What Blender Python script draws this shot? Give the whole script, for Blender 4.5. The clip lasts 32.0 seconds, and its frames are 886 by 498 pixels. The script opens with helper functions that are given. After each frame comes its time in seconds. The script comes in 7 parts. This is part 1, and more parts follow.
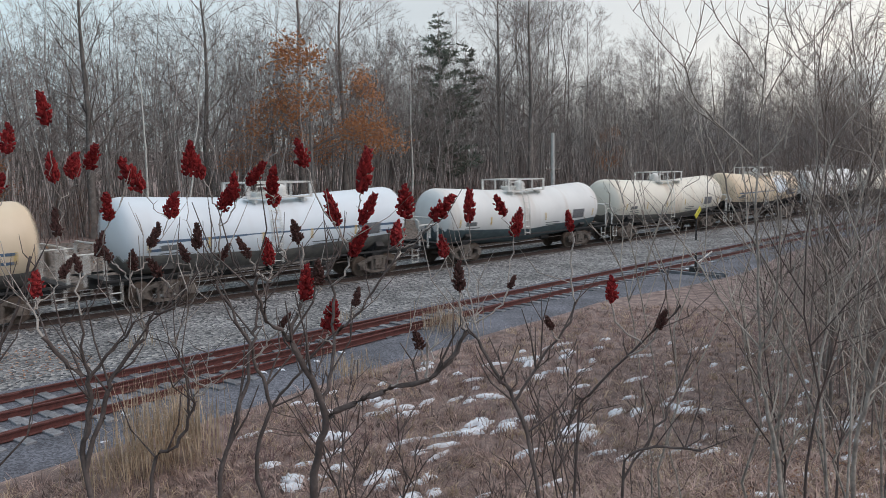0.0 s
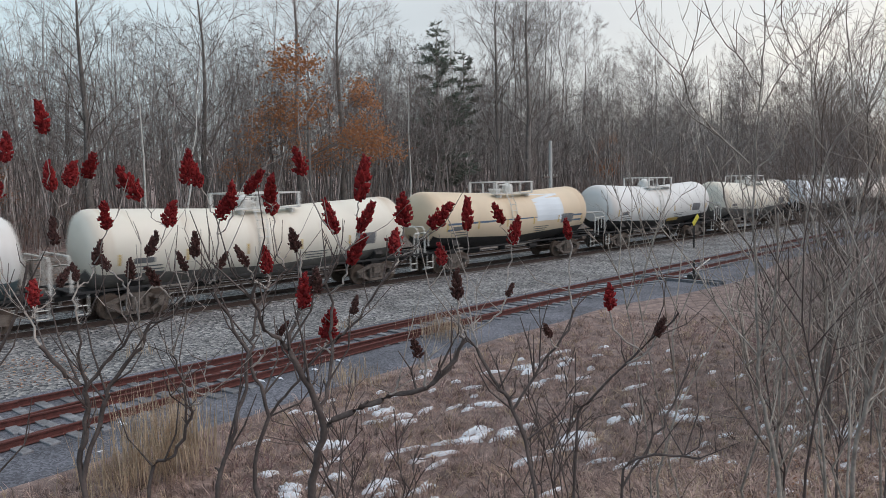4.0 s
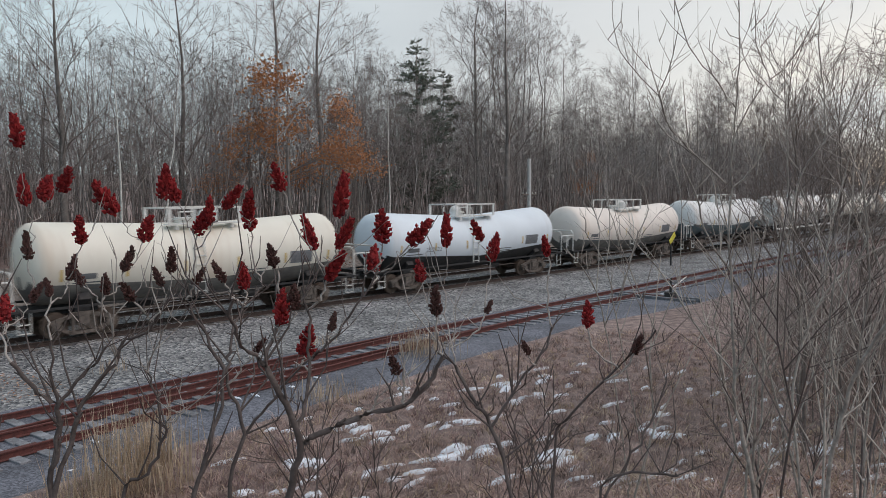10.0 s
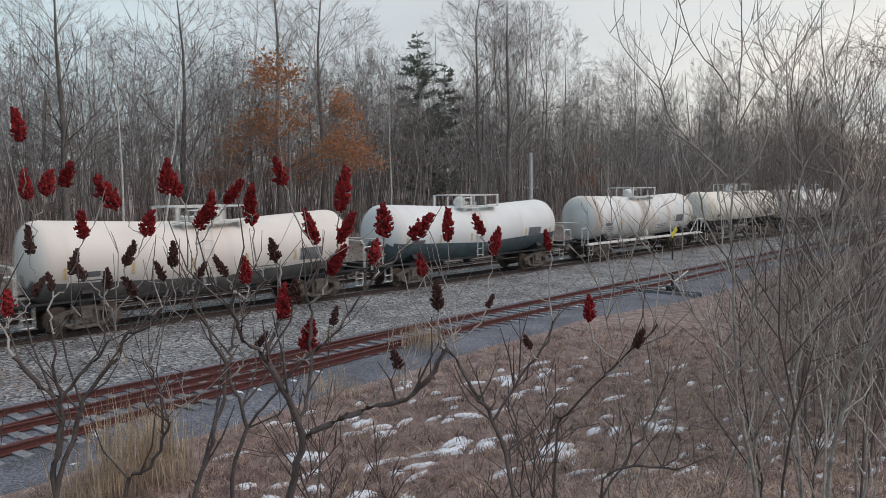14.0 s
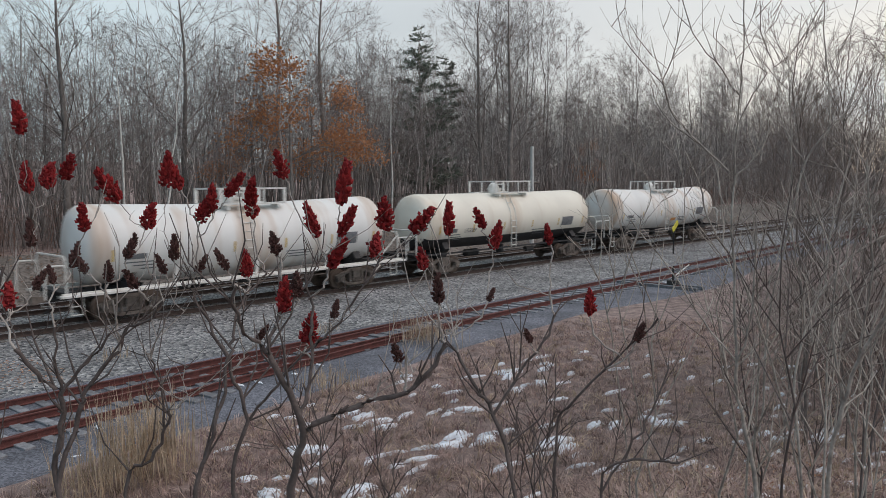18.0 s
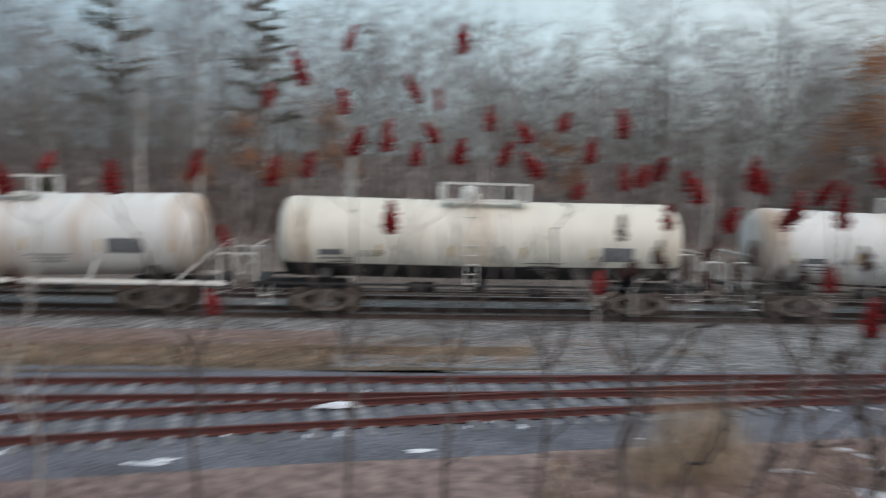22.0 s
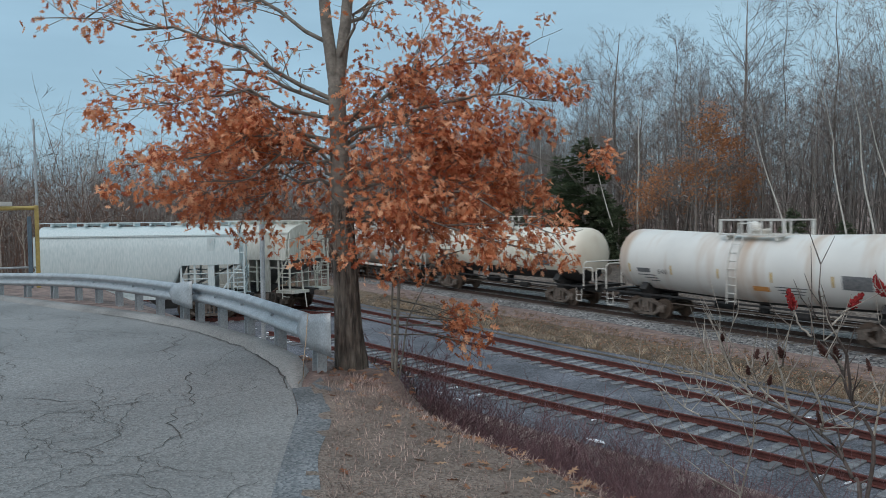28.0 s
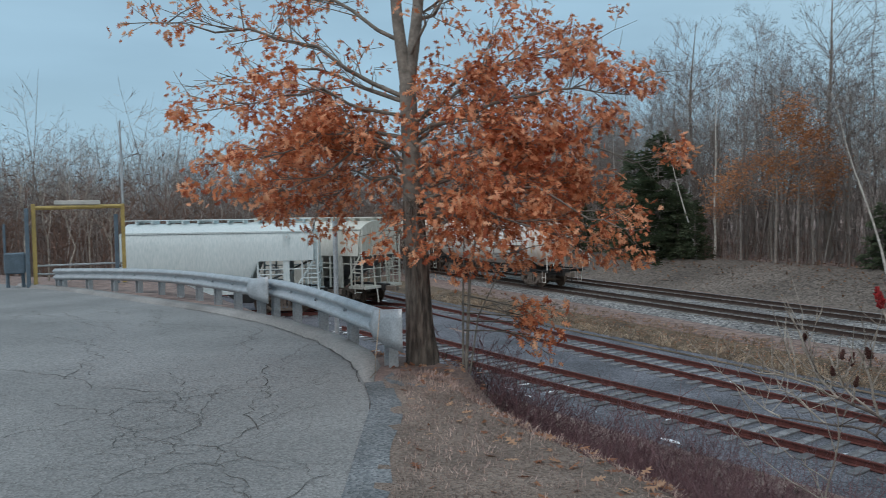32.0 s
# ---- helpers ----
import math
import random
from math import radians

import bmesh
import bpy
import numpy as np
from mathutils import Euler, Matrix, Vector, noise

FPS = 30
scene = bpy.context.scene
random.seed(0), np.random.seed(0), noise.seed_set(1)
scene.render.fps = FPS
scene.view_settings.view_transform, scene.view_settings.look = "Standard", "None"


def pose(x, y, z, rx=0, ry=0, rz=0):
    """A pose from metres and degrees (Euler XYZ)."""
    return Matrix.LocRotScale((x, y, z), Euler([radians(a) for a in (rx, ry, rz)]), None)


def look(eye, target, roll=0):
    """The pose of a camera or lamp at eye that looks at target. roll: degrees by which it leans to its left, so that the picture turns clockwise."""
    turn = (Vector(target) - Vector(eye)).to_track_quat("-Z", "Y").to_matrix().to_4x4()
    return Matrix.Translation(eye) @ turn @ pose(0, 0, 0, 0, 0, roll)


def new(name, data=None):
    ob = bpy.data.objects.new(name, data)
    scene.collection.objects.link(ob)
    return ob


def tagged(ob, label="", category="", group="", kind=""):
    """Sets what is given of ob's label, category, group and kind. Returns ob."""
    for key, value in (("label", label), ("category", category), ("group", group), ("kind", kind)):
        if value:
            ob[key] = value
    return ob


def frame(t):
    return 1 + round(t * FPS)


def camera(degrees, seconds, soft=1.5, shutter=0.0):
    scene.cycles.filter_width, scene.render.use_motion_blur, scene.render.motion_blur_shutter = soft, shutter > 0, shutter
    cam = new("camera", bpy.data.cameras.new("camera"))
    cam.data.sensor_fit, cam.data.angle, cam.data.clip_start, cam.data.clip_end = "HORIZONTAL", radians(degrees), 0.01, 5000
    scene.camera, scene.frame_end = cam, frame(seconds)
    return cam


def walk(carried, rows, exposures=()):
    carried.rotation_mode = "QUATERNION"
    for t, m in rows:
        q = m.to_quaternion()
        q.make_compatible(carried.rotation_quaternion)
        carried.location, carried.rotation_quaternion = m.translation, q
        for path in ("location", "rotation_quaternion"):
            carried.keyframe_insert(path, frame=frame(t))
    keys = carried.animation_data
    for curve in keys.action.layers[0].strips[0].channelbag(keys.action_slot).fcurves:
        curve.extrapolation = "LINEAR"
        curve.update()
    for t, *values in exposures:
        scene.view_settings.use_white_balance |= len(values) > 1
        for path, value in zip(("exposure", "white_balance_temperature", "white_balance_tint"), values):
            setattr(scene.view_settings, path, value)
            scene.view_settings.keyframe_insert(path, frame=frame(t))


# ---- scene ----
from itertools import product

FOV = 59.4
SECONDS = 32.0
EYE = 5.04          # eye height over the railhead of the main track
MAIN_Y = 28.82      # centre line of the near main track
FAR_Y = 33.1        # centre line of the far main track
GAUGE = 1.5         # between rail centres
SIDE_Z = -0.1       # railhead of the sidings

# seconds, heading (clockwise from +Y), tilt, lean
PATH = [
    (0, 44.75, -6.13, -0.84), (0.5, 44.68, -6.28, -0.95), (1, 44.69, -6.13, -0.93),
    (1.5, 44.85, -5.93, -0.95), (2, 44.98, -6.01, -0.85), (2.5, 44.99, -6.04, -0.87),
    (3, 45.03, -5.86, -0.90), (3.5, 45.00, -5.49, -0.96), (5.5, 44.59, -5.94, -1.01),
    (6, 45.10, -5.44, -0.89), (6.5, 46.46, -4.58, -0.59), (7, 46.75, -4.63, -0.62),
    (7.5, 46.61, -4.67, -0.54), (8, 46.47, -4.67, -0.57), (8.5, 46.51, -4.56, -0.55),
    (9, 46.63, -4.41, -0.59), (9.5, 46.64, -4.26, -0.51), (10, 46.48, -4.33, -0.51),
    (10.5, 46.37, -4.19, -0.48), (11, 46.45, -4.02, -0.57), (11.5, 46.41, -4.07, -0.31),
    (12, 46.39, -4.30, -0.36), (12.5, 46.34, -4.60, -0.51), (13, 46.31, -4.76, -0.47),
    (13.5, 46.36, -4.73, -0.50), (14, 46.36, -4.76, -0.56), (14.5, 46.29, -4.90, -0.51),
    (16.5, 46.43, -4.48, -0.52), (17, 46.31, -4.57, -0.61), (17.5, 46.24, -5.06, -0.62),
    (18, 46.29, -5.23, -0.44), (18.5, 46.42, -5.12, -0.48), (19, 46.53, -4.69, -0.66),
    (19.5, 46.60, -4.44, -0.60), (20, 46.62, -4.13, -0.65), (20.5, 46.59, -3.90, -0.62),
    (21, 46.39, -3.68, -0.98), (21.2, 45.84, -3.58, -1.62), (21.4, 41.74, -3.36, -2.63),
    (21.6, 29.63, -3.64, -1.41), (21.8, 16.91, -4.16, 0.09), (22, 5.31, -5.33, 1.65),
    (22.2, -4.78, -6.67, 2.43), (22.5, -19.06, -7.48, -0.73), (23, -34.27, -5.54, -1.01),
    (23.5, -46.20, -5.14, -0.09), (24, -53.23, -4.40, 0.05), (24.5, -54.79, -4.20, 0.55),
    (26.5, -57.23, -3.51, -0.45), (27, -58.50, -3.30, -0.58), (27.5, -58.82, -2.95, -0.62),
    (28, -58.19, -2.63, -0.47), (28.5, -57.81, -2.34, -0.50), (29, -58.27, -2.33, -0.45),
    (29.5, -58.73, -2.45, -0.52), (30, -59.28, -2.60, -0.48), (30.5, -59.65, -2.75, -0.56),
    (31, -60.17, -2.77, -0.62), (31.5, -61.19, -2.74, -0.78), (32, -63.41, -2.86, -0.74),
]


def aim(heading, tilt, lean):
    return Euler((radians(90 + tilt), 0, radians(-heading))).to_matrix().to_4x4() @ pose(0, 0, 0, 0, 0, lean)


cam = camera(FOV, SECONDS, soft=0.8, shutter=0.5)
walk(cam, [(t, Matrix.Translation((0, 0, EYE)) @ aim(h, p, r)) for t, h, p, r in PATH],
     exposures=[(0, 0.15, 6600, 17), (6.5, 0.12, 6600, 17), (8.5, 0.05, 6650, 17), (21.2, 0.05, 6650, 17), (22.2, 0.14, 6550, 14), (23.2, 0.14, 6400, 11), (24.2, 0.02, 6250, 9), (32, -0.03, 6300, 10)])

# ---- light ----
world = bpy.data.worlds.new("sky")
scene.world = world
world.use_nodes = True
wn, wl = world.node_tree.nodes, world.node_tree.links
sky = wn.new("ShaderNodeTexSky")
sky.sky_type, sky.sun_disc = "NISHITA", False
sky.sun_elevation, sky.sun_rotation = radians(12), radians(75)
sky.air_density, sky.dust_density, sky.ozone_density = 1.0, 0.6, 2.0
# thin cloud sheet over most of the sky, in long soft bands
co = wn.new("ShaderNodeTexCoord")
mp = wn.new("ShaderNodeMapping")
mp.inputs["Scale"].default_value = (1.0, 1.0, 5.0)
band = wn.new("ShaderNodeTexNoise")
band.inputs["Scale"].default_value, band.inputs["Detail"].default_value = 2.2, 5
cover = wn.new("ShaderNodeValToRGB")
cover.color_ramp.elements[0].position, cover.color_ramp.elements[1].position = 0.3, 0.7
cover.color_ramp.elements[0].color, cover.color_ramp.elements[1].color = (0.7, 0.7, 0.7, 1), (0.97, 0.97, 0.97, 1)
dim = wn.new("ShaderNodeMix")
dim.data_type, dim.blend_type = "RGBA", "MULTIPLY"
dim.inputs[0].default_value = 1.0
dim.inputs[7].default_value = (0.055, 0.055, 0.055, 1)
mix = wn.new("ShaderNodeMix")
mix.data_type = "RGBA"
# bluer away from the low sun, paler towards it
side = wn.new("ShaderNodeSeparateXYZ")
fade = wn.new("ShaderNodeValToRGB")
fade.color_ramp.elements[0].position, fade.color_ramp.elements[1].position = 0.12, 0.88
fade.color_ramp.elements.new(0.62)
for k, c in enumerate(((0.4, 0.6, 0.74, 1), (0.61, 0.79, 0.835, 1), (0.7, 0.775, 0.775, 1))):
    fade.color_ramp.elements[k].color = c
half = wn.new("ShaderNodeMapRange")
half.inputs[1].default_value, half.inputs[2].default_value = -1.0, 1.0
wl.new(co.outputs["Generated"], mp.inputs[0])
wl.new(co.outputs["Generated"], side.inputs[0])
wl.new(side.outputs[0], half.inputs[0])
wl.new(half.outputs[0], fade.inputs[0])
wl.new(fade.outputs[0], mix.inputs[7])
wl.new(mp.outputs[0], band.inputs["Vector"])
wl.new(band.outputs[0], cover.inputs[0])
wl.new(sky.outputs[0], dim.inputs[6])
wl.new(cover.outputs[0], mix.inputs[0])
wl.new(dim.outputs[2], mix.inputs[6])
wl.new(mix.outputs[2], wn["Background"].inputs[0])
wn["Background"].inputs[1].default_value = 1.0
sun = new("sun", bpy.data.lights.new("sun", "SUN"))
sun.data.energy, sun.data.angle, sun.data.color = 1.3, radians(45), (1.0, 0.88, 0.84)
sun.matrix_world = look((0, 0, 55), (-16, 40, 0))


# ---- materials ----
def tint(c, k):
    return tuple(min(1, v * k) for v in c[:3])


def surface(name, base, other=None, scale=3.0, rough=0.8, metal=0.0, fine=40.0, bump=0.3, spread=0.25, streak=False, random_tint=0.0, depth=0.02):
    """A painted or natural surface with large patches, fine grain and relief."""
    m = bpy.data.materials.new(name)
    m.use_nodes = True
    n, l = m.node_tree.nodes, m.node_tree.links
    b = n["Principled BSDF"]
    other = other or tint(base, 1 - spread)
    co = n.new("ShaderNodeTexCoord")
    src = co.outputs["Object"]
    if streak:
        mp = n.new("ShaderNodeMapping")
        mp.inputs["Scale"].default_value = (1, 1, 0.18)
        l.new(src, mp.inputs[0])
        src = mp.outputs[0]
    big = n.new("ShaderNodeTexNoise")
    big.inputs["Scale"].default_value, big.inputs["Detail"].default_value = scale, 5
    small = n.new("ShaderNodeTexNoise")
    small.inputs["Scale"].default_value, small.inputs["Detail"].default_value = fine, 3
    l.new(src, big.inputs["Vector"])
    l.new(src, small.inputs["Vector"])
    ramp = n.new("ShaderNodeValToRGB")
    ramp.color_ramp.elements[0].position, ramp.color_ramp.elements[1].position = 0.36, 0.66
    ramp.color_ramp.elements[0].color, ramp.color_ramp.elements[1].color = (*base, 1), (*other, 1)
    l.new(big.outputs[0], ramp.inputs[0])
    mix = n.new("ShaderNodeMix")
    mix.data_type, mix.blend_type = "RGBA", "OVERLAY"
    mix.inputs[0].default_value = 0.45
    l.new(ramp.outputs[0], mix.inputs[6])
    l.new(small.outputs[0], mix.inputs[7])
    out = mix.outputs[2]
    if random_tint:
        info = n.new("ShaderNodeObjectInfo")
        hsv = n.new("ShaderNodeHueSaturation")
        mr = n.new("ShaderNodeMapRange")
        mr.inputs[3].default_value, mr.inputs[4].default_value = 1 - random_tint, 1 + random_tint
        l.new(info.outputs["Random"], mr.inputs[0])
        l.new(mr.outputs[0], hsv.inputs["Value"])
        l.new(out, hsv.inputs["Color"])
        out = hsv.outputs[0]
    l.new(out, b.inputs["Base Color"])
    b.inputs["Roughness"].default_value, b.inputs["Metallic"].default_value = rough, metal
    if bump:
        bp = n.new("ShaderNodeBump")
        bp.inputs["Strength"].default_value, bp.inputs["Distance"].default_value = bump, depth
        l.new(small.outputs[0], bp.inputs["Height"])
        l.new(bp.outputs[0], b.inputs["Normal"])
    return m


# ---- mesh helpers ----
def part(name, bm, mat, parent=None, label="", smooth=False):
    me = bpy.data.meshes.new(name)
    bm.to_mesh(me)
    bm.free()
    return part_of(name, me, mat, parent, label, smooth)


def part_of(name, me, mat, parent=None, label="", smooth=False):
    if mat and not me.materials:
        me.materials.append(mat)
    if smooth:
        me.shade_smooth()
    ob = new(name, me)
    if parent:
        ob.parent = parent
    if label:
        tagged(ob, label)
    return ob


def box(bm, cx, cy, cz, sx, sy, sz, turn=None):
    m = Matrix.Translation((cx, cy, cz))
    if turn is not None:
        m = m @ turn
    return bmesh.ops.create_cube(bm, size=1, matrix=m @ Matrix.Diagonal((sx, sy, sz, 1)))["verts"]


def soft_box(sx, sy, sz, bevel=0.02, seg=1):
    bm = bmesh.new()
    box(bm, 0, 0, 0, sx, sy, sz)
    bmesh.ops.bevel(bm, geom=bm.edges[:], offset=bevel, segments=seg, affect="EDGES")
    return bm


def rod(bm, a, b, r, r2=None, n=6, caps=True):
    a, b = Vector(a), Vector(b)
    q = (b - a).to_track_quat("Z", "Y").to_matrix().to_4x4()
    bmesh.ops.create_cone(bm, cap_ends=caps, segments=n, radius1=r, radius2=r if r2 is None else r2, depth=(b - a).length,
                          matrix=Matrix.Translation((a + b) / 2) @ q)


def mesh_of(name, verts, faces, mat=None, smooth=False):
    me = bpy.data.meshes.new(name)
    me.from_pydata(verts, [], faces)
    me.update()
    if mat:
        me.materials.append(mat)
    if smooth:
        me.shade_smooth()
    return me


class Twigs:
    """Collects many tapered limbs into one mesh."""
    def __init__(self):
        self.v, self.f = [], []

    def limb(self, pts, radii, n=4):
        base = len(self.v)
        for i, (p, r) in enumerate(zip(pts, radii)):
            d = (pts[min(i + 1, len(pts) - 1)] - pts[max(i - 1, 0)]).normalized()
            s = d.orthogonal().normalized()
            u = d.cross(s)
            for k in range(n):
                a = math.tau * k / n
                self.v.append(p + (s * math.cos(a) + u * math.sin(a)) * r)
            if i:
                o = base + (i - 1) * n
                for k in range(n):
                    self.f.append((o + k, o + (k + 1) % n, o + n + (k + 1) % n, o + n + k))

    def blade(self, p, d, side, ln, w):
        b = len(self.v)
        self.v += [p, p + d * ln * 0.5 + side * w, p + d * ln, p + d * ln * 0.5 - side * w]
        self.f.append((b, b + 1, b + 2, b + 3))

    def mesh(self, name, mat, smooth=True):
        return mesh_of(name, self.v, self.f, mat, smooth)


def smoothstep(a, b, x):
    t = max(0.0, min(1.0, (x - a) / (b - a)))
    return t * t * (3 - 2 * t)


# ---- plan ----
def track_a(x):
    """Centre line of the straight siding."""
    return 18.83 + 0.035 * x


def track_b(x):
    """Centre line of the siding that leaves it by a turnout and curls away behind the turning circle."""
    u = max(0.0, 28 - x)
    off = u * u / 380 if u < 23.4 else 1.441 + 0.123 * (u - 23.4)
    v = max(0.0, -12 - x)
    w = max(0.0, v - 19)
    return track_a(x) - off - (0.0248 * w * w if w < 5.3 else 0.697 + 0.263 * (w - 5.3))


def lift(x, y):
    """The sidings climb a little where the hopper cars stand."""
    return 0.2 * smoothstep(-18, -32, x) * (1 - smoothstep(15.5, 17.3, y)) * smoothstep(0.5, 3.5, y - 1.0 + 0.3 * max(0.0, -36 - x))


def dip(x):
    """Fall of the asphalt towards the gate."""
    return 0.19 * (max(0.0, -10 - x) / 10) ** 1.5 if x > -40 else 0.99


def ground_z(x, y):
    edge = 3.25 - 0.35 * max(0.0, -26 - x) + 0.85 * math.exp(-((x + 7.9) ** 2) / 0.9)
    d = math.hypot(max(0.0, y - edge), 0.27 * max(0.0, x - 1.0))
    t = min(1.0, d / 6.2)
    z = 3.3 - 3.65 * (1 - (1 - t) ** 2) * smoothstep(0, 0.5, d)
    z += lift(x, y) - dip(x) * smoothstep(6.2, 0, d) + 1.3 * smoothstep(36.3, 43, y) + 0.03 * max(0, y - 43)
    z += 0.03 * math.sin(x * 0.9 + y * 0.4) * math.sin(y * 0.7) * smoothstep(5, 9, d)
    return z


# ---- setting: ground, paving, track beds ----
def speckled(name, cols, scale, rough=0.9, bump=0.6, big=0.4, dist=0.03, low=0.6, high=1.25):
    """Loose stone or litter: cells of several colours with darker patches over them."""
    m = bpy.data.materials.new(name)
    m.use_nodes = True
    n, l = m.node_tree.nodes, m.node_tree.links
    b = n["Principled BSDF"]
    co = n.new("ShaderNodeTexCoord")
    v = n.new("ShaderNodeTexVoronoi")
    v.inputs["Scale"].default_value = scale
    l.new(co.outputs["Object"], v.inputs["Vector"])
    r = n.new("ShaderNodeValToRGB")
    r.color_ramp.interpolation = "LINEAR"
    while len(r.color_ramp.elements) < len(cols):
        r.color_ramp.elements.new(0.5)
    for i, c in enumerate(cols):
        r.color_ramp.elements[i].position = i / (len(cols) - 1)
        r.color_ramp.elements[i].color = (*c, 1)
    sep = n.new("ShaderNodeSeparateColor")
    l.new(v.outputs["Color"], sep.inputs[0])
    l.new(sep.outputs[0], r.inputs[0])
    nz = n.new("ShaderNodeTexNoise")
    nz.inputs["Scale"].default_value, nz.inputs["Detail"].default_value = big, 6
    l.new(co.outputs["Object"], nz.inputs["Vector"])
    mr = n.new("ShaderNodeMapRange")
    mr.inputs[1].default_value, mr.inputs[2].default_value = 0.3, 0.7
    mr.inputs[3].default_value, mr.inputs[4].default_value = low, high
    l.new(nz.outputs[0], mr.inputs[0])
    hsv = n.new("ShaderNodeHueSaturation")
    l.new(r.outputs[0], hsv.inputs["Color"])
    l.new(mr.outputs[0], hsv.inputs["Value"])
    l.new(hsv.outputs[0], b.inputs["Base Color"])
    b.inputs["Roughness"].default_value = rough
    bp = n.new("ShaderNodeBump")
    bp.inputs["Strength"].default_value, bp.inputs["Distance"].default_value = bump, dist
    l.new(v.outputs["Distance"], bp.inputs["Height"])
    l.new(bp.outputs[0], b.inputs["Normal"])
    return m


def field_material():
    """Dead grass with matted straw, purple-brown thatch and a little moss."""
    m = bpy.data.materials.new("dead_grass")
    m.use_nodes = True
    n, l = m.node_tree.nodes, m.node_tree.links
    b = n["Principled BSDF"]
    co = n.new("ShaderNodeTexCoord")
    def noise_node(sc, det):
        t = n.new("ShaderNodeTexNoise")
        t.inputs["Scale"].default_value, t.inputs["Detail"].default_value = sc, det
        l.new(co.outputs["Object"], t.inputs["Vector"])
        return t
    a, c, d = noise_node(0.35, 6), noise_node(3.0, 6), noise_node(45, 4)
    r1, r2 = n.new("ShaderNodeValToRGB"), n.new("ShaderNodeValToRGB")
    for r, cs in ((r1, ((0.17, 0.12, 0.11), (0.3, 0.218, 0.198))), (r2, ((0.085, 0.06, 0.057), (0.42, 0.31, 0.27)))):
        r.color_ramp.elements[0].position, r.color_ramp.elements[1].position = 0.35, 0.65
        r.color_ramp.elements[0].color, r.color_ramp.elements[1].color = (*cs[0], 1), (*cs[1], 1)
    l.new(a.outputs[0], r1.inputs[0])
    l.new(c.outputs[0], r2.inputs[0])
    mx = n.new("ShaderNodeMix")
    mx.data_type = "RGBA"
    mx.inputs[0].default_value = 0.5
    l.new(r1.outputs[0], mx.inputs[6])
    l.new(r2.outputs[0], mx.inputs[7])
    ov = n.new("ShaderNodeMix")
    ov.data_type, ov.blend_type = "RGBA", "OVERLAY"
    ov.inputs[0].default_value = 0.7
    l.new(mx.outputs[2], ov.inputs[6])
    l.new(d.outputs[0], ov.inputs[7])
    l.new(ov.outputs[2], b.inputs["Base Color"])
    b.inputs["Roughness"].default_value = 0.95
    bp = n.new("ShaderNodeBump")
    bp.inputs["Strength"].default_value, bp.inputs["Distance"].default_value = 0.7, 0.05
    l.new(d.outputs[0], bp.inputs["Height"])
    l.new(bp.outputs[0], b.inputs["Normal"])
    return m


M_FIELD = field_material()
M_LAWN = speckled("short_dead_lawn", [(0.12, 0.09, 0.076), (0.21, 0.163, 0.138), (0.29, 0.232, 0.196), (0.165, 0.125, 0.105)], 55, bump=0.8, big=1.6, dist=0.02, low=0.7, high=1.2)
M_BALLAST = speckled("ballast", [(0.05, 0.052, 0.056), (0.15, 0.15, 0.158), (0.24, 0.238, 0.24), (0.3, 0.295, 0.29), (0.48, 0.47, 0.46)], 11, bump=1.0, big=0.5, dist=0.08)
M_CINDER = speckled("fine_grey_cinder", [(0.067, 0.069, 0.083), (0.122, 0.126, 0.15), (0.198, 0.205, 0.238)], 24, bump=0.6, big=0.6, dist=0.015)
M_BANK = speckled("dirty_gravel", [(0.06, 0.05, 0.044), (0.135, 0.115, 0.1), (0.21, 0.18, 0.158), (0.1, 0.08, 0.067)], 9, bump=0.6, big=0.18, dist=0.04)
M_VERGE = speckled("leafy_verge", [(0.075, 0.053, 0.038), (0.23, 0.16, 0.11), (0.15, 0.1, 0.07), (0.11, 0.098, 0.055)], 11, bump=0.9, big=0.5, dist=0.04, low=0.4, high=1.3)
M_ASPHALT = speckled("old_asphalt", [(0.16, 0.163, 0.165), (0.212, 0.215, 0.218), (0.245, 0.247, 0.25), (0.3, 0.3, 0.3)], 62, rough=0.88, bump=0.6, big=0.55, dist=0.006, low=0.8, high=1.14)
M_PATCH = speckled("dark_asphalt_patch", [(0.09, 0.1, 0.11), (0.16, 0.175, 0.19), (0.24, 0.25, 0.265)], 55, rough=0.85, bump=0.7, big=1.2, dist=0.008)
M_KERB = speckled("asphalt_kerb", [(0.2, 0.2, 0.2), (0.27, 0.265, 0.26), (0.31, 0.3, 0.29)], 60, bump=0.4, big=0.7, dist=0.008)
M_CRACK = surface("crack", (0.09, 0.085, 0.08), rough=1.0)
M_SNOW = surface("old_snow", (0.84, 0.87, 0.92), (0.66, 0.69, 0.74), 5, 0.6, fine=60, bump=0.4)
M_TIE = surface("weathered_tie", (0.1, 0.085, 0.075), (0.2, 0.185, 0.17), 6, 0.95, fine=30, bump=0.5, random_tint=0.35)
M_TIE_OLD = surface("frosted_tie", (0.125, 0.126, 0.134), (0.24, 0.245, 0.26), 5, 0.95, fine=30, bump=0.5, random_tint=0.3)
M_RAIL = surface("rusty_rail", (0.13, 0.04, 0.034), (0.08, 0.028, 0.024), 8, 0.85, fine=50, bump=0.3)
M_RAIL_MAIN = surface("main_rail", (0.07, 0.045, 0.036), (0.045, 0.03, 0.026), 8, 0.8, fine=50, bump=0.2)
M_SHINE = surface("worn_railhead", (0.42, 0.42, 0.43), rough=0.35, metal=0.9, bump=0.05)


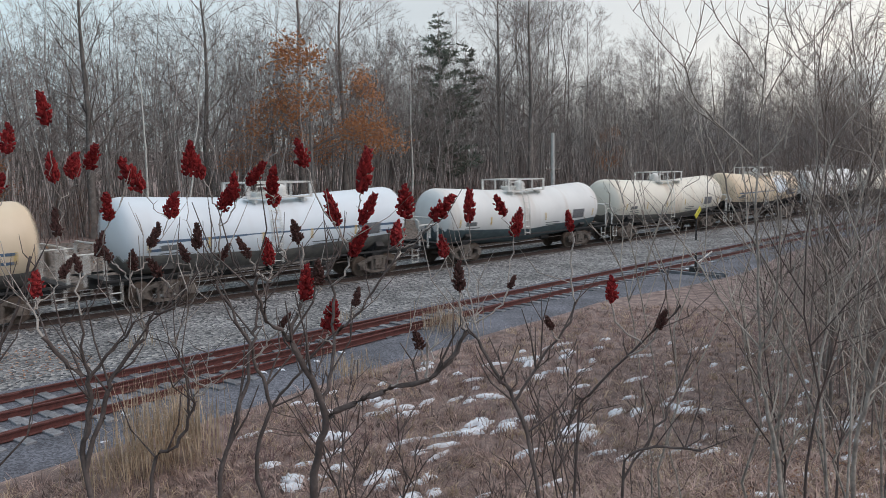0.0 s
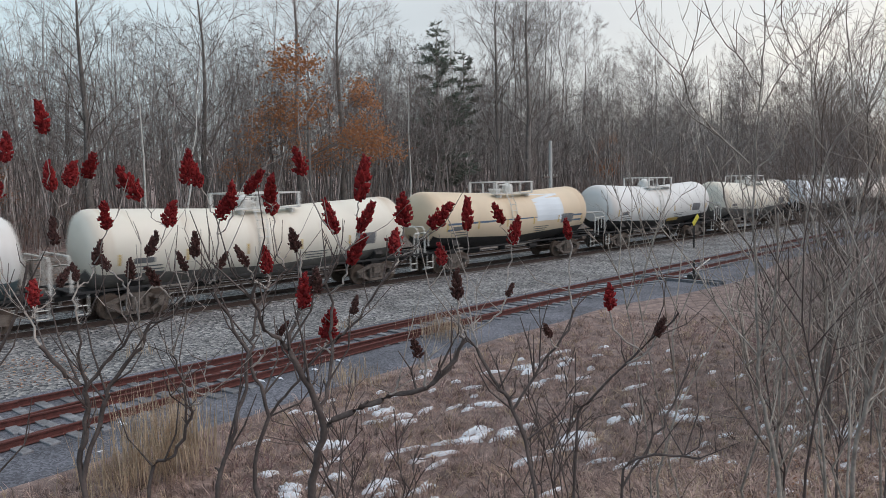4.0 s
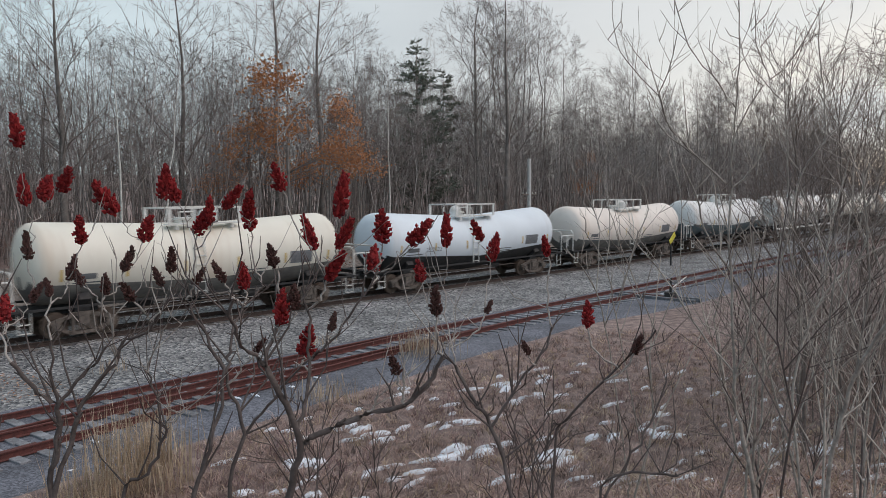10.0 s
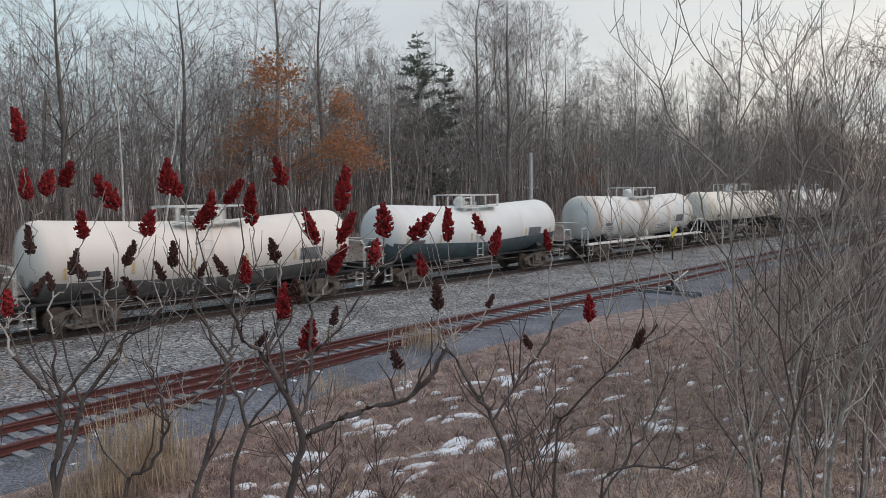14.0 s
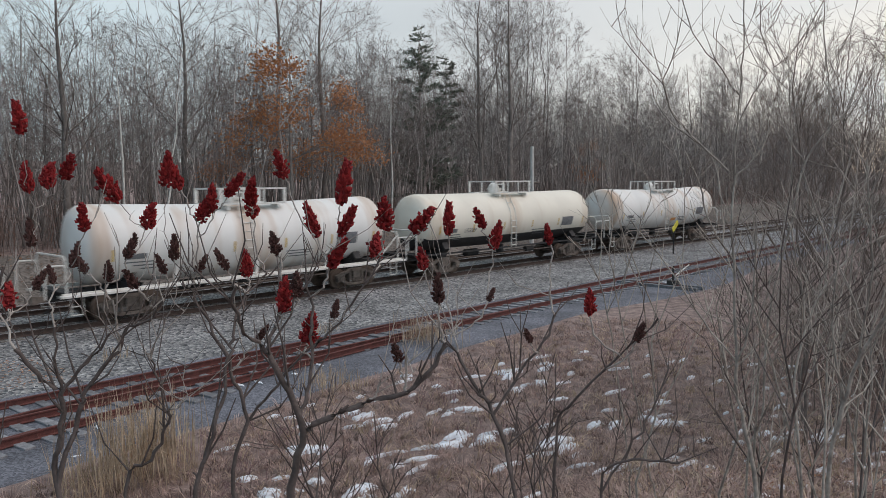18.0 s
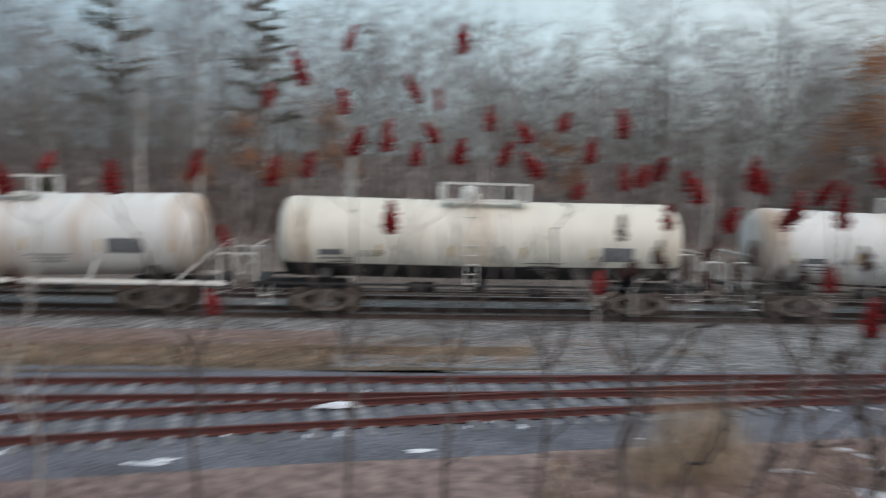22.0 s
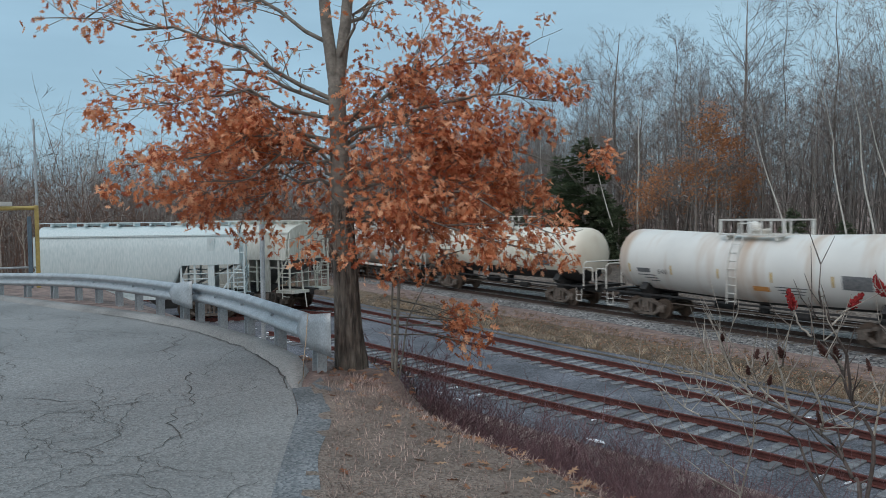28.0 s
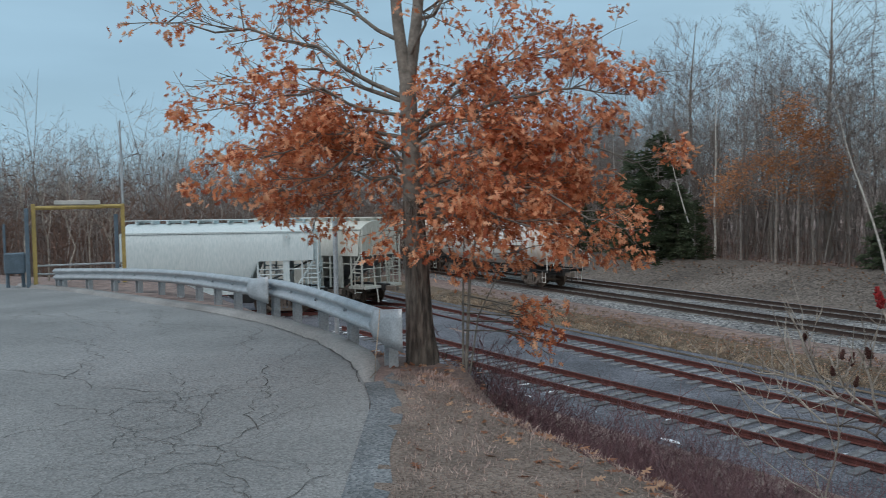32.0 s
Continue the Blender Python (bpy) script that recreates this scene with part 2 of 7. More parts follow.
def sheet(name, xs, ys, zf, mat):
    vs = [(x, y, zf(x, y)) for y in ys for x in xs]
    w = len(xs)
    fs = [(j * w + i, j * w + i + 1, (j + 1) * w + i + 1, (j + 1) * w + i) for j in range(len(ys) - 1) for i in range(w - 1)]
    return new(name, mesh_of(name, vs, fs, mat, True))


def strip(name, f0, f1, z0, z1, xs, mat, mid=None, rise=None):
    """A bed between two lines y=f0(x) and y=f1(x); mid: (share, height) pairs across it."""
    cross = [(0, z0)] + list(mid or []) + [(1, z1)]
    vs, fs = [], []
    for x in xs:
        for s, z in cross:
            y = f0(x) + (f1(x) - f0(x)) * s
            vs.append((x, y, z + (rise(x, y) if rise else 0) if z is not None else ground_z(x, y)))
    w = len(cross)
    for j in range(len(xs) - 1):
        for i in range(w - 1):
            fs.append((j * w + i, (j + 1) * w + i, (j + 1) * w + i + 1, j * w + i + 1))
    return new(name, mesh_of(name, vs, fs, mat, True))


gx = [-900, -500, -300, -200, -140, -110] + [-90 + 1.5 * i for i in range(147)] + [135, 150, 180, 250, 400, 900]
gy = [-900, -300, -120, -60, -30, -20, -14, -10, -7] + [-5 + 0.5 * i for i in range(60)] + [25 + i for i in range(30)] + [58, 64, 72, 90, 120, 200, 400, 900]
ground = tagged(sheet("ground", gx, gy, ground_z, M_FIELD), "dead winter grass and thatch sloping down to the tracks", "ground", kind="structure")

lx = np.linspace(-110, 190, 121)
main_bed = strip("ballast_bed", lambda x: MAIN_Y - 4.2, lambda x: FAR_Y + 3.4, -0.75, -0.35, lx, M_BALLAST,
                 [(0.24, -0.19), (0.4, -0.19), (0.46, -0.26), (0.52, -0.19), (0.82, -0.18), (0.88, -0.22)])
tagged(main_bed, "grey crushed stone ballast under the main tracks", "track bed", kind="structure")
verge = strip("verge", lambda x: track_a(x) + 1.9, lambda x: MAIN_Y - 3.6, -0.24, -0.5, np.linspace(-110, 5, 50), M_VERGE,
              [(0.3, -0.3), (0.6, -0.2)])
tagged(verge, "low verge of dead grass and fallen oak leaves between tracks", "verge", kind="structure")
side_xs = np.linspace(-52, 70, 100)
yard = strip("cinder_bed", lambda x: track_b(x) - 2.45 - 0.45 * smoothstep(-5, 12, x) * (1 - smoothstep(22, 30, x)) - 1.4 * smoothstep(24, 34, x) * (1 - smoothstep(36, 48, x)), lambda x: track_a(x) + 2.5 - 0.95 * smoothstep(-8, 2, x), None, -0.24, side_xs, M_CINDER,
             [(0.12, -0.29), (0.3, -0.295), (0.6, -0.295), (0.85, -0.285)], rise=lift)
tagged(yard, "fine blue-grey cinder between and beside the sidings", "track bed", kind="structure")
shoulder = strip("ballast_shoulder", lambda x: track_a(x) + 1.45 + 0.12 * math.sin(x * 0.7) + 0.9 * smoothstep(4, -1, x), lambda x: MAIN_Y - 1.75, -0.27, -0.235, np.linspace(-1, 110, 74), M_BALLAST, [(0.12, -0.24), (0.35, -0.27), (0.65, -0.29), (0.85, -0.26)])
tagged(shoulder, "wide grey shoulder of spilled ballast beside the main track", "track bed", kind="structure")
far_bank = strip("gravel_bank", lambda x: FAR_Y + 3.0, lambda x: FAR_Y + 10.5, -0.42, 1.22, np.linspace(-110, 190, 90), M_BANK,
                 [(0.3, 0.1), (0.55, 0.75), (0.8, 1.1)])
tagged(far_bank, "dirty gravel bank along the foot of the woods", "bank", kind="structure")


# turning circle of old asphalt, its kerb and the gutter patch
def rim(x):
    """Outer edge of the asphalt along the guardrail."""
    pts = ((-60, -6.5), (-33, -2.6), (-27.5, -1.2), (-25.3, -0.65), (-22.5, 0.25), (-17.6, 1.5), (-14.3, 2.44), (-12, 2.92), (-9.9, 3.09), (-8.4, 3.01), (-7.3, 2.74), (-6.4, 2.47), (-5.4, 1.98), (-4.4, 1.5), (-3.0, 0.6), (-1.5, -0.6), (0.5, -3))
    for (xa, ya), (xb, yb) in zip(pts, pts[1:]):
        if xa <= x <= xb:
            return ya + (yb - ya) * (x - xa) / (xb - xa)
    return pts[0][1] if x < pts[0][0] else pts[-1][1]


px_ = [-60, -45, -35, -30] + list(np.linspace(-27, 0.5, 75))
paving = strip("pavement", lambda x: -26.0, rim, 3.31, 3.315, px_, M_ASPHALT, [(0.5, 3.36), (0.8, 3.335), (0.9, 3.33)], rise=lambda x, y: -dip(x) * smoothstep(-20, 0, y))
tagged(paving, "cracked pale grey asphalt turning circle", "pavement", kind="structure")
kerb = new("kerb")
kx = list(np.linspace(-27, -7.2, 45))
vs, fs = [], []
for x in kx:
    y = rim(x)
    h = 0.12 + 0.88 * smoothstep(-7.25, -8.3, x)
    vs += [(x, y - 0.02, 3.30 - dip(x)), (x, y + 0.05, 3.3 + 0.085 * h - dip(x)), (x + 0.03, y + 0.21 * h + 0.06, 3.3 + 0.1 * h - dip(x)), (x + 0.05, y + 0.29 * h + 0.08, 3.2 - dip(x))]
for j in range(len(kx) - 1):
    for i in range(3):
        fs.append((j * 4 + i, j * 4 + 4 + i, j * 4 + 5 + i, j * 4 + 1 + i))
part_of("kerb_lip", mesh_of("kerb_lip", vs, fs, M_KERB, True), M_KERB, kerb)
# open joint along the kerb, and the dark patch behind its end
jv, jf = [], []
jr = random.Random(12)
for i, x in enumerate(np.linspace(-15.5, -7.3, 64)):
    y = rim(x) - 0.03 + jr.gauss(0, 0.012)
    w = jr.uniform(0.004, 0.013)
    z = 3.327 - dip(x)
    jv += [(x, y - w, z), (x, y + w, z)]
    if i:
        jf.append((2 * i - 2, 2 * i, 2 * i + 1, 2 * i - 1))
part_of("kerb_joint", mesh_of("kerb_joint", jv, jf, M_CRACK), M_CRACK, kerb, "dark open joint with dirt")
pv = [(-8.1, 3.5, 3.27), (-7.35, 2.98, 3.325), (-6.95, 3.0, 3.325), (-6.75, 3.22, 3.32), (-7.2, 3.5, 3.31), (-7.7, 3.75, 3.22)]
pv += [(x, y, z - 0.12) for x, y, z in pv]
part_of("patch", mesh_of("patch", pv, [tuple(range(6))] + [(i, i + 6, (i + 1) % 6 + 6, (i + 1) % 6) for i in range(6)], M_PATCH), M_PATCH, kerb, "dark broken asphalt patch behind the kerb's end")
tagged(kerb, "low rolled asphalt kerb below the guardrail", "kerb", kind="structure")
gutter = strip("gutter", rim, lambda x: rim(x) + 0.3 + 0.03 * math.sin(x * 4), 3.325, 3.322, np.linspace(-7.25, -2.2, 34), M_PATCH, [(0.5, 3.322)])
tagged(gutter, "dark asphalt gutter strip at the pavement's edge", "gutter", kind="structure")

# dead lawn along the gutter, with a ragged outer edge
rag = random.Random(3)
lvs, lfs = [], []
for i, x in enumerate(np.linspace(-7.4, 1.6, 60)):
    y0 = rim(x) + 0.2
    y1 = 3.42 + rag.uniform(-0.12, 0.16)
    for j in range(9):
        y = y0 + (y1 - y0) * j / 8
        lvs.append((x, y, ground_z(x, y) + (0.012 + rag.uniform(0, 0.015) if j < 8 else -0.02)))
    if i:
        o = (i - 1) * 9
        lfs += [(o + j, o + 9 + j, o + 10 + j, o + j + 1) for j in range(8)]
tagged(new("lawn", mesh_of("lawn", lvs, lfs, M_LAWN, True)), "short tan dead lawn beside the asphalt", "lawn", kind="structure")


def ribbon(pts, width, z):
    vs, fs = [], []
    for i, p in enumerate(pts):
        d = (pts[min(i + 1, len(pts) - 1)] - pts[max(i - 1, 0)]).normalized()
        s = Vector((-d.y, d.x)) * width * random.uniform(0.3, 1.0)
        vs += [(p.x + s.x, p.y + s.y, z(p.x, p.y)), (p.x - s.x, p.y - s.y, z(p.x, p.y))]
        if i:
            fs.append((2 * i - 2, 2 * i - 1, 2 * i + 1, 2 * i))
    return vs, fs


def pave_z(x, y):
    s = (y + 26) / (rim(x) + 26)
    a, b = (0.0, 3.31), (0.5, 3.36)
    if s > 0.9:
        a, b = (0.9, 3.33), (1.0, 3.315)
    elif s > 0.5:
        a, b = (0.5, 3.36), (0.9, 3.33)
    return a[1] + (b[1] - a[1]) * (s - a[0]) / (b[0] - a[0]) + 0.005 - dip(x) * smoothstep(-20, 0, y)


random.seed(5)
def crack(x, y, heading, n, step, width, wander=0.45):
    pts = [Vector((x, y))]
    for _ in range(n):
        heading += random.uniform(-0.13, 0.13)
        turn = heading + random.uniform(-1, 1) * wander * 2
        q = pts[-1] + Vector((math.cos(turn), math.sin(turn))) * step * random.uniform(0.5, 1.4)
        if q.y > rim(q.x) - 0.12:
            break
        pts.append(q)
    if len(pts) > 2:
        v, f = ribbon(pts, width, pave_z)
        part_of("crack", mesh_of("crack", v, f, M_CRACK), M_CRACK, paving)
    return pts


for x, y, h, n in ((-5.2, 1.35, 3.5, 22), (-6.4, 1.0, 3.2, 24), (-8.2, 2.2, 3.25, 26), (-10.5, 2.4, 3.35, 30), (-6.0, 0.2, 2.6, 20), (-4.6, 0.9, 3.0, 16),
                   (-4.9, 0.1, 2.9, 22), (-7.5, 0.6, 1.7, 12), (-9.0, 0.3, 3.0, 18), (-12.5, 1.4, 3.2, 26), (-5.5, -0.6, 3.3, 20), (-6.8, -0.4, 2.2, 16), (-11, 0.4, 2.9, 20), (-4.2, 0.5, 2.0, 9)):
    p = crack(x, y, h, n * 2, 0.085, 0.0042, 0.4)
    for q in p[3::6]:
        crack(q.x, q.y, h + random.choice((-1.2, 1.2)), random.randint(5, 14), 0.06, 0.003, 0.4)
# a net of hairline cracks where the surface has tired
for _ in range(130):
    x = random.uniform(-8.5, -3.2)
    y = random.uniform(-2.2, rim(x) - 0.4)
    crack(x, y, random.choice((0.2, 1.75, 3.3, 4.8)) + random.gauss(0, 0.25), random.randint(4, 12), 0.06, random.uniform(0.0013, 0.0024), 0.4)
for _ in range(26):
    x = random.uniform(-18, -8)
    y = random.uniform(-3, rim(x) - 0.3)
    crack(x, y, random.choice((0.1, 3.2)) + random.gauss(0, 0.3), random.randint(8, 26), 0.14, random.uniform(0.004, 0.008), 0.4)


# ---- tracks ----
RAIL_PROFILE = ((-0.07, -0.172), (0.07, -0.172), (0.07, -0.158), (0.012, -0.14), (0.012, -0.045), (0.036, -0.035), (0.036, -0.004), (0.024, 0), (-0.024, 0), (-0.036, -0.004), (-0.036, -0.035), (-0.012, -0.045), (-0.012, -0.14), (-0.07, -0.158))


def rail_mesh(f, off, z, xs, mat, head=None):
    vs, fs = [], []
    k = len(RAIL_PROFILE)
    for j, x in enumerate(xs):
        e = 0.05
        d = Vector((2 * e, f(x + e) - f(x - e))).normalized()
        nrm = Vector((-d.y, d.x))
        cx, cy = x + nrm.x * off, f(x) + nrm.y * off
        for a, b in RAIL_PROFILE:
            vs.append((cx + nrm.x * a, cy + nrm.y * a, z + b + lift(x, f(x))))
        if j:
            o = (j - 1) * k
            for i in range(k):
                fs.append((o + i, o + (i + 1) % k, o + k + (i + 1) % k, o + k + i))
    me = mesh_of("rail", vs, fs, mat)
    if head:
        me.materials.append(head)
        for p in me.polygons:
            if p.index % k in (7,):
                p.material_index = 1
    return me


tie_bm = soft_box(0.23, 2.6, 0.17, 0.012)
TIE = bpy.data.meshes.new("tie")
tie_bm.to_mesh(TIE)
tie_bm.free()
TIE_OLD = TIE.copy()
TIE.materials.append(M_TIE)
TIE_OLD.materials.append(M_TIE_OLD)


def track(label, f, z, xs, rails, head, tie, tx0, tx1, gap, rough_y):
    t = new("railway_track")
    tagged(t, label, "railway track", "railway tracks", "structure")
    for off in (-GAUGE / 2, GAUGE / 2):
        part_of("rail", rail_mesh(f, off, z, xs, rails, head), rails, t)
    x, n = tx0, 0
    vs, fs = [], []
    while x < tx1:
        e = 0.05
        a = math.atan2(f(x + e) - f(x - e), 2 * e) + random.uniform(-0.02, 0.02)
        m = Matrix.Translation((x + random.uniform(-0.04, 0.04), f(x) + random.uniform(-rough_y, rough_y), z - 0.172 - 0.085 + (0.022 if tie is TIE_OLD else 0) + lift(x, f(x)) + random.uniform(-0.012, 0.012))) @ Matrix.Rotation(a, 4, "Z")
        if n < 290:
            o = part_of("tie", tie, None, t)
            o.matrix_basis = m
        n += 1
        x += gap
    return t


straight = list(np.linspace(-110, 190, 40))
track("near main track with brown rails on weathered wooden ties", lambda x: MAIN_Y, 0, straight, M_RAIL_MAIN, M_SHINE, TIE, -66, 92, 0.545, 0.05)
track("far main track with brown rails on weathered wooden ties", lambda x: FAR_Y, 0.0, straight, M_RAIL_MAIN, M_SHINE, TIE, -66, 92, 0.545, 0.05)
track("rusty siding with frosted old wooden ties", track_a, SIDE_Z, list(np.linspace(-70, 90, 60)), M_RAIL, None, TIE_OLD, -50, 62, 0.56, 0.08)
track("rusty siding that leaves the other by a turnout", track_b, SIDE_Z, list(np.linspace(-32, 27, 60)), M_RAIL, None, TIE_OLD, -32, 10, 0.56, 0.08)
# the curled end of the siding under one hopper car, and the end of a third siding under the other
SPURS = (("curled end of the rusty siding under a hopper car", (-39.26, 7.48), 70.2), ("end of a third rusty siding under a hopper car", (-42.55, 13.21), 27.0))
for lab, (x, y), turn in SPURS:
    spur = track(lab, lambda x: 0.0, SIDE_Z, list(np.linspace(-7.5, 7.5, 6)), M_RAIL, None, TIE_OLD, -7.2, 7.2, 0.56, 0.05)
    spur.matrix_basis = pose(x, y, 0.2, 0, 0, turn)
# guard rails beside the frog, and the snow lump lying on it
frog = new("turnout_frog")
tagged(frog, "rusty turnout frog with guard rails and a snow lump", "turnout", kind="structure")
for f, off, a, b in ((track_a, 0.66, 0.5, 5.5), (track_b, -0.66, 0.5, 5.5)):
    part_of("guard_rail", rail_mesh(f, off, SIDE_Z - 0.002, list(np.linspace(a, b, 8)), M_RAIL), M_RAIL, frog)


# ---- the tank train ----
M_BLACK = surface("black_underframe", (0.018, 0.018, 0.02), (0.035, 0.032, 0.03), 4, 0.7, fine=30, bump=0.2)
M_TRUCK = surface("brown_truck_dust", (0.2, 0.165, 0.14), (0.11, 0.09, 0.078), 5, 0.9, fine=30, bump=0.3)
M_WHEEL = surface("wheel_steel", (0.09, 0.066, 0.052), (0.15, 0.11, 0.085), 6, 0.7, metal=0.3, fine=30, bump=0.2)
M_RAILING = surface("white_railing", (0.72, 0.71, 0.68), (0.58, 0.55, 0.5), 3, 0.6, fine=30, bump=0.1)
M_MARK = surface("grey_stencil", (0.16, 0.165, 0.17), rough=0.8, bump=0.0)
M_YELLOW = surface("yellow_marker", (0.62, 0.42, 0.1), (0.5, 0.34, 0.12), 4, 0.6, bump=0.05)
M_ORANGE = surface("orange_panel", (0.72, 0.33, 0.1), rough=0.6, bump=0.05)
M_PANEL = surface("data_panel", (0.12, 0.125, 0.13), (0.2, 0.2, 0.21), 9, 0.7, bump=0.0)
M_STRIPE = surface("blue_stripe", (0.11, 0.17, 0.26), rough=0.6, bump=0.0)


def tank_paint(name, base, stain, amount):
    """Old gloss paint, dusted, with rust running down from the top fittings."""
    m = bpy.data.materials.new(name)
    m.use_nodes = True
    n, l = m.node_tree.nodes, m.node_tree.links
    b = n["Principled BSDF"]
    co = n.new("ShaderNodeTexCoord")
    mp = n.new("ShaderNodeMapping")
    mp.inputs["Scale"].default_value = (1.0, 0.25, 0.13)
    l.new(co.outputs["Object"], mp.inputs[0])
    info = n.new("ShaderNodeObjectInfo")
    big = n.new("ShaderNodeTexNoise")
    big.noise_dimensions = "4D"
    big.inputs["Scale"].default_value, big.inputs["Detail"].default_value = 1.6, 7
    l.new(mp.outputs[0], big.inputs["Vector"])
    l.new(info.outputs["Random"], big.inputs["W"])
    # spills run down at the manway and rust gathers round the end saddles
    sep = n.new("ShaderNodeSeparateXYZ")
    l.new(co.outputs["Generated"], sep.inputs[0])
    spill = n.new("ShaderNodeValToRGB")
    el = spill.color_ramp.elements
    el[0].position, el[1].position = 0.0, 1.0
    for p_, v_ in ((0.05, 0.16), (0.1, 0.0), (0.42, 0.0), (0.46, 0.15), (0.54, 0.15), (0.58, 0.0), (0.89, 0.0), (0.94, 0.17)):
        e_ = el.new(p_)
        e_.color = (v_, v_, v_, 1)
    el[0].color = el[len(el) - 1].color = (0.1, 0.1, 0.1, 1)
    l.new(sep.outputs[0], spill.inputs[0])
    dirt = n.new("ShaderNodeMath")
    l.new(big.outputs[0], dirt.inputs[0])
    l.new(spill.outputs[0], dirt.inputs[1])
    r = n.new("ShaderNodeValToRGB")
    r.color_ramp.elements[0].position, r.color_ramp.elements[1].position = 0.68 - 0.18 * amount, 0.86
    r.color_ramp.elements[0].color, r.color_ramp.elements[1].color = (0, 0, 0, 1), (amount, amount, amount, 1)
    l.new(dirt.outputs[0], r.inputs[0])
    dust = n.new("ShaderNodeTexNoise")
    dust.inputs["Scale"].default_value, dust.inputs["Detail"].default_value = 0.5, 4
    l.new(co.outputs["Object"], dust.inputs["Vector"])
    dr = n.new("ShaderNodeValToRGB")
    dr.color_ramp.elements[0].color, dr.color_ramp.elements[1].color = (*base, 1), (*tint(base, 0.88), 1)
    dr.color_ramp.elements[0].position, dr.color_ramp.elements[1].position = 0.4, 0.7
    l.new(dust.outputs[0], dr.inputs[0])
    mx = n.new("ShaderNodeMix")
    mx.data_type = "RGBA"
    l.new(r.outputs[0], mx.inputs[0])
    l.new(dr.outputs[0], mx.inputs[6])
    mx.inputs[7].default_value = (*stain, 1)
    l.new(mx.outputs[2], b.inputs["Base Color"])
    b.inputs["Roughness"].default_value = 0.5
    return m


RUST = (0.42, 0.24, 0.12)
PAINT = {
    "white": tank_paint("white_tank_paint", (0.74, 0.735, 0.715), (0.46, 0.34, 0.25), 0.5),
    "stained": tank_paint("rust_stained_white_tank_paint", (0.74, 0.725, 0.695), RUST, 0.85),
    "blue": tank_paint("cool_white_tank_paint", (0.7, 0.75, 0.79), (0.5, 0.46, 0.42), 0.3),
    "cream": tank_paint("cream_tank_paint", (0.77, 0.72, 0.62), RUST, 0.5),
    "tan": tank_paint("tan_tank_paint", (0.72, 0.58, 0.42), (0.45, 0.28, 0.15), 0.35),
    "peach": tank_paint("dusty_pink_white_tank_paint", (0.78, 0.7, 0.63), (0.55, 0.4, 0.3), 0.35),
    "grey": tank_paint("dull_white_tank_paint", (0.68, 0.66, 0.62), (0.4, 0.34, 0.28), 0.35),
}
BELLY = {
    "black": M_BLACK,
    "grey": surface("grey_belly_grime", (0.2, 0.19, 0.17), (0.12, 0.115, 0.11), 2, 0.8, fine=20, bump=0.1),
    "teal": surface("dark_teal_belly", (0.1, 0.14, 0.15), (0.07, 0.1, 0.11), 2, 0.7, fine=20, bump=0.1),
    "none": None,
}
CACHE = {}


def cached(key, build, mat):
    if key not in CACHE:
        bm = bmesh.new()
        build(bm)
        me = bpy.data.meshes.new(key)
        bm.to_mesh(me)
        bm.free()
        me.materials.append(mat)
        CACHE[key] = me
    return CACHE[key]


def put(name, key, build, mat, parent, x=0, y=0, z=0, rz=0, label=""):
    o = part_of(name, cached(key, build, mat), mat, parent, label)
    o.matrix_basis = pose(x, y, z, 0, 0, rz)
    return o


TANK_R, TANK_Z = 1.46, 2.62


SHAPE = {"drop": 0.0, "sag": 0.2}


def tank_line(u):
    """Height of the axis of the tank that is being built: its two halves fall towards the middle."""
    return TANK_Z + 0.13 - SHAPE["drop"] - SHAPE["sag"] * (1 - abs(2 * u - 1))


def tank_mesh(length, paint, belly, cut):
    vs, fs, mi = [], [], []
    prof = [(0.0, 0.0), (0.02, 0.3), (0.09, 0.62), (0.24, 0.88), (0.42, 0.975), (0.6, 1.0)]
    ring = [(a, r) for a, r in prof] + [(length * k / 10, 1.0) for k in range(1, 10)] + [(length - a, r) for a, r in reversed(prof)]
    n = 40
    for x, r in ring:
        zc = tank_line(x / length)
        for k in range(n):
            a = math.tau * k / n
            vs.append((x, math.cos(a) * TANK_R * max(r, 0.001), zc + math.sin(a) * TANK_R * max(r, 0.001)))
    for j in range(len(ring) - 1):
        for k in range(n):
            fs.append((j * n + k, j * n + (k + 1) % n, (j + 1) * n + (k + 1) % n, (j + 1) * n + k))
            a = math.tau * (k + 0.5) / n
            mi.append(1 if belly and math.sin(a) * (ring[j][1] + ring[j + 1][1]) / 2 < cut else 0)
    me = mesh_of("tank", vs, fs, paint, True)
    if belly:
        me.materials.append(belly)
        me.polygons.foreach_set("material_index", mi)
    return me


def side_frame(bm):
    """A cast truck side: top member, bowed lower member, columns with open windows, and journal boxes."""
    def bar(pts, w, t):
        for (xa, za), (xb, zb) in zip(pts, pts[1:]):
            d = math.hypot(xb - xa, zb - za)
            box(bm, (xa + xb) / 2, 0, (za + zb) / 2, d + w * 0.5, t, w, Matrix.Rotation(-math.atan2(zb - za, xb - xa), 4, "Y"))
    bar([(-1.12, 0.58), (-0.62, 0.72), (-0.32, 0.84), (0.32, 0.84), (0.62, 0.72), (1.12, 0.58)], 0.13, 0.16)
    bar([(-0.98, 0.5), (-0.48, 0.2), (0.48, 0.2), (0.98, 0.5)], 0.12, 0.16)
    for sx in (-1, 1):
        box(bm, sx * 0.36, 0, 0.5, 0.11, 0.17, 0.6)
        box(bm, sx * 0.94, 0, 0.47, 0.3, 0.2, 0.3)
        rod(bm, (sx * 0.88, -0.17, 0.46), (sx * 0.88, 0.17, 0.46), 0.13, n=12)


